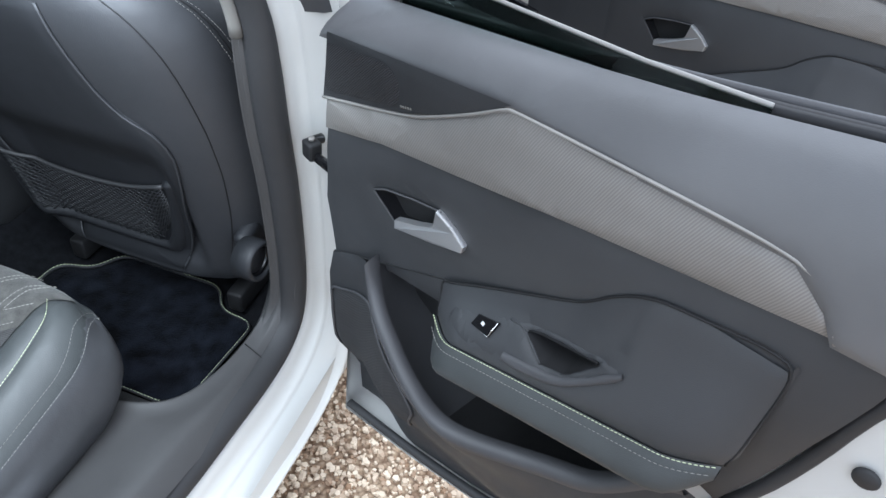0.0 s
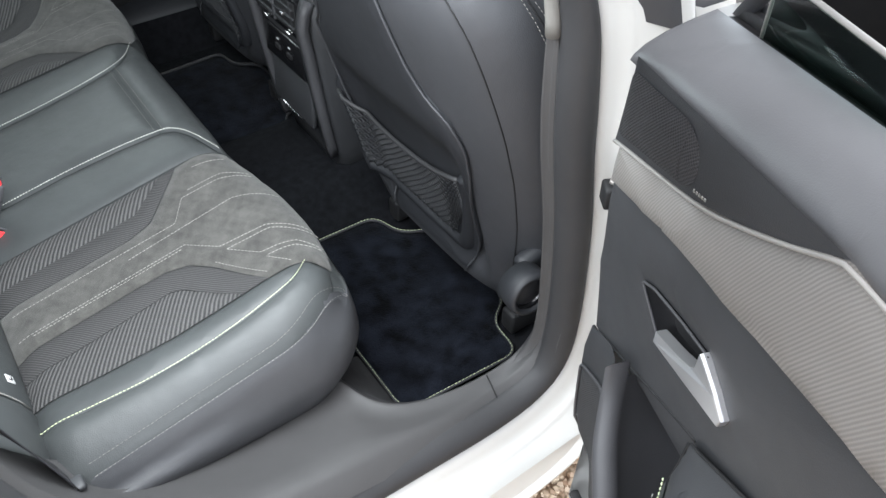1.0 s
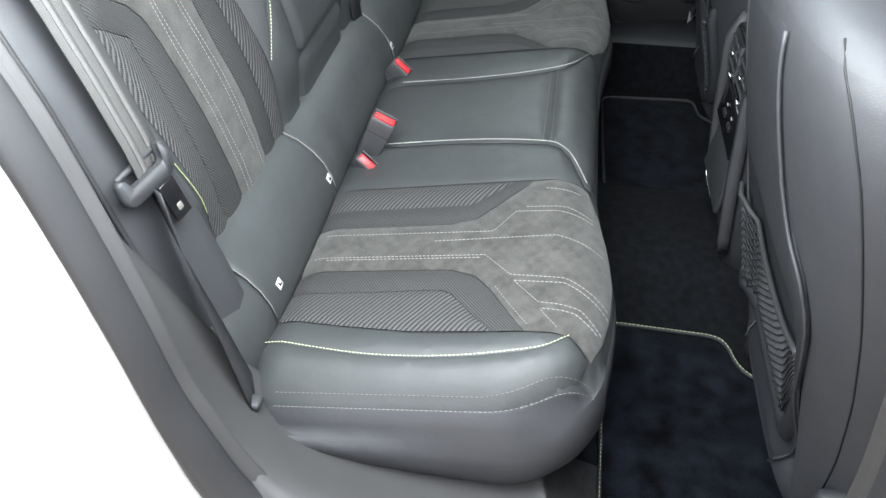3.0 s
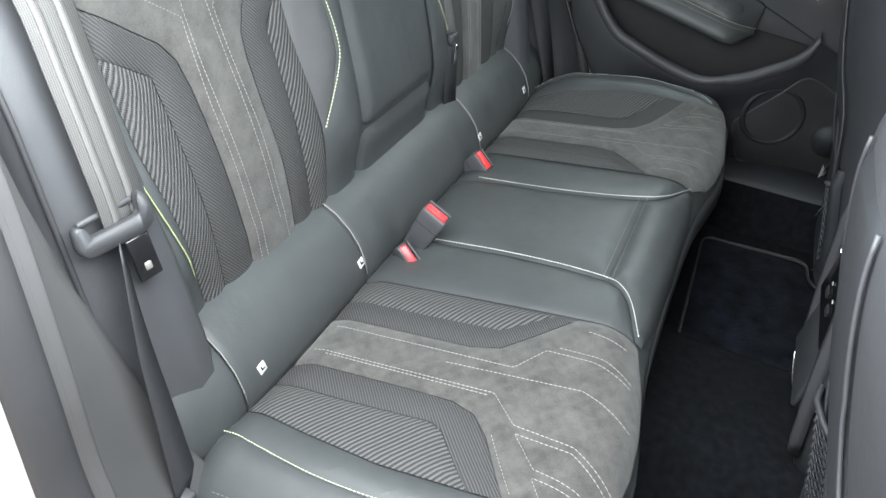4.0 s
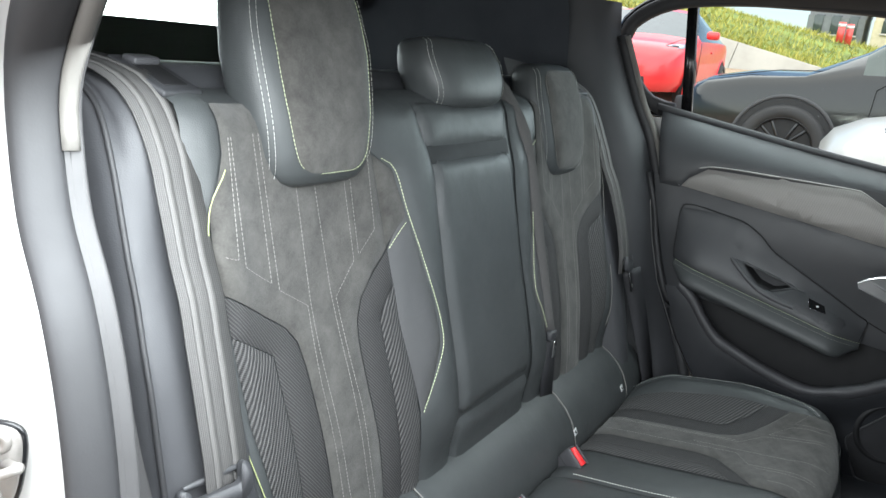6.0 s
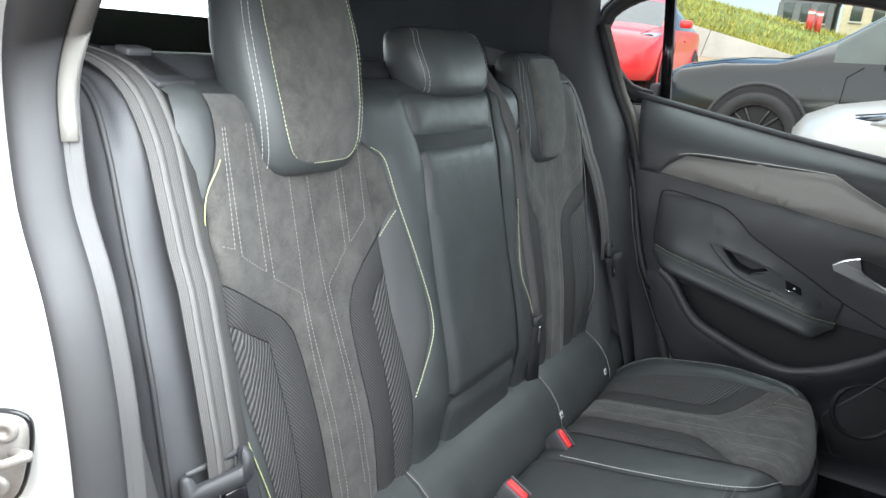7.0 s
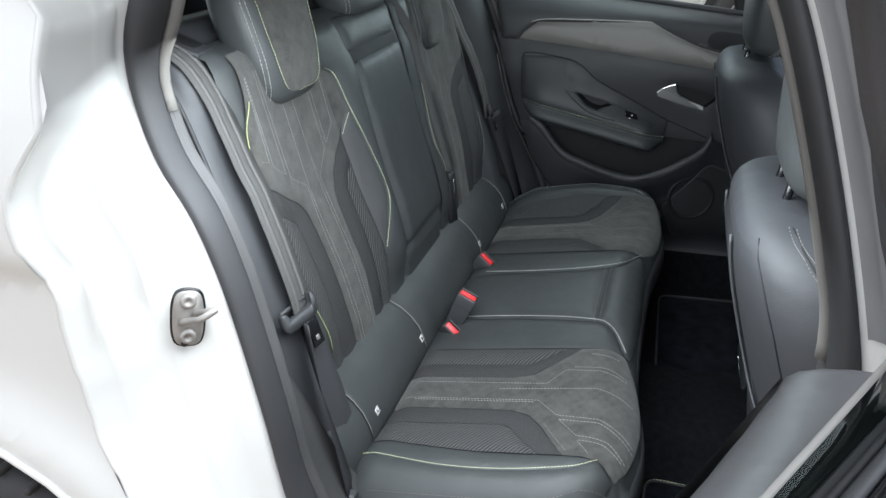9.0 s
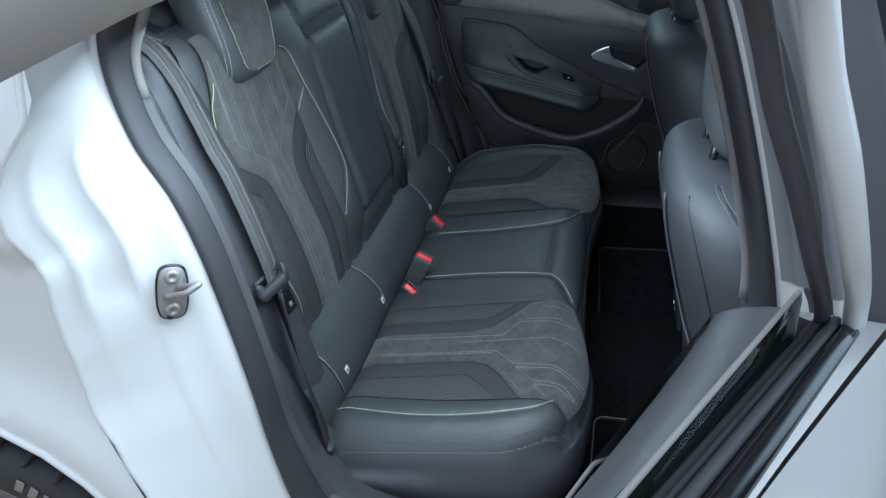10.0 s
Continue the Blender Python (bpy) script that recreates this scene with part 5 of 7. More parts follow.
# ---- front seats, seen from behind ----
def front_seat(side, label):
    cy = side * 0.475
    st = thing("front_seat", label, "car seat", at=(0.78, cy, 0.40), group="front seats")
    rows = [(0.44, 0.735, 0.20, 0.11), (0.47, 0.715, 0.255, 0.14), (0.53, 0.700, 0.275, 0.16), (0.62, 0.682, 0.285, 0.175), (0.74, 0.653, 0.290, 0.19), (0.86, 0.622, 0.288, 0.20), (0.96, 0.594, 0.280, 0.205), (1.010, 0.581, 0.268, 0.20), (1.050, 0.574, 0.250, 0.185), (1.082, 0.574, 0.222, 0.155), (1.102, 0.586, 0.18, 0.11), (1.112, 0.604, 0.12, 0.06)]
    def dish(y, z):
        """The shell is pressed in round the map pocket."""
        return 0.026 * hermite((0.185 - abs(y - cy)) / 0.05) * hermite((0.84 - z) / 0.09) * hermite((z - 0.475) / 0.05)

    def eased(pairs):
        """A denser table along a soft line through the pairs."""
        fine = []
        for i in range(len(pairs) - 1):
            (z0, p0), (z1, p1), (z2, p2), (z3, p3) = (pairs[min(len(pairs) - 1, max(0, i + k))] for k in (-1, 0, 1, 2))
            m1, m2 = ((p2 - p0) / (z2 - z0) if z2 > z0 else 0.0), ((p3 - p1) / (z3 - z1) if z3 > z1 else 0.0)
            for k in range(8):
                t, w = k / 8, z2 - z1
                fine.append((z1 + w * t, (2 * t ** 3 - 3 * t * t + 1) * p1 + (t ** 3 - 2 * t * t + t) * w * m1 + (3 * t * t - 2 * t ** 3) * p2 + (t ** 3 - t * t) * w * m2))
        return fine + [pairs[-1]]

    tab = eased([(z, xb) for z, xb, _, _ in rows])
    hwt = eased([(z, hw) for z, _, hw, _ in rows])
    dpt = eased([(z, dp) for z, _, _, dp in rows])
    rings = []
    heights = sorted({r[0] for r in rows} | {0.50 + 0.03 * k for k in range(14)} | {0.905 + 0.008 * k for k in range(26)})
    for z in heights:
        xb, hw, dp = along(tab, z), along(hwt, z), along(dpt, z)
        ring = []
        for k in range(160):
            a = 2 * math.pi * k / 160
            ca, sa = math.cos(a), math.sin(a)
            y = cy + hw * (abs(sa) ** 0.62) * (1 if sa > 0 else -1)
            ring.append((xb + dp / 2 + dp / 2 * (abs(ca) ** 0.7) * (1 if ca > 0 else -1) + 0.035 * (abs(sa) ** 3) + (dish(y, z) * 1.35 if ca < 0 else 0), y, z))
        rings.append(ring)
    part("backrest", loft(rings), LEATHER_FRONT, st, "smooth black leather backrest")

    def rear(y, z):
        k = min(1.0, abs(y - cy) / max(0.05, along(hwt, z)))
        return (along(tab, z) - 0.002 + 0.085 * k ** 5.0 + dish(y, z), y, z)
    FLIPPED.add(rear)
    ml = lambda poly: [(cy + side * (p[0] - 0.475), p[1]) for p in poly]

    def lifted(pts, h, step=0.02, closed=False):
        return [on(rear, p.x, p.y)[0] + on(rear, p.x, p.y)[1] * h for p in smooth_line([(*q, 0) for q in ml(pts)], step, closed)]
    # hard rear shell with the map net
    flank = [(0.588, 0.480), (0.625, 0.590), (0.641, 0.650), (0.660, 0.735), (0.668, 0.795), (0.667, 0.825), (0.652, 0.863), (0.617, 0.893), (0.592, 0.935), (0.577, 0.985), (0.566, 1.030), (0.558, 1.070)]
    shell = flank + [(0.95 - y, z) for y, z in flank[::-1]]
    part("rear_shell", panel(ml(shell), rear, 0.016, 0.003, 0.004, 0.006, flip=True), SHELL_BLACK, st, "dark plastic rear shell")
    for edge in (flank, [(0.95 - y, z) for y, z in flank]):
        part("shell_edge", tube(lifted(edge, 0.0012, 0.015), 0.0020, 8), LEATHER_FRONT, st, "rolled leather edge of the shell")
    # raised rim round three sides of the pocket
    U_OUT = [(0.262, 0.742), (0.256, 0.62), (0.262, 0.555), (0.290, 0.522), (0.42, 0.516), (0.560, 0.517), (0.592, 0.532), (0.612, 0.60), (0.632, 0.70), (0.634, 0.735)]
    U_IN = [(0.281, 0.740), (0.278, 0.62), (0.282, 0.570), (0.303, 0.547), (0.42, 0.541), (0.540, 0.542), (0.566, 0.555), (0.586, 0.61), (0.606, 0.70), (0.610, 0.733)]
    def rim_line(pts):
        """Four steps from each point to the next, along a soft line."""
        P_ = [Vector((*p, 0)) for p in ml(pts)]
        out = []
        for i in range(len(P_) - 1):
            p0, p1, p2, p3 = P_[max(0, i - 1)], P_[i], P_[i + 1], P_[min(len(P_) - 1, i + 2)]
            for t in (0.0, 0.25, 0.5, 0.75):
                out.append(0.5 * (2 * p1 + (p2 - p0) * t + (2 * p0 - 5 * p1 + 4 * p2 - p3) * t * t + (3 * p1 - p0 - 3 * p2 + p3) * t ** 3))
        return out + [P_[-1]]
    rim_rings = []
    for p, q in zip(rim_line(U_OUT), rim_line(U_IN)):
        rim_rings.append([on(rear, *p.lerp(q, t).xy)[0] + on(rear, *p.lerp(q, t).xy)[1] * h for t, h in ((0.0, -0.002), (0.08, 0.006), (0.25, 0.011), (0.6, 0.012), (0.85, 0.009), (1.0, 0.0), (1.05, -0.006))])
    for end in (0, -1):
        rim_rings[end] = [p - on(rear, *ml([U_OUT[end]])[0])[1] * 0.010 for p in rim_rings[end]]
    fr = part("net_frame", loft(rim_rings, closed=False, caps=False), SHELL_BLACK, st, "raised plastic rim of the map pocket")
    # the net: crossing elastic strands, between a hem and the rim
    top = [(0.276, 0.712), (0.33, 0.690), (0.40, 0.681), (0.48, 0.684), (0.55, 0.698), (0.612, 0.722)]
    hem_z = lambda y: along(top, y)
    foot_z = lambda y: 0.545 + 0.016 * hermite((0.30 - y) / 0.03) + 0.10 * max(0.0, (y - 0.555) / 0.05)
    bm = bmesh.new()
    cols, rws = 22, 11
    for i in range(-rws, cols):
        for sgn in (1, -1):
            line = []
            for j in range(rws + 1):
                u = (i + j) / cols if sgn > 0 else (i + rws - j) / cols
                if 0 <= u <= 1:
                    y = 0.280 + 0.325 * u
                    z = foot_z(y) + (hem_z(y) - foot_z(y)) * j / rws
                    if z > hem_z(y) + 0.001 or z < foot_z(y) - 0.001:
                        continue
                    c, n = on(rear, *ml([(y, z)])[0])
                    line.append(c + n * (0.006 + 0.004 * j / rws + (0.0016 if sgn > 0 else 0.0)))
            if len(line) > 1:
                tube(line, 0.0012, 4, bm)
    part("net", bm, PLASTIC, fr, "black elastic map net")
    part("net_hem", tube(lifted(top, 0.011), 0.0042, 6), RUBBER, fr, "ribbed elastic hem of the net")
    # twin stitching on the outer wing
    def side_point(z, ca, lift=0.0):
        xb, hw = along(tab, z), along(hwt, z)
        dp = along(dpt, z)
        sa = math.sqrt(1 - ca * ca)
        p = Vector((xb + dp / 2 - dp / 2 * abs(ca) ** 0.7 + 0.035 * sa ** 3, cy + side * hw * sa ** 0.62, z))
        return p + Vector((-abs(ca), side * sa, 0)).normalized() * lift
    seam_ca = [(0.54, 0.74), (0.59, 0.71), (0.68, 0.66), (0.775, 0.63), (0.86, 0.63), (0.947, 0.65), (1.01, 0.67), (1.06, 0.72), (1.095, 0.80)]
    part("back_seam", tube([side_point(0.54 + 0.015 * k, along(seam_ca, 0.54 + 0.015 * k), 0.0004) for k in range(38)], 0.0011, 5), CAVITY, st)
    lean_ca = [(0.90, 0.015), (0.96, 0.035), (1.02, 0.07), (1.055, 0.11), (1.08, 0.18), (1.095, 0.30), (1.108, 0.50)]
    for off in (-0.05, 0.05):
        bm = bmesh.new()
        run, nxt = 0.0, 0.0
        line = [side_point(1.108 - 0.0012 * k, max(0.004, along(lean_ca, 1.108 - 0.0012 * k) + off), 0.0009) for k in range(165)]
        for p0, p1 in zip(line, line[1:]):
            run += (p1 - p0).length
            if run >= nxt:
                tube([p0, p0 + (p1 - p0).normalized() * 0.0036], 0.00045, 4, bm)
                nxt += 0.0060
        part("wing_stitching", bm, STITCH_DIM, st)
    part("wing_groove", tube([side_point(1.108 - 0.010 * k, along(lean_ca, 1.108 - 0.010 * k), 0.0008) for k in range(20)], 0.0013, 5), CAVITY, st)
    # recliner wheel
    hub = Matrix.Translation((0.694, cy + side * 0.285, 0.594)) @ Vector((-0.10, side * 1.0, 0.08)).to_track_quat("Z", "X").to_matrix().to_4x4()
    wheel = part("recliner_wheel", turned([(0.0, 0.008), (0.024, 0.008), (0.027, 0.003), (0.029, 0.018), (0.033, 0.021), (0.037, 0.019), (0.039, 0.011), (0.0385, -0.02), (0.0, -0.02)], hub, 36), SHELL_BLACK, st, "dark recliner wheel")
    part("recliner_ring", turned([(0.023, 0.005), (0.028, 0.008), (0.028, 0.015), (0.025, 0.010), (0.023, 0.005)], hub, 32), GLOSS, wheel)
    part("recliner_cover", rbox((0.075, 0.030, 0.095), m=Matrix.Translation((0.742, cy + side * 0.256, 0.590)) @ Euler((0, radians(-12), 0)).to_matrix().to_4x4(), bevel=0.018, seg=4), SHELL_BLACK, st)
    part("seat_base", rbox((0.42, 0.46, 0.13), at=(1.0, cy, 0.56), bevel=0.05, seg=4), LEATHER_SIDE, st)
    for s in (-1, 1):
        part("seat_rail", rbox((0.42, 0.035, 0.05), at=(0.96, cy + s * 0.19, 0.385), bevel=0.006), CAVITY, st, "black steel seat rail")
        part("rail_support", rbox((0.05, 0.03, 0.11), at=(0.86, cy + s * 0.19, 0.46), bevel=0.006), CAVITY, st)
    return st


front_seat(-1, "black leather front seat with net pocket and recliner wheel")
front_seat(1, "black leather front seat on the far side")
headrest("front_headrest", "black leather headrest on the front seat", (0.668, -0.475, 1.118), (0.27, 0.20, 0.11), -5, insert=False)
headrest("front_headrest", "black leather headrest on the far front seat", (0.668, 0.475, 1.118), (0.27, 0.20, 0.11), -5, insert=False)

# ---- centre console between the front seats ----
con = thing("centre_console", "dark plastic centre console with rear air vents", "console", at=(0.85, 0, 0.36))
crings = []
for z, x0, hw in ((0.36, 0.735, 0.11), (0.45, 0.715, 0.118), (0.58, 0.700, 0.124), (0.70, 0.692, 0.128), (0.775, 0.690, 0.126), (0.805, 0.705, 0.118), (0.815, 0.73, 0.10)):
    crings.append([(x0, -hw + 0.02, z), (x0 + 0.02, -hw, z), (1.35, -hw, z), (1.35, hw, z), (x0 + 0.02, hw, z), (x0, hw - 0.02, z)])
part("console_body", loft(crings), PLASTIC, con)
for s in (-1, 1):
    side_bar = smooth_line([(0.698, s * 0.112, 0.80), (0.680, s * 0.114, 0.755), (0.684, s * 0.114, 0.70), (0.695, s * 0.112, 0.58), (0.712, s * 0.106, 0.44)], 0.03)
    part("side_bar", ribbon(side_bar, lambda t: (0, 1, 0), 0.022, 0.009), PLASTIC_GREY, con, "grey trim bar")
vent = part("vent_frame", rbox((0.02, 0.20, 0.086), m=Matrix.Translation((0.692, 0, 0.752)), bevel=0.008), GLOSS, con, "gloss black vent frame")
part("vent_duct", rbox((0.004, 0.178, 0.062), at=(0.6815, 0, 0.757), bevel=0.001), CAVITY, vent)
for s in (-1, 1):
    for k in range(3):
        part("slat", rbox((0.006, 0.080, 0.0045), m=Matrix.Translation((0.678, s * 0.045, 0.738 + 0.019 * k)) @ Euler((0, radians(20), 0)).to_matrix().to_4x4(), bevel=0.0014), PLASTIC, vent)
    part("vent_tab", rbox((0.010, 0.012, 0.008), at=(0.676, s * 0.045, 0.757), bevel=0.002), CHROME, vent, "small bright vent tab")
    part("vane", rbox((0.005, 0.004, 0.060), at=(0.681, s * 0.070, 0.757), bevel=0.001), PLASTIC, vent)
    part("vent_lip", rbox((0.008, 0.020, 0.006), at=(0.680, s * 0.048, 0.716), bevel=0.002), CHROME, vent)
part("vent_divider", rbox((0.008, 0.006, 0.064), at=(0.679, 0, 0.757), bevel=0.002), PLASTIC_GREY, vent)
sock = part("socket_panel", rbox((0.012, 0.17, 0.07), m=Matrix.Translation((0.690, 0, 0.655)) @ Euler((0, radians(4), 0)).to_matrix().to_4x4(), bevel=0.004), GLOSS, con, "gloss black socket panel")
for y in (-0.03, 0.02):
    part("socket", rbox((0.005, 0.022, 0.012), at=(0.682, y, 0.655), bevel=0.003), CAVITY, sock)
    part("socket_mark", rbox((0.0012, 0.008, 0.003), at=(0.6832, y, 0.672), bevel=0.0004), TAG, sock)
part("cubby_lid", rbox((0.012, 0.175, 0.10), m=Matrix.Translation((0.694, 0, 0.555)) @ Euler((0, radians(6), 0)).to_matrix().to_4x4(), bevel=0.005), PLASTIC, con, "dark cubby lid")
part("cubby_pull", tube(smooth_line([(0.688, -0.07, 0.520), (0.684, -0.04, 0.508), (0.684, 0.04, 0.508), (0.688, 0.07, 0.520)], 0.02), 0.0022, 6), CHROME, con)


# ---- doors ----
Z_SEAM = [(-0.12, 0.757), (-0.036, 0.790), (0.131, 0.865), (0.255, 0.930), (0.327, 0.968), (0.364, 1.000), (0.405, 1.024), (0.60, 1.046)]


def z_stitch(s):
    return 0.825 + 0.237 * (s - 0.199)


def z_belt_far(s):
    return 1.163 + 0.125 * s + 0.03 * max(0, s - 0.3)


def z_belt_open(s):
    return 1.158 + 0.134 * s + 0.03 * max(0, s - 0.3)


def make_door(name, label, m, q, group="", far=False, front=False):
    """A car door shaped in its own frame: s from the hinge side rearwards, d towards the cabin, z up. q: -1 right, 1 left."""
    door = thing(name, label, "car door", local=m, group=group)
    fl = q > 0
    z_belt = z_belt_far if far else z_belt_open
    length = (lambda s: s) if far else (lambda s: 0.1 + (s - 0.1) * 0.891)

    def S(dep, outward=False):
        def f(s, z):
            return (length(s), q * dep(s, z), z)
        if fl != outward:
            FLIPPED.add(f)
        return f

    def V(s, d, z):
        return Vector((length(s), q * d, z))

    def lean(s):
        """The window line of the open door comes closer to the cabin towards the rear."""
        return 0.0 if far or front else 0.072 * (s if s < 0.25 else 0.25 + 0.12 * math.tanh((s - 0.25) / 0.12)) - 0.003

    def B(s, d, z):
        return V(s, d + lean(s), z)

    def P_(nm, poly, dep, mt, lab="", step=0.02, puff=0.003, drop=0.0, width=0.008, parent=None, hole=None):
        return part(nm, panel(poly, S(dep), step, puff, drop, width, flip=fl, hole=hole), mt, parent or door, lab)

    def well(nm, rim_, dep, deep, mt, lab="", shrink=0.9, parent=None):
        """The walls and floor of a hollow behind a hole."""
        cs, cz = sum(p[0] for p in rim_) / len(rim_), sum(p[1] for p in rim_) / len(rim_)
        rings_ = []
        for k, h in ((1.0, 0.0), (0.985, 0.2), (shrink + 0.04, 0.85), (shrink, 1.0), (shrink * 0.6, 1.02)):
            rings_.append([V(cs + (s_ - cs) * k, dep(s_, z_) - deep * h, cz + (z_ - cz) * k) for s_, z_ in rim_])
        bm_ = loft(rings_, caps=False)
        bm_.faces.new([bm_.verts.new(p) for p in rings_[-1]])
        return part(nm, bm_, mt, parent or door, lab)

    def cord(nm, pts, dep, r, mt, lab="", lift=0.002, step=0.015, parent=None, closed=False):
        f = S(dep)
        line = smooth_line([(*p, 0) for p in pts], step, closed)
        return part(nm, tube([on(f, p.x, p.y)[0] + on(f, p.x, p.y)[1] * lift for p in line], r, 6, closed=closed), mt, parent or door, lab)
    flat_ = lambda s, z: 0.012 * math.exp(-((z - 0.98) / 0.09) ** 2) - 0.004
    # main panel
    rear_edge = [(0.640, 1.10), (0.625, 1.04), (0.602, 0.965), (0.580, 0.88), (0.552, 0.80)]
    main = [(-0.121, 0.983), (-0.007, 1.008), (0.28, 1.046), (0.572, 1.080)] + rear_edge + [(0.50, 0.815), (0.36, 0.80), (0.20, 0.79), (0.11, 0.80), (0.0, 0.79), (-0.136, 0.752), (-0.149, 0.85)]
    HOLE = rounded([(-0.028, 0.930), (0.0, 0.944), (0.055, 0.957), (0.104, 0.965), (0.120, 0.950), (0.094, 0.914), (0.012, 0.894)], 0.006)
    P_("inner_panel", main, flat_, SOFT, "grained black inner panel", hole=HOLE)
    # woven trim band with the dark pod over it
    low_edge = [(-0.121, 0.984), (-0.007, 1.0095), (0.28, 1.0475), (0.572, 1.0815)]
    band = low_edge + [(0.556, 1.105), (0.512, 1.135), (0.35, 1.138), (0.187, 1.136), (0.140, 1.112), (0.089, 1.088), (0.03, 1.066), (-0.118, 1.031)]
    P_("trim_band", band, lambda s, z: flat_(s, z) + 0.008, TRIM, "silver grey woven trim band", puff=0.004, drop=0.004, width=0.004)
    cord("trim_edge", [(-0.118, 1.031), (0.03, 1.066), (0.089, 1.088), (0.140, 1.112), (0.175, 1.131), (0.187, 1.1365), (0.205, 1.1375), (0.35, 1.139), (0.512, 1.136), (0.556, 1.106), (0.573, 1.082)], lambda s, z: flat_(s, z) + 0.008, 0.0018, TRIM_EDGE, "pale rolled trim edge", 0.003)
    pod = [(-0.118, 1.033), (0.03, 1.068), (0.089, 1.090), (0.140, 1.114), (0.190, 1.142), (-0.113, 1.116)]
    P_("tweeter_pod", pod, lambda s, z: flat_(s, z) + 0.0105, PLASTIC, "black tweeter pod")
    tw = rounded([(-0.112, 1.044), (0.016, 1.071), (0.028, 1.084), (0.022, 1.108), (-0.002, 1.118), (-0.110, 1.106)], 0.010)
    P_("tweeter_grille", tw, lambda s, z: flat_(s, z) + 0.0135, SPEAKER, "perforated tweeter grille", puff=0.005, drop=0.0)
    for k in range(5):
        part("small_mark", rbox((0.0022, 0.001, 0.0026), at=tuple(V(0.030 + 0.0042 * k, flat_(0, 1.08) + 0.014, 1.0775 + 0.0009 * k)), bevel=0.0003), STITCH_DIM, door)
    # upper pad curving out to the window
    def pad_dep(s, z):
        t = (z - 1.10) / max(0.02, z_belt(s) - 1.10)
        return flat_(s, z) + 0.012 + (lean(s) - 0.060) * max(0, t) ** 2.2
    pad = [(-0.130, 1.105), (0.186, 1.133), (0.512, 1.131), (0.552, 1.103), (0.570, 1.078), (0.62, 1.080)] + [(s, z_belt(s)) for s in (0.66, 0.56, 0.46, 0.36, 0.26, 0.16, 0.06, -0.04, -0.132)]
    # open pads carry painted sky light; the far pad keeps the plain plastic
    P_("upper_pad", pad, pad_dep, SOFT if far else SOFT_SKYLIT, "soft grey-black upper door pad", step=0.008, puff=0.004, drop=0.002, width=0.006)
    # armrest pad, bulging towards the seat
    def arm_dep(s, z):
        zs, zt = z_stitch(s), along(Z_SEAM, s) if s < 0.405 else 1.035
        p = 0.047 * hermite((s - 0.085) / 0.10) * hermite((0.62 - s) / 0.14)
        if z >= zs:
            return 0.008 + p * (1 - hermite((z - zs) / max(0.03, zt - zs)) ** 0.8) + flat_(s, z) * 0.4
        return 0.008 + p + 0.85 * min(0.02, zs - z) + flat_(s, z) * 0.4
    CUP = rounded([(0.276, 0.899), (0.300, 0.908), (0.384, 0.932), (0.348, 0.896), (0.314, 0.885)], 0.006)
    armt = [(0.118, z_stitch(0.118)), (0.112, 0.853)] + [(0.131, 0.863), (0.20, 0.900), (0.255, 0.928), (0.327, 0.966), (0.364, 0.998), (0.405, 1.022), (0.46, 1.032)] + rounded([(0.555, 1.042), (0.560, 1.042), (0.553, 0.91)], 0.02)[1:-1] + [(0.545, z_stitch(0.545)), (0.45, z_stitch(0.45)), (0.32, z_stitch(0.32)), (0.20, z_stitch(0.20))]
    P_("armrest_pad", armt, arm_dep, SOFT, "leatherette armrest pad", step=0.011, puff=0.004, hole=CUP)
    fronts = []
    for k in range(37):
        s0 = 0.118 + 0.427 * k / 36
        end_ = hermite((s0 - 0.112) / 0.05) * hermite((0.565 - s0) / 0.06)
        d0 = arm_dep(s0, z_stitch(s0)) + 0.003
        fronts.append([V(s0, d0 + a * end_, z_stitch(s0) - b * (0.25 + 0.75 * end_)) for a, b in ((-0.001, -0.001), (0.003, 0.003), (0.010, 0.012), (0.016, 0.022), (0.019, 0.031), (0.0185, 0.038), (0.013, 0.044), (0.0, 0.047), (-0.045, 0.045))])
    part("armrest_front", recalc(loft(fronts, closed=False, caps=False)), LEATHER, door, "stitched leather armrest front")
    f = S(arm_dep)
    part("armrest_piping", stitches([[(s, z_stitch(s) - 0.0005) for s in (0.12, 0.2, 0.3, 0.4, 0.5, 0.545)]], f, 0.0052, 0.0009, 0.0062), STITCH_GREEN, door, "pale green seam stitching")
    part("armrest_stitching", stitches([[(s, z_stitch(s) - 0.009) for s in (0.13, 0.2, 0.3, 0.4, 0.5, 0.54)]], f, 0.006, 0.0008, 0.0055), STITCH_DIM, door)
    pad_seam = [(0.121, z_stitch(0.121) + 0.004), (0.113, 0.853), (0.131, 0.8635), (0.20, 0.9005), (0.255, 0.9285), (0.327, 0.9665), (0.364, 0.9985), (0.405, 1.0225), (0.46, 1.0325), (0.535, 1.041), (0.556, 1.025), (0.553, 0.95), (0.547, z_stitch(0.547))]
    cord("pad_seam", pad_seam, lambda s, z: arm_dep(s, z), 0.0016, CAVITY, "", 0.0005, 0.01)
    cord("panel_seam", [(-0.136, 0.753), (-0.036, 0.792), (0.05, 0.828), (0.112, 0.853)], flat_, 0.0016, CAVITY, "", 0.003, 0.02)
    # pull cup with its surround and the window switch
    cupf = lambda s, z: arm_dep(s, z) + 0.0045
    SUR = rounded([(0.150, 0.830), (0.146, 0.850), (0.170, 0.862), (0.246, 0.896), (0.300, 0.914), (0.384, 0.938), (0.416, 0.945), (0.418, 0.936), (0.348, 0.880), (0.276, 0.857), (0.20, 0.838)], 0.006)
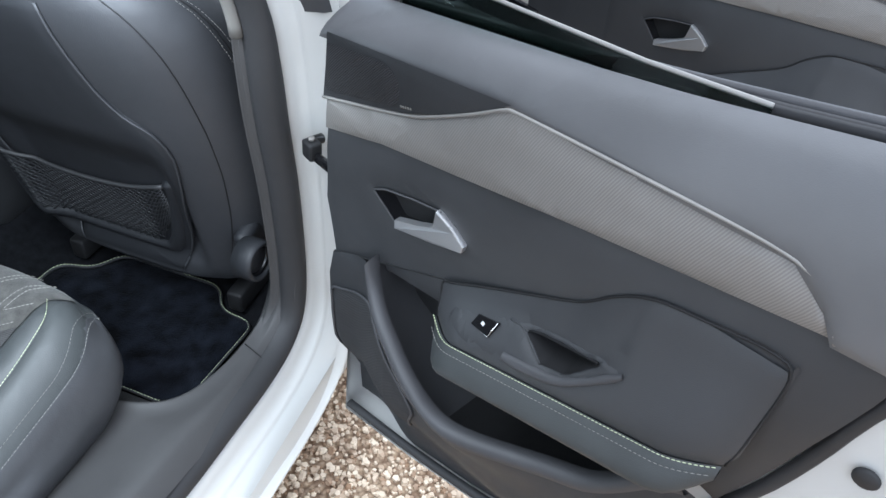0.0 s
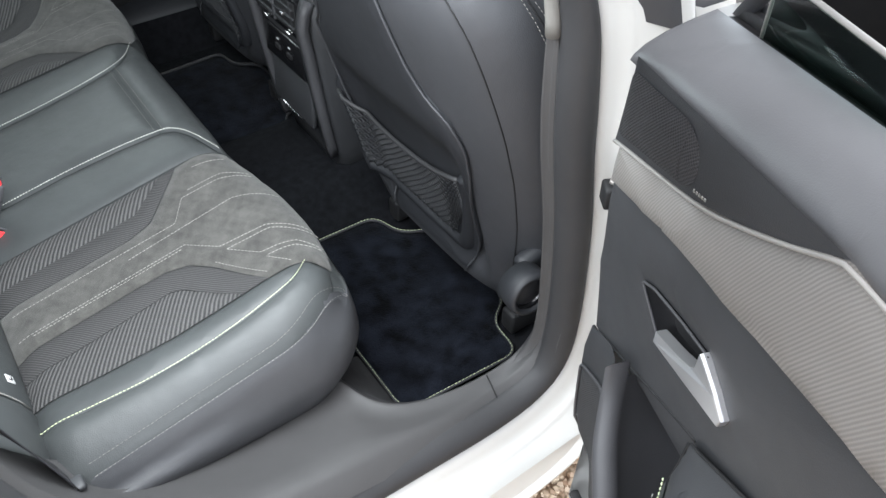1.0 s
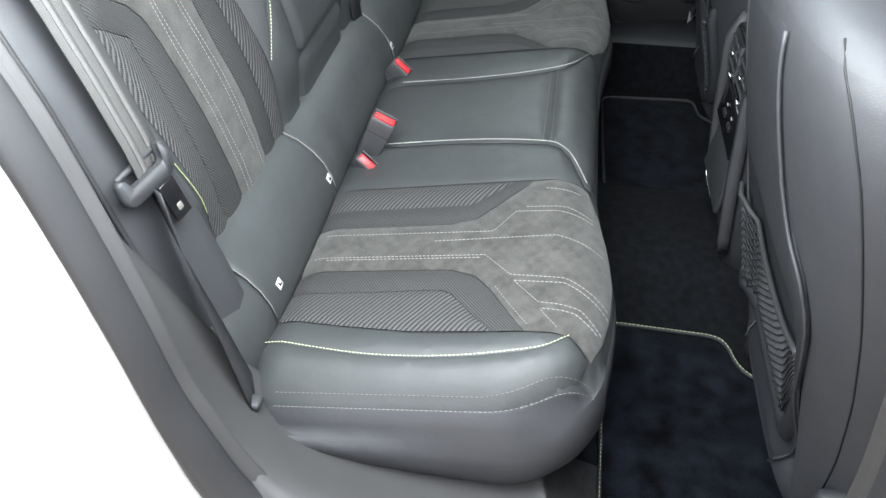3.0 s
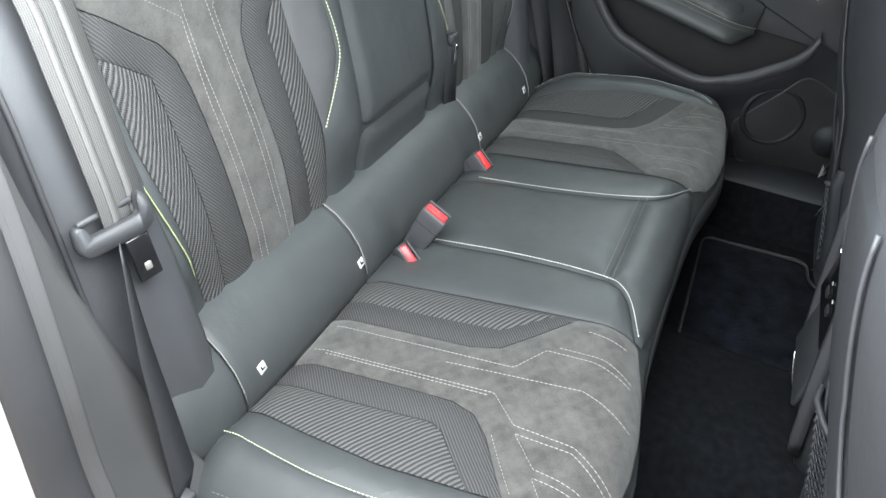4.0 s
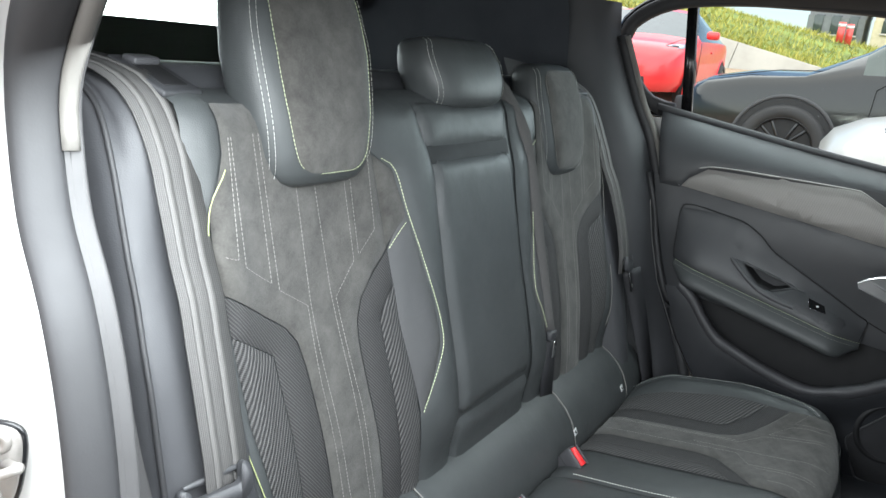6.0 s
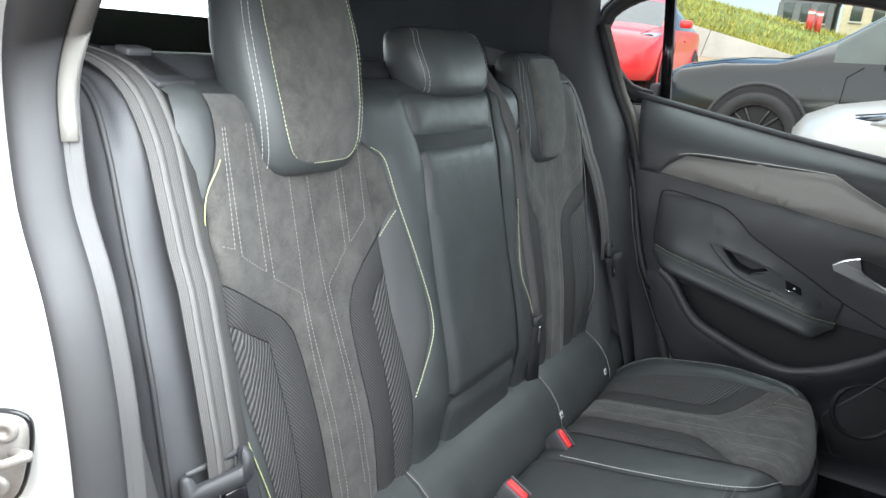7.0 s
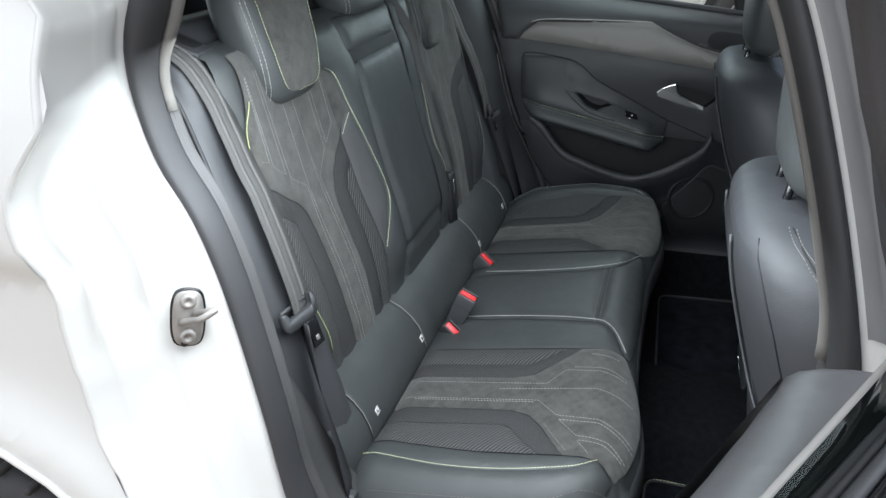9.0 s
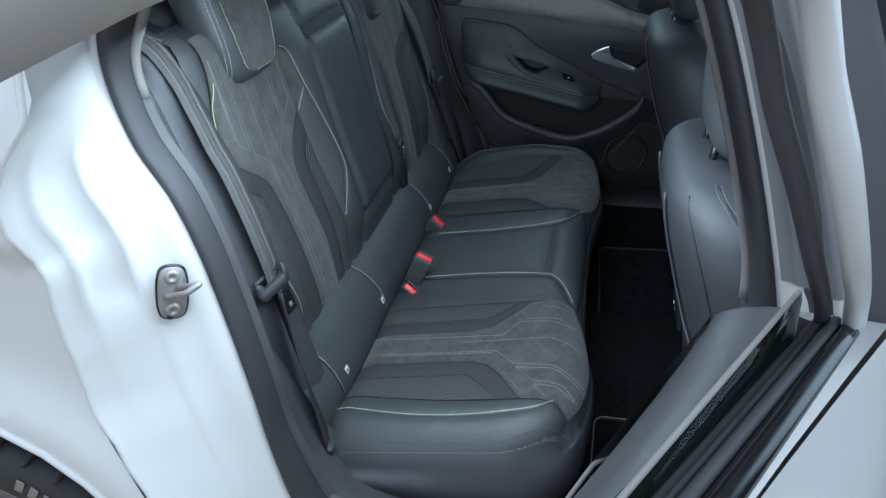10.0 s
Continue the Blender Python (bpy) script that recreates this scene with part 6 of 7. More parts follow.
    sur = P_("pull_surround", SUR, cupf, PLASTIC, "smooth black pull surround", step=0.010, puff=0.002, drop=0.003, width=0.003, hole=CUP)
    # the cup's depth is helped by shade put into its near-black colour
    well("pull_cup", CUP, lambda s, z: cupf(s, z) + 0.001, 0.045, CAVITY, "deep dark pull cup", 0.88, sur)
    # the crest between switch and cup, and the pale lower lip
    cord("pull_crest", [(0.247, 0.893), (0.268, 0.897), (0.288, 0.893), (0.303, 0.888), (0.314, 0.884)], cupf, 0.0017, PLASTIC, "", 0.0, 0.006, parent=sur)
    lip_a = smooth_line([(*p, 0) for p in ((0.262, 0.866), (0.305, 0.878), (0.340, 0.888), (0.372, 0.909), (0.398, 0.932), (0.413, 0.9425))], 0.008)
    lip_b = smooth_line([(*p, 0) for p in ((0.262, 0.855), (0.305, 0.864), (0.346, 0.879), (0.382, 0.905), (0.408, 0.928), (0.4165, 0.938))], 0.008)
    n_ = min(len(lip_a), len(lip_b))
    fc = S(cupf)
    lr = []
    for k in range(n_):
        u, w = lip_a[k * (len(lip_a) - 1) // (n_ - 1)], lip_b[k * (len(lip_b) - 1) // (n_ - 1)]
        row_ = []
        for t, h in ((-0.05, -0.003), (0.08, 0.0022), (0.4, 0.0034), (0.7, 0.0034), (0.95, 0.0018), (1.05, -0.003)):
            q_ = u.lerp(w, t)
            c, n = on(fc, q_.x, q_.y)
            row_.append(c + n * h)
        lr.append(row_)
    part("pull_lip", recalc(loft(lr, closed=False, caps=False)), PLASTIC_GREY, sur, "satin grey pull lip")
    SW = [(0.196, 0.857), (0.203, 0.871), (0.238, 0.882), (0.232, 0.863)]
    front_s = [on(fc, *p)[0] + on(fc, *p)[1] * h for p, h in zip(SW, (0.002, 0.005, 0.007, 0.005))]
    back_s = [on(fc, *p)[0] - on(fc, *p)[1] * 0.004 for p in SW]
    sw = part("window_switch", recalc(loft([back_s, front_s])), GLOSS, sur, "gloss black window switch", smooth=False)
    c, n = on(fc, 0.216, 0.868)
    mm = Matrix.Translation(c + n * 0.0052) @ n.to_track_quat("Z", "Y").to_matrix().to_4x4()
    part("switch_mark", rbox((0.005, 0.0042, 0.0008), m=mm, bevel=0.0002), TAG, sw)
    part("switch_edge", tube([front_s[0], front_s[3], front_s[2]], 0.0007, 5), CHROME, sw)
    # inner handle in its hollow
    hd = lambda s, z: flat_(s, z) + 0.0025
    handle = well("handle_bezel", HOLE, hd, 0.030, GLOSS, "gloss black handle recess", 0.84)
    cord("bezel_rim", HOLE, hd, 0.0014, PLASTIC_GREY, "", 0.0005, 0.01, parent=handle, closed=True)
    lev_t = [(0.012, 0.8985), (0.057, 0.916), (0.084, 0.929), (0.091, 0.937), (0.100, 0.966), (0.113, 0.962), (0.134, 0.953), (0.151, 0.939), (0.147, 0.927), (0.092, 0.907), (0.014, 0.887)]
    cx_, cz_ = 0.095, 0.926
    lever = []
    for k, h in ((0.99, -0.006), (1.0, -0.002), (1.0, 0.005), (0.99, 0.0075), (0.96, 0.0080)):
        lever.append([V(cx_ + (a - cx_) * k, flat_(a, b) + h - (0.003 if h > 0.0 and n_ < 4 else 0.0) + 0.002 * hermite((a - 0.09) / 0.05), cz_ + (b - cz_) * (k if k > 0.99 else 2 * k - 1)) for n_, (a, b) in enumerate(lev_t)])
    part("lever", recalc(loft(lever)), SATIN, handle, "satin chrome handle lever", smooth=False)
    # pocket and its lip
    deep = lambda s, z: -0.045
    pocket = [(-0.03, 0.80), (0.0, 0.70), (0.10, 0.62), (0.15, 0.60), (0.25, 0.60), (0.38, 0.66), (0.45, 0.72), (0.53, 0.815), (0.53, 0.86), (0.40, 0.85), (0.20, 0.83), (0.13, 0.84), (0.06, 0.83)]
    # pocket back is panel plastic; its shade is painted in as near-black
    P_("pocket_back", pocket, deep, CAVITY, "door pocket back with its shade painted near-black", step=0.04)
    lip_line = [(-0.016, 0.822), (-0.006, 0.790), (0.018, 0.764), (0.062, 0.738), (0.10, 0.717), (0.152, 0.700), (0.205, 0.689), (0.29, 0.700), (0.36, 0.718), (0.41, 0.737), (0.447, 0.772), (0.485, 0.822), (0.52, 0.850)]
    low_dep = lambda s, z: 0.034 * hermite((s + 0.09) / 0.14) + 0.044 * math.exp(-((s - 0.18) / 0.14) ** 2) * hermite((z - along(lip_line, s) + 0.11) / 0.10) - 0.05 * hermite((0.58 - z) / 0.14)
    rings, walls = [], []
    for p in smooth_line([(*p, 0) for p in lip_line], 0.02):
        s, z = p.x, p.y
        a = 0.020
        up = Vector((0.35, 0, 0.94)) if s < 0.15 else Vector((-0.42, 0, 0.91))
        o = low_dep(s, z)
        rings.append([V(s, o - 0.016, z) + up * 0.002, V(s, o - 0.010, z) + up * 0.008, V(s, o + 0.004, z) + up * 0.007, V(s, o + 0.010, z), V(s, o + 0.008, z) - up * 0.012, V(s, o - 0.002, z) - up * 0.020])
        walls.append([V(s, -0.05, z - 0.04) + up * 0.001, V(s, o - 0.014, z - 0.02) + up * 0.001, V(s, o - 0.014, z) + up * 0.001])
    bm = loft(rings, closed=False, caps=False)
    part("pocket_lip", bm, PLASTIC_GREY, door, "grey rounded pocket lip")
    # one tray: front stretch coloured as lit, the rest as shaded
    cut = len(walls) * 2 // 5
    part("pocket_wall", loft(walls[:cut + 1], closed=False, caps=False), PLASTIC_GREY, door)
    part("pocket_floor", loft(walls[cut:], closed=False, caps=False), CAVITY, door, "pocket floor with its shade painted near-black")
    lower = [(-0.138, 0.752), (-0.020, 0.808)] + [(s, z - 0.012) for s, z in lip_line] + [(0.556, 0.835), (0.52, 0.745), (0.47, 0.655), (0.41, 0.565), (0.34, 0.490), (0.26, 0.445), (0.19, 0.425), (0.06, 0.40), (-0.140, 0.37), (-0.155, 0.61), (-0.152, 0.70)]
    # same panel on both doors; the far one has its shade in the colour
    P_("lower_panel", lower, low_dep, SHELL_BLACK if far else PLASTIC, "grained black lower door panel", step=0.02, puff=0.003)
    gr = rounded([(-0.142, 0.678), (-0.030, 0.728), (-0.010, 0.722), (0.100, 0.590), (0.062, 0.487), (-0.138, 0.452)], 0.012)
    grille = P_("speaker_grille", gr, lambda s, z: low_dep(s, z) + 0.004, SPEAKER, "black perforated speaker grille", puff=0.005)
    cord("grille_edge", gr, lambda s, z: low_dep(s, z) + 0.004, 0.0022, PLASTIC_GREY, "", 0.002, 0.02, parent=grille, closed=True)
    if front:
        ext = [(-0.40, 0.46), (-0.13, 0.46), (-0.13, 1.13), (-0.40, 1.10)]
        P_("front_panel", ext, flat_, SOFT, "grained black front panel", step=0.1)
    if far:
        cc, nn = on(S(low_dep), 0.02, 0.625)
        part("speaker_ring", turned([(0.060, 0.005), (0.064, 0.009), (0.068, 0.009), (0.072, 0.005)], Matrix.Translation(cc) @ nn.to_track_quat("Z", "Y").to_matrix().to_4x4(), 36), CAVITY, grille)
    # shell: white edge and outer skin
    outline = [(-0.13, 0.36), (0.06, 0.385), (0.20, 0.415), (0.30, 0.45), (0.37, 0.50), (0.44, 0.58), (0.52, 0.70), (0.585, 0.83), (0.615, 0.93), (0.635, 1.02), (0.665, 1.10), (0.690, 1.17), (0.695, 1.235)] + [(s, z_belt(s) - 0.012) for s in (0.60, 0.45, 0.30, 0.15, 0.0, -0.13)]
    if not far:
        outline = outline[:3] + [(0.31, 0.445), (0.40, 0.485), (0.50, 0.56), (0.60, 0.68), (0.665, 0.81), (0.695, 0.92), (0.712, 1.01), (0.722, 1.10), (0.722, 1.17), (0.715, 1.235)] + outline[13:]
    out_dep = lambda s, z: -0.155 - 0.025 * math.exp(-((z - 0.85) / 0.25) ** 2) + (0.085 if far else 0.050) * hermite((z - 0.98) / 0.22) + lean(s) * hermite((z - 0.9) / 0.25)
    inner_r = [V(s, 0.0 if z < 1.1 else -0.055, z) for s, z in outline]
    hem = [V(0.28 + (s - 0.28) * 1.035, -0.02 if z < 1.1 else -0.06, 0.9 + (z - 0.9) * 1.02 if z < 1.1 else z) for s, z in outline]
    hem2 = [V(0.28 + (s - 0.28) * 1.055, -0.055 if z < 1.1 else -0.08, 0.9 + (z - 0.9) * 1.03 if z < 1.1 else z) for s, z in outline]
    rim_r = [V(0.28 + (s - 0.28) * 1.09, out_dep(s, z), 0.9 + (z - 0.9) * 1.05 if z < 1.1 else z) for s, z in outline]
    part("door_edge", loft([inner_r, hem, hem2, rim_r], closed=True, caps=False), PAINT, door, "white painted door edge")
    sk = [(0.28 + (s - 0.28) * 1.09, 0.9 + (z - 0.9) * 1.05 if z < 1.1 else z - 0.004) for s, z in outline]
    part("outer_skin", panel(sk, S(out_dep, True), 0.04, 0.0, 0.0, flip=not fl), PAINT, door, "white outer door skin")
    backing = [(-0.10, 0.80), (0.54, 0.83), (0.575, 0.90), (0.60, 1.05), (0.60, 1.145), (-0.10, 1.125)]
    part("panel_backing", panel(backing, S(lambda s, z: -0.014), 0.3, 0.0, 0.0, flip=fl), CAVITY, door)
    strip_ = [(0.398, 0.487), (0.498, 0.562), (0.598, 0.682), (0.663, 0.812), (0.693, 0.922), (0.710, 1.01), (0.718, 1.09), (0.605, 1.09), (0.585, 1.0), (0.565, 0.9), (0.53, 0.80), (0.46, 0.68), (0.40, 0.59), (0.32, 0.505)]
    if not far:
        part("inner_sheet", panel(strip_, S(lambda s, z: -0.010), 0.1, 0.0, 0.0, flip=fl), PAINT, door, "white inner door sheet")
    part("rubber_plug", disc(0.012, 0.006, Matrix.Translation(V(0.657, -0.008, 0.955)) @ Vector((0, q, 0)).to_track_quat("Z", "Y").to_matrix().to_4x4(), 18), RUBBER, door)
    weather = smooth_line([V(s * 1.012 - 0.002, -0.006, z) for s, z in [(-0.12, 0.375), (0.08, 0.40), (0.27, 0.445), (0.36, 0.503), (0.43, 0.588), (0.51, 0.708), (0.573, 0.838), (0.603, 0.935), (0.622, 1.02), (0.650, 1.10)]], 0.03)
    part("edge_seal", tube(weather, 0.008, 8), RUBBER, door, "black door edge seal")
    # belt line: inner lip, slot, outer lip
    ss = [-0.125 + 0.0275 * k for k in range(30)]
    sunk = 0.0 if far else 0.003
    part("belt_lip", loft([[B(s, -0.044 + (d + 0.056) * 0.79, z_belt(s) + h) for d, h in (((-0.056, -0.006), (-0.056, 0.006), (-0.061, 0.010), (-0.067, 0.008), (-0.069, -0.004)) if far else ((-0.0605, -0.020), (-0.0605, -0.007), (-0.0615, -0.0055), (-0.0630, -0.006), (-0.0635, -0.020)))] for s in ss]), PLASTIC_GREY if far else RUBBER, door, "slim inner window lip")
    part("window_slot", loft([[B(s, -0.044 + (d + 0.056) * 0.79, z_belt(s) + h - sunk) for d, h in ((-0.068, -0.02), (-0.070, -0.004), (-0.088, -0.006), (-0.090, -0.02))] for s in ss]), CAVITY, door)
    def belt_part(nm, prof, mt, lab="", lo=0):
        return part(nm, loft([[B(s, -0.044 + (d + 0.056) * 0.79, z_belt(s) + h - sunk) for d, h in prof] for s in ss[lo:]]), mt, door, lab)
    belt_part("belt_seal", ((-0.086, -0.012), (-0.087, 0.001), (-0.090, 0.003), (-0.093, 0.000), (-0.0945, 0.002), (-0.098, 0.003), (-0.101, -0.001), (-0.101, -0.014)), RUBBER, "black outer window seal")
    belt_part("seal_ridge", ((-0.1015, -0.012), (-0.102, 0.003), (-0.105, 0.006), (-0.111, 0.006), (-0.1135, 0.003), (-0.114, -0.012)), PLASTIC_GREY, "grey ridge of the window seal")
    belt_part("belt_strip", ((-0.1145, -0.014), (-0.115, 0.001), (-0.119, 0.003), (-0.132, -0.002), (-0.137, -0.008), (-0.138, -0.020)), GLOSS, "gloss black waist strip")
    # window frame
    fr = [(-0.140, 1.110, -0.0865), (-0.104, 1.158, -0.0865), (-0.060, 1.195, -0.086), (0.012, 1.255, -0.083), (0.073, 1.325, -0.074), (0.115, 1.39, -0.059), (0.155, 1.45, -0.050), (0.22, 1.485, -0.047), (0.32, 1.506, -0.045), (0.44, 1.512, -0.047), (0.56, 1.502, -0.05), (0.66, 1.472, -0.058), (0.73, 1.41, -0.068), (0.752, 1.335, -0.08), (0.745, 1.27, -0.088), (0.70, 1.225, -0.09)] if not far else [(-0.062, 1.12, -0.08), (-0.045, 1.20, -0.078), (0.005, 1.33, -0.065), (0.05, 1.445, -0.055), (0.10, 1.49, -0.05), (0.2, 1.512, -0.05), (0.34, 1.520, -0.05), (0.52, 1.522, -0.05), (0.68, 1.505, -0.055), (0.775, 1.45, -0.06), (0.785, 1.38, -0.066), (0.745, 1.31, -0.07), (0.70, 1.268, -0.074), (0.64, 1.255, -0.076)]
    fpath = smooth_line([V(s, d, z) for s, z, d in fr], 0.03)
    rings, rings2 = [], []
    for i, p in enumerate(fpath):
        t = (fpath[min(len(fpath) - 1, i + 1)] - fpath[max(0, i - 1)]).normalized()
        w = Vector((0, q, 0))
        w = (w - t * w.dot(t)).normalized()
        o = t.cross(w) * (-1 if q < 0 else 1)
        g = 1.0 if far else 0.42
        rings.append([p + o * a * g + w * b * g for a, b in ((-0.016, 0.0), (-0.012, 0.012), (0.0, 0.016), (0.016, 0.014), (0.022, 0.0), (0.020, -0.012), (0.004, -0.016), (-0.010, -0.012))])
        rings2.append([p + o * a * (1.0 if far else 0.8) + w * b * (1.0 if far else 0.8) for a, b in (((0.016, -0.010), (0.026, -0.004), (0.034, -0.010), (0.034, -0.026), (0.016, -0.030), (0.002, -0.022)) if far else ((0.002, -0.022), (0.024, -0.016), (0.044, -0.020), (0.046, -0.034), (0.020, -0.042), (0.000, -0.034)))])
    part("window_frame", loft(rings), RUBBER if far else PLASTIC_GREY, door, "dark window frame")
    part("frame_cover", loft(rings2), GLOSS if far else PAINT, door)
    part("window_divider", loft([[V(0.605 + a + 0.02 * k, -0.076 + b, z) for a, b in ((-0.012, 0.006), (0.012, 0.006), (0.012, -0.012), (-0.012, -0.012))] for k, z in ((0, z_belt(0.605) - 0.02), (1.6, 1.50 if not far else 1.52))]), GLOSS, door, "black window divider")
    if far:
        pane = [(-0.02, 1.17), (0.59, 1.245), (0.62, 1.51), (0.1, 1.49), (0.04, 1.42)]
        g = part("pane", panel(pane, S(lambda s, z: -0.082), 0.2, 0.0, 0.0, flip=fl), GLASS, door)
        g.visible_shadow = False
    else:
        # lowered pane: only a low wedge of it stands out of the slot
        wedge = [(-0.068, 1.10), (0.43, 1.18), (0.43, 1.221), (0.30, 1.2105), (0.09, 1.199), (-0.06, 1.191), (-0.066, 1.182), (-0.070, 1.10)]
        if front:
            wedge = [(-0.05, 1.13), (0.40, 1.18), (0.40, z_belt(0.40) - 0.002), (0.0, z_belt(0.0) - 0.002)]
        a = [B(s, -0.0615, z) for s, z in wedge]
        b = [B(s, -0.0655, z) for s, z in wedge]
        g = part("lowered_pane", loft([a, b]), GLASS_TINT, door, "lowered green tinted pane")
        part("pane_edge", tube([B(s, -0.0635, z) for s, z in wedge[2:]], 0.0024, 6), TRIM_EDGE, door, "pale ground pane edge")
    return door


make_door("rear_door", "open white rear door with black panel and grey trim", pose(0.561, -1.055, 1.010, 1.8, -1.0, 246.6) @ pose(0, 0, -1.0), -1)
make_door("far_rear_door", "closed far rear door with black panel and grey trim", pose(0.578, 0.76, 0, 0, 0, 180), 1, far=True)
make_door("front_door", "open white front door with black panel beyond", pose(1.60, -1.0, -0.06, 0, 0, 240) @ pose(0.345, 0, 0), -1, front=True)
part("hinge_pillar", rbox((0.10, 0.15, 0.95), at=(1.70, -0.945, 0.78), bevel=0.02), PAINT, body, "white hinge pillar of the front door")
part("pillar_lining", rbox((0.08, 0.12, 0.90), at=(1.71, -0.81, 0.78), bevel=0.02), PLASTIC, body, "dark lining beside the hinge pillar")
front_strap = thing("door_check_strap", "black steel check strap at the front hinge pillar", "door check", at=(1.63, -0.935, 0.765), group="door checks")
part("strap_arm", rbox((0.11, 0.012, 0.016), m=Matrix.Translation((1.61, -0.985, 0.760)) @ Euler((0, 0, radians(58))).to_matrix().to_4x4(), bevel=0.003), GLOSS, front_strap)
part("strap_block", rbox((0.030, 0.028, 0.030), at=(1.638, -0.935, 0.765), bevel=0.006), CAVITY, front_strap, "black roller block")
# check strap of the open rear door
strap = thing("door_check_strap", "black steel check strap beside the rear door seal", "door check", at=(0.70, -0.88, 0.86), group="door checks")
part("strap_arm", rbox((0.10, 0.010, 0.018), m=Matrix.Translation((0.668, -0.925, 0.866)) @ Euler((0, radians(5), radians(58))).to_matrix().to_4x4(), bevel=0.004), GLOSS, strap)
turn = Matrix.Translation((0.690, -0.887, 0.872)) @ Euler((0, 0, radians(58))).to_matrix().to_4x4()
block = part("strap_block", rbox((0.026, 0.022, 0.030), m=turn, bevel=0.004), CAVITY, strap, "black roller block")
part("roller", disc(0.008, 0.026, turn @ Euler((radians(90), 0, 0)).to_matrix().to_4x4() @ Matrix.Translation((0.010, 0.006, 0)), 14, 0.002), GLOSS, block)
part("rivet", disc(0.005, 0.005, turn @ Matrix.Translation((0, 0, 0.016)), 12, 0.001), STEEL, block)


# ---- wheels and parked cars ----
def wheel_at(parent, c, R, axis, rim_mat=ALLOY, width=0.21, n=5):
    """A tyre with rim and spokes; axis points to the outside."""
    m = Matrix.Translation(c) @ Vector(axis).to_track_quat("Z", "Y").to_matrix().to_4x4()
    w = width / 2
    ty = part("tyre", turned([(R * 0.70, w * 0.80), (R * 0.74, w * 0.96), (R * 0.84, w * 1.02), (R * 0.93, w * 0.98), (R * 0.975, w * 0.84), (R * 0.99, w * 0.70), (R * 0.985, w * 0.66), (R, w * 0.62), (R, -w * 0.62), (R * 0.975, -w * 0.84), (R * 0.84, -w), (R * 0.70, -w * 0.8)], m, 64), TYRE, parent, "black tyre")
    ri = part("rim", turned([(R * 0.715, w * 0.82), (R * 0.70, w * 0.90), (R * 0.68, w * 0.80), (R * 0.63, w * 0.3), (R * 0.60, -w * 0.7)], m, 48), rim_mat, parent, "alloy rim")
    bm = bmesh.new()
    for k in range(n * 2):
        a = math.pi * k / n + (0.12 if k % 2 else -0.12)
        rot = m @ Euler((0, 0, a)).to_matrix().to_4x4()
        rbox((R * 0.60, R * 0.075, 0.03), m=rot @ Matrix.Translation((R * 0.37, 0, w * 0.55)), bevel=0.008, bm=bm)
    disc(R * 0.16, 0.04, m @ Matrix.Translation((0, 0, w * 0.50)), 20, 0.006, bm)
    part("spokes", bm, rim_mat, ri)
    part("brake_disc", disc(R * 0.50, 0.02, m @ Matrix.Translation((0, 0, -w * 0.1)), 32), STEEL, ri)
    return ty


ty = wheel_at(body, (WX, -0.815, WZ), 0.35, (0, -1, 0.0))
# lettering on the sidewall: brand as plain bars, size in figures
for k, ang in enumerate((62, 57.5, 53)):
    a = radians(ang)
    part("lettering_bar", rbox((0.014, 0.002, 0.026), m=Matrix.Translation((WX + 0.300 * math.cos(a), -0.9225, WZ + 0.300 * math.sin(a))) @ Euler((0, radians(90 - ang), 0)).to_matrix().to_4x4(), bevel=0.0006), STEEL, ty, "pale raised sidewall bar")
tc = bpy.data.curves.new("size_figures", "FONT")
tc.body, tc.size, tc.extrude = "225/40", 0.020, 0.0006
a = radians(46)
tob = new("size_figures", tc)
tob.matrix_basis = Matrix.Translation((WX + 0.296 * math.cos(a), -0.9235, WZ + 0.296 * math.sin(a))) @ Euler((radians(90), radians(44), 0)).to_matrix().to_4x4()
tme = bpy.data.meshes.new_from_object(tob)
bpy.data.objects.remove(tob)
tme.transform(Matrix.Translation((WX + 0.288 * math.cos(a), -0.9235, WZ + 0.288 * math.sin(a))) @ Euler((radians(90), radians(44), 0)).to_matrix().to_4x4())
fig = new("size_figures", tme)
fig.parent = ty
tme.materials.append(STEEL)
blocks = bmesh.new()
for k in range(40):
    a = 2 * math.pi * k / 40
    rbox((0.012, 0.10, 0.014), m=Matrix.Translation((WX + 0.347 * math.cos(a), -0.87, WZ + 0.347 * math.sin(a))) @ Euler((0, -a + math.pi / 2, 0)).to_matrix().to_4x4(), bevel=0.003, seg=1, bm=blocks)
part("tread_blocks", blocks, TYRE, ty)


def ground_z(x, y):
    return 0.05 + 0.115 * min(max(0.0, y - 1.4), 4.0) + 0.08 * max(0.0, min(y, 20.0) - 6.6)


def car_paint(name, rgb, rough=0.3, coat=0.35):
    return surface(name, rgb, rough, mottle=0.03, mottle_scale=2, coat=coat, rough_var=0.04)


DARKGLASS = surface("dark_car_glass", (0.05, 0.065, 0.06), 0.06, mottle=0.1)
LAMP = surface("headlamp", (0.40, 0.42, 0.44), 0.12, 0.3, mottle=0.5, mottle_scale=9)


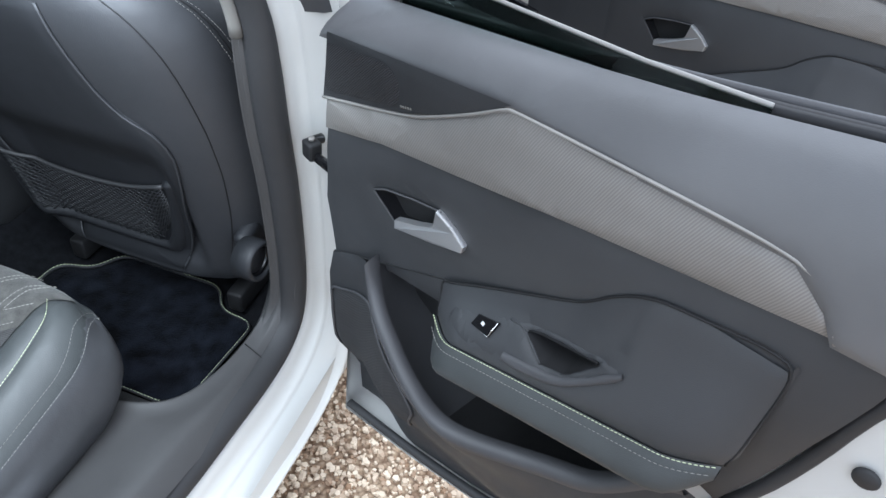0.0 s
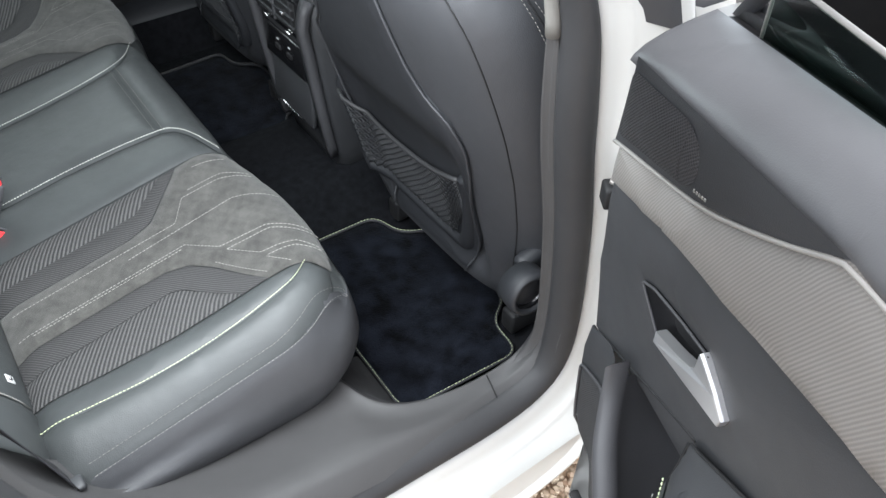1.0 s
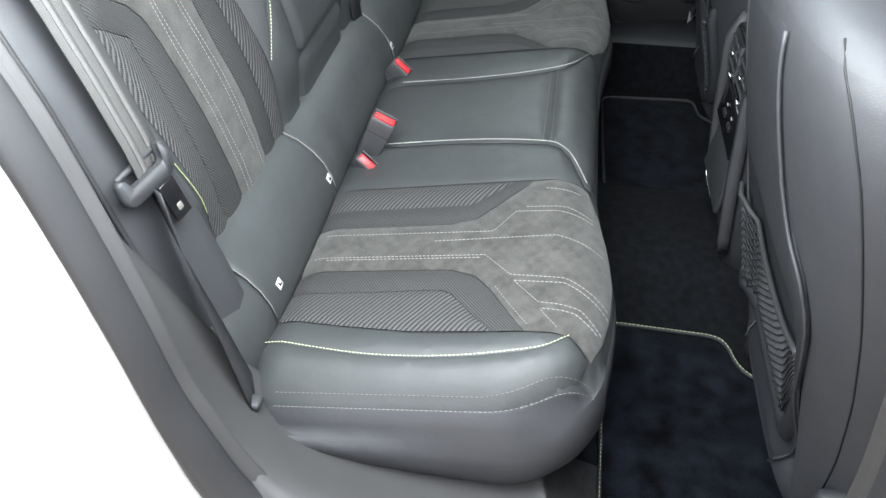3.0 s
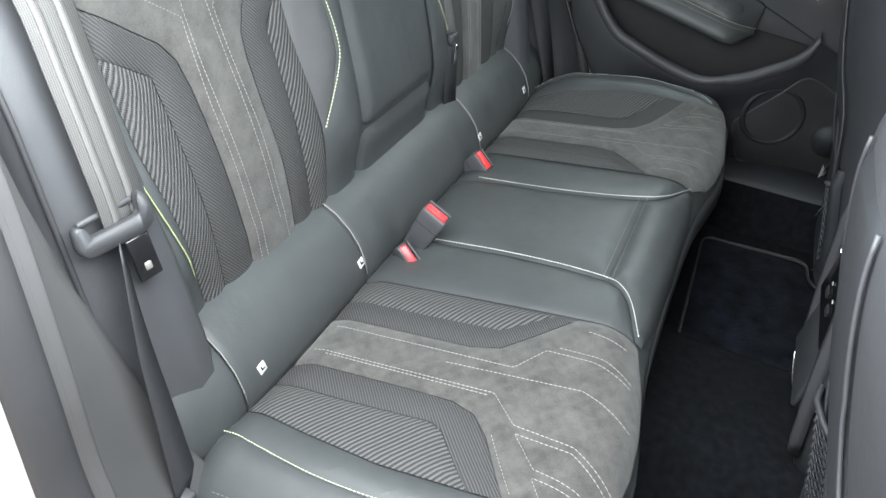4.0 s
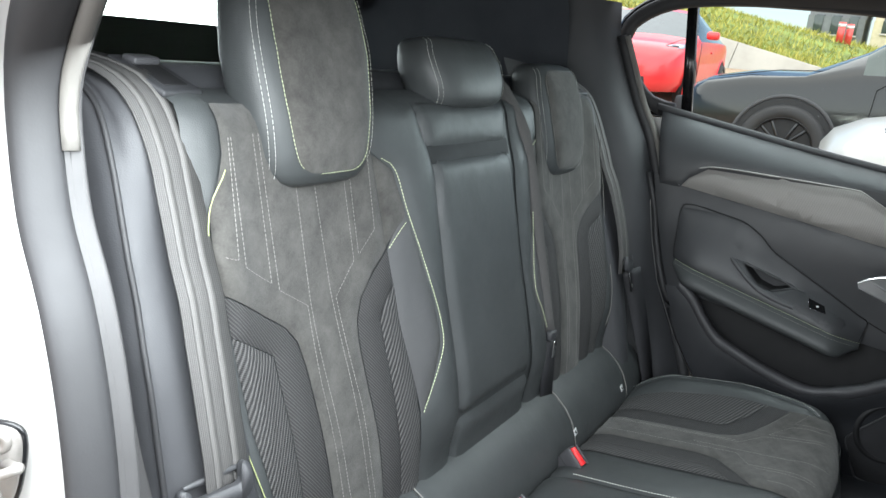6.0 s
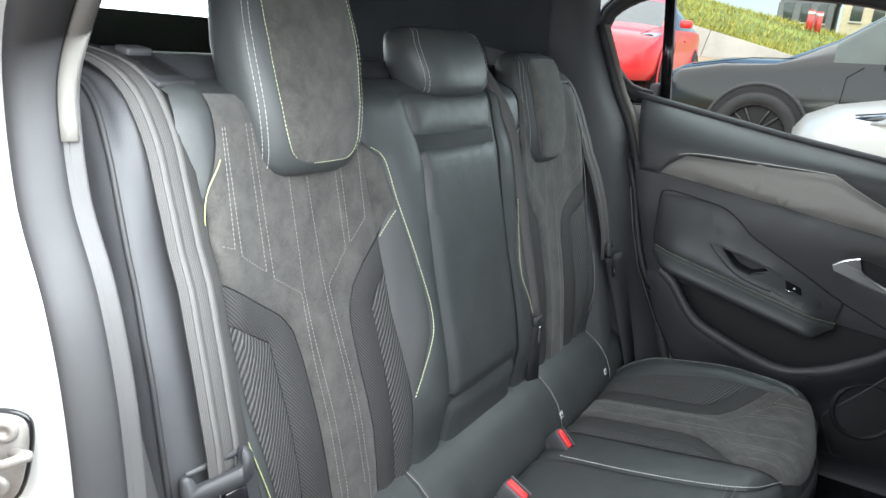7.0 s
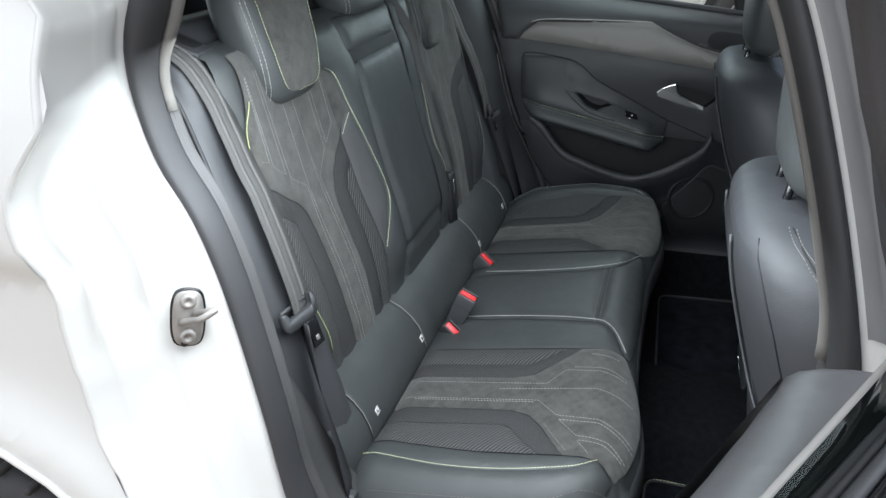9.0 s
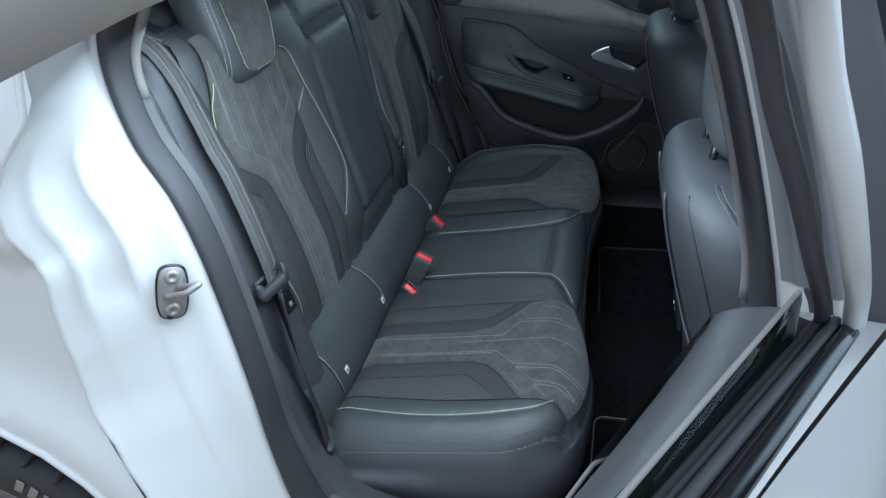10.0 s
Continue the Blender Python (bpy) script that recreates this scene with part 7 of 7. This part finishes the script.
def parked_car(name, label, paint, m, L=4.5, W=1.82, H=1.40, nose=0.70, hood=0.92, broken=False, wheel_mat=ALLOY, cab=0.0):
    """A parked car along its own x, nose forward; built from cross-sections."""
    car = thing(name, label, "car", local=m)
    h = L / 2
    hw = W / 2
    # x, half width, underside, shoulder height, top height, half width at the top
    st = [(h, 0.55 * hw, 0.30, nose - 0.16, nose - 0.08, 0.50 * hw), (h - 0.06, 0.80 * hw, 0.22, nose - 0.06, nose + 0.01, 0.66 * hw), (h - 0.22, 0.93 * hw, 0.20, nose + 0.03, nose + 0.09, 0.74 * hw), (h - 0.55, 0.985 * hw, 0.20, nose + 0.10, nose + 0.16, 0.78 * hw), (h - 0.95, hw, 0.20, nose + 0.15, hood - 0.03, 0.80 * hw),
          (h - 1.35 + cab, hw, 0.20, hood - 0.04, hood + 0.03, 0.78 * hw), (h - 1.62 + cab, hw, 0.20, hood, hood + 0.16, 0.74 * hw), (h - 2.10 + cab, hw, 0.20, hood + 0.02, H - 0.06, 0.64 * hw), (h - 2.55 + cab, hw, 0.20, hood + 0.03, H, 0.62 * hw), (h - 3.1 + cab, hw, 0.20, hood + 0.05, H - 0.02, 0.61 * hw), (h - 3.65 + cab, hw, 0.20, hood + 0.06, H - 0.14, 0.60 * hw), (h - 4.10, 0.97 * hw, 0.22, hood + 0.05, hood + 0.12, 0.66 * hw), (-h + 0.08, 0.90 * hw, 0.26, hood - 0.02, hood + 0.02, 0.66 * hw), (-h, 0.75 * hw, 0.34, hood - 0.16, hood - 0.12, 0.60 * hw)]
    def ring(x, w, zb, zs, zt, wt):
        half = [(0.55 * w, zb), (0.92 * w, zb + 0.03), (0.99 * w, zb + 0.14), (w, zb + 0.5 * (zs - zb)), (0.985 * w, zs - 0.08), (0.955 * w, zs), (0.5 * (0.955 * w + wt) + 0.02, 0.5 * (zs + zt)), (wt, zt - 0.015), (wt * 0.88, zt + 0.005), (wt * 0.45, zt + 0.028)]
        return [Vector((x, a, b)) for a, b in half] + [Vector((x, -a, b)) for a, b in half[::-1]]
    rs = [ring(*s) for s in st]
    bm = bmesh.new()
    gl = bmesh.new()
    n = 20
    for i in range(len(rs) - 1):
        for k in range(n):
            quad = [rs[i][k], rs[i][(k + 1) % n], rs[i + 1][(k + 1) % n], rs[i + 1][k]]
            side_win = k in (5, 6, 12, 13) and 6 <= i <= 9
            screen = k in (7, 8, 9, 10, 11) and i in (5, 6)
            back = k in (7, 8, 9, 10, 11) and i in (9, 10)
            # wheel openings
            b = gl if (side_win or screen or back) else bm
            b.faces.new([b.verts.new(p) for p in quad])
    bmesh.ops.remove_doubles(bm, verts=bm.verts[:], dist=1e-4)
    bmesh.ops.remove_doubles(gl, verts=gl.verts[:], dist=1e-4)
    bm.faces.new([v for v in sorted((v for v in bm.verts if abs(v.co.x - h) < 1e-3), key=lambda v: math.atan2(v.co.z - 0.5, v.co.y))])
    part("bodywork", recalc(bm), paint, car, "glossy painted bodywork")
    part("glazing", recalc(gl), DARKGLASS, car, "dark reflecting windows")
    for x in (h - 0.88, -h + 0.85):
        for s in (-1, 1):
            ww = part("wheel_arch", turned([(0.0, -0.10), (0.375, -0.10), (0.385, 0.004), (0.36, 0.010), (0.0, 0.006)], Matrix.Translation((x, s * (hw - 0.006), 0.335)) @ Vector((0, s, 0)).to_track_quat("Z", "Y").to_matrix().to_4x4(), 40), CAVITY, car)
            part("arch_edge", turned([(0.372, 0.0), (0.388, 0.018), (0.404, 0.0)], Matrix.Translation((x, s * (hw - 0.004), 0.335)) @ Vector((0, s, 0)).to_track_quat("Z", "Y").to_matrix().to_4x4(), 40), PLASTIC if broken else paint, car)
            wheel_at(car, (x, s * (hw - 0.055), 0.33), 0.33, (0, s, 0), wheel_mat, 0.20)
    for s in (-1, 1):
        lamp = [(h - 0.10, s * 0.60 * hw, nose - 0.02), (h - 0.42, s * 0.925 * hw, nose + 0.075), (h - 0.62, s * 0.955 * hw, nose + 0.135), (h - 0.46, s * 0.80 * hw, nose + 0.125), (h - 0.20, s * 0.60 * hw, nose + 0.06)]
        if not broken:
            out = Vector((0.02, s * 0.012, 0.012))
            front_l = [Vector(p) + out for p in lamp]
            back_l = [Vector(p) - Vector((0.03, s * 0.03, 0.02)) for p in lamp]
            lm = part("headlight", loft([back_l, front_l]), LAMP, car, "clear headlight")
            part("headlight_bezel", loft([[p.lerp(front_l[2], 0.45) + Vector((0.003, s * 0.004, 0.003)) for p in back_l], [p.lerp(sum(front_l, Vector()) / 5, 0.5) + Vector((0.006, s * 0.006, 0.006)) for p in front_l]]), GLOSS, lm)
        part("mirror", rbox((0.14, 0.17, 0.11), at=(h - 1.75, s * (hw + 0.08), hood + 0.10), bevel=0.035, seg=3), paint, car)
        part("door_gap", tube([Vector((h - 1.42, s * (hw + 0.002), 0.30)), Vector((h - 1.45, s * (hw + 0.002), hood - 0.10)), Vector((h - 1.55, s * hw * 0.975, hood - 0.02))], 0.004, 5), CAVITY, car)
        part("door_handle", rbox((0.18, 0.02, 0.025), at=(h - 2.45, s * (hw - 0.002), hood - 0.12), bevel=0.008), paint, car)
        part("hood_gap", tube([Vector((h - 0.28, s * 0.72 * hw, nose + 0.105)), Vector((h - 0.75, s * 0.79 * hw, nose + 0.195)), Vector((h - 1.30, s * 0.80 * hw, hood + 0.022))], 0.004, 5), CAVITY, car)
    if broken:
        part("bare_front", rbox((0.10, 1.3, 0.34), at=(h + 0.01, 0, 0.46), bevel=0.03), CAVITY, car, "bare front without its bumper")
        for k in range(7):
            part("front_bracket", rbox((0.06 + 0.03 * (k % 3), 0.10, 0.05 + 0.03 * (k % 2)), m=Matrix.Translation((h + 0.04, -0.6 + 0.2 * k, 0.42 + 0.07 * (k % 3))) @ Euler((0.3 * k, 0.2 * k, 0)).to_matrix().to_4x4(), bevel=0.01), GLOSS if k % 2 else STEEL, car)
    else:
        for s in (-1, 1):
            part("grille", rbox((0.05, 0.26, 0.10), m=Matrix.Translation((h + 0.005, s * 0.16, nose - 0.15)), bevel=0.03), CAVITY, car, "dark grille")
            part("air_intake", rbox((0.06, 0.30, 0.12), m=Matrix.Translation((h - 0.09, s * 0.58, 0.36)) @ Euler((0, 0, s * 0.55)).to_matrix().to_4x4(), bevel=0.03), CAVITY, car)
        part("lower_intake", rbox((0.05, 0.72, 0.09), at=(h - 0.005, 0, 0.33), bevel=0.02), CAVITY, car)
    return car


def stand(x, y, turn):
    return Matrix.Translation((x, y, ground_z(x, y))) @ Euler((0, 0, radians(turn))).to_matrix().to_4x4()


parked_car("parked_white_car", "parked glossy white car with slim headlights", car_paint("bright_white_paint", (0.40, 0.40, 0.385)), stand(2.15, 4.35, 186), L=4.4, nose=0.66, hood=0.90)
parked_car("parked_dark_car", "parked dark grey car without front bumper", car_paint("dark_grey_paint", (0.008, 0.009, 0.009), 0.12, 0.0), stand(0.98, 6.35, 183), L=4.7, nose=0.72, hood=0.93, H=1.50, broken=True, wheel_mat=GLOSS, cab=0.28)
parked_car("parked_red_car", "parked bright red car with dark grille", car_paint("red_paint", (0.62, 0.028, 0.03)), stand(-3.3, 10.6, 274.5), L=4.4, nose=0.70, hood=0.92, H=1.38)

# ---- outside ----
gm, gnt, gp = nodes_of("brown_gravel", (0.22, 0.17, 0.12), 0.9)
gv = texture(gnt, "ShaderNodeTexVoronoi", 70)
ramp_to(gnt, gv.outputs["Distance"], gp.inputs["Base Color"], (0.52, 0.40, 0.28), (0.20, 0.13, 0.085), 0.1, 0.75)
bump_from(gnt, gp, gv.outputs["Distance"], 0.01, 0.8)
ground = thing("ground", "brown gravel yard", "ground", kind="structure")
gx = [-120, -40, -12, -4, -1, 1, 4, 12, 40, 120]
gy = [-120, -40, -12, -4, -1.6, -0.5, 1.4, 2.4, 4, 5.4, 6.6, 9, 12, 20, 60, 160]
bm = bmesh.new()
gvs = [[bm.verts.new((x, y, ground_z(x, y) - 0.003)) for x in gx] for y in gy]
for j in range(len(gy) - 1):
    for i in range(len(gx) - 1):
        bm.faces.new((gvs[j][i], gvs[j][i + 1], gvs[j + 1][i + 1], gvs[j + 1][i]))
part("gravel_sheet", bm, gm, ground)
stone_m, snt, sp_ = nodes_of("loose_stones", (0.3, 0.24, 0.18), 0.85)
geo_ = snt.nodes.new("ShaderNodeNewGeometry")
ramp_to(snt, geo_.outputs["Random Per Island"], sp_.inputs["Base Color"], (0.30, 0.19, 0.115), (0.82, 0.70, 0.55), 0.0, 1.0)
rng = random.Random(4)
bm = bmesh.new()
sv, sf = [], []
for _ in range(12000):
    x, y = rng.uniform(0.15, 1.3), rng.uniform(-1.7, -0.72)
    r = 0.0035 + 0.0065 * rng.random() ** 2
    a, fl_ = rng.uniform(0, 6.28), rng.uniform(0.5, 0.9)
    n0 = len(sv)
    for dz in (-1, 1):
        for k in range(5):
            b = a + k * 1.2566 + rng.uniform(-0.3, 0.3)
            q = r * rng.uniform(0.75, 1.25) * (1.0 if dz < 0 else 0.72)
            sv.append((x + q * math.cos(b), y + q * math.sin(b), 0.05 + r * 0.2 + dz * r * fl_ * rng.uniform(0.5, 0.8)))
    sf.append(tuple(n0 + 5 + k for k in range(5)))
    sf += [(n0 + k, n0 + (k + 1) % 5, n0 + 5 + (k + 1) % 5, n0 + 5 + k) for k in range(5)]
gravel_mesh = bpy.data.meshes.new("stones")
gravel_mesh.from_pydata(sv, [], sf)
bm.from_mesh(gravel_mesh)
bpy.data.meshes.remove(gravel_mesh)
stones = finish("loose_stones", bm, stone_m, None, smooth=False)
tagged(stones, "loose brown and pale gravel stones", "gravel", kind="stuff")

CONCRETE = surface("pale_concrete", (0.42, 0.40, 0.36), 0.85, grain=60, grain_depth=0.003, mottle=0.15, mottle_scale=1.5)
def bank_z(x, y):
    return 1.26 - 0.22 * min(3.0, max(-9.0, x)) + 0.16 * (min(y, 24) - 19) + 0.03 * max(0, min(y, 40) - 24) + 0.08 * math.sin(x * 0.9) * math.cos(y * 0.6) * hermite((y - 19) / 2)


wall = thing("retaining_wall", "low pale concrete retaining wall in panels", "wall", at=(0, 19.0, 0.6), kind="structure")
for k in range(14):
    part("wall_panel", rbox((2.035, 0.2, 2.0), m=Matrix.Translation((-11 + 2 * k, 19.1, bank_z(-11 + 2 * k, 19.0) - 0.98)) @ Euler((0, 0.217 if k > 0 else 0.0, 0)).to_matrix().to_4x4(), bevel=0.012), CONCRETE, wall)
GRASS = surface("rough_grass", (0.13, 0.17, 0.035), 0.95, grain=20, grain_depth=0.03, mottle=0.45, mottle_scale=1.2)
BLADE, bnt, bpn = nodes_of("grass_blades", (0.15, 0.2, 0.04), 0.9)
gi = bnt.nodes.new("ShaderNodeNewGeometry")
ramp_to(bnt, gi.outputs["Random Per Island"], bpn.inputs["Base Color"], (0.17, 0.20, 0.03), (0.44, 0.39, 0.09), 0.0, 1.0)
bank = thing("grass_bank", "rough green and yellow grass bank above the wall", "grass", at=(0, 20, 1.6), kind="structure")


part("bank_turf", loft([[(x, y, bank_z(x, y)) for x in [-20 + 1.6 * i for i in range(27)]] for y in (19.05, 19.6, 20.5, 21.5, 22.5, 24, 28, 34, 60, 160)], closed=False, caps=False), GRASS, bank)
bm = bmesh.new()
for _ in range(16000):
    y = 19.1 + 9 * rng.random() ** 1.8
    x = rng.uniform(-12, 8)
    z = bank_z(x, y)
    hgt = rng.uniform(0.05, 0.20)
    a = rng.uniform(0, 6.28)
    w = Vector((math.cos(a), math.sin(a), 0)) * rng.uniform(0.01, 0.03)
    tip = Vector((x + rng.uniform(-0.15, 0.15), y + rng.uniform(-0.15, 0.15), z + hgt))
    b0 = Vector((x, y, z - 0.03))
    mid = b0.lerp(tip, 0.55) + w * 0.5
    v = [bm.verts.new(b0 - w), bm.verts.new(b0 + w), bm.verts.new(mid), bm.verts.new(tip)]
    bm.faces.new((v[0], v[1], v[2]))
    bm.faces.new((v[0], v[2], v[3]))
tuft = finish("bank_grass", bm, BLADE, None, smooth=False)
tagged(tuft, "long green and yellow grass on the bank", "grass", kind="stuff")
# far buildings and posts above the bank
for k, (x, w, hgt, y) in enumerate(((-0.6, 2.3, 2.2, 30), (-3.0, 1.9, 1.9, 30.5), (-14, 7, 2.6, 40))):
    b = thing("far_building", ("low cream rendered building with dark door", "grey slatted yard building with pale corner", "pale flat building beyond the grass")[k], "building", at=(x, y, 2.4))
    part("building_wall", rbox((w, 2.5, hgt + 1.0), at=(x, y + 1.25, 2.4 + hgt / 2 - 0.5), bevel=0.03), surface("render_" + "abc"[k], ((0.50, 0.44, 0.30), (0.16, 0.17, 0.17), (0.45, 0.45, 0.43))[k], 0.85, mottle=0.1), b)
    part("building_roof", rbox((w + 0.3, 2.9, 0.16), at=(x, y + 1.25, 2.45 + hgt), bevel=0.03), CONCRETE, b)
    for j in range(3):
        win = part("window", rbox((w * 0.16, 0.06, hgt * 0.36), at=(x - w * 0.3 + w * 0.3 * j, y - 0.01, 2.4 + hgt * 0.55), bevel=0.01), DARKGLASS, b)
        part("sill", rbox((w * 0.19, 0.10, 0.06), at=(x - w * 0.3 + w * 0.3 * j, y - 0.03, 2.4 + hgt * 0.55 - hgt * 0.2), bevel=0.01), CONCRETE, win)
for x, y in ((-2.1, 24.0), (-1.9, 24.2)):
    post = thing("barrier_post", "red and white barrier post on the grass", "post", at=(x, y, 2.6), group="barrier posts")
    part("post_body", tube([Vector((x, y, bank_z(x, y) - 0.1)), Vector((x, y, bank_z(x, y) + 0.55))], 0.10, 10), car_paint("post_red", (0.55, 0.05, 0.04)), post)
    part("post_band", tube([Vector((x, y, bank_z(x, y) + 0.42)), Vector((x, y, bank_z(x, y) + 0.50))], 0.104, 10), TAG, post)
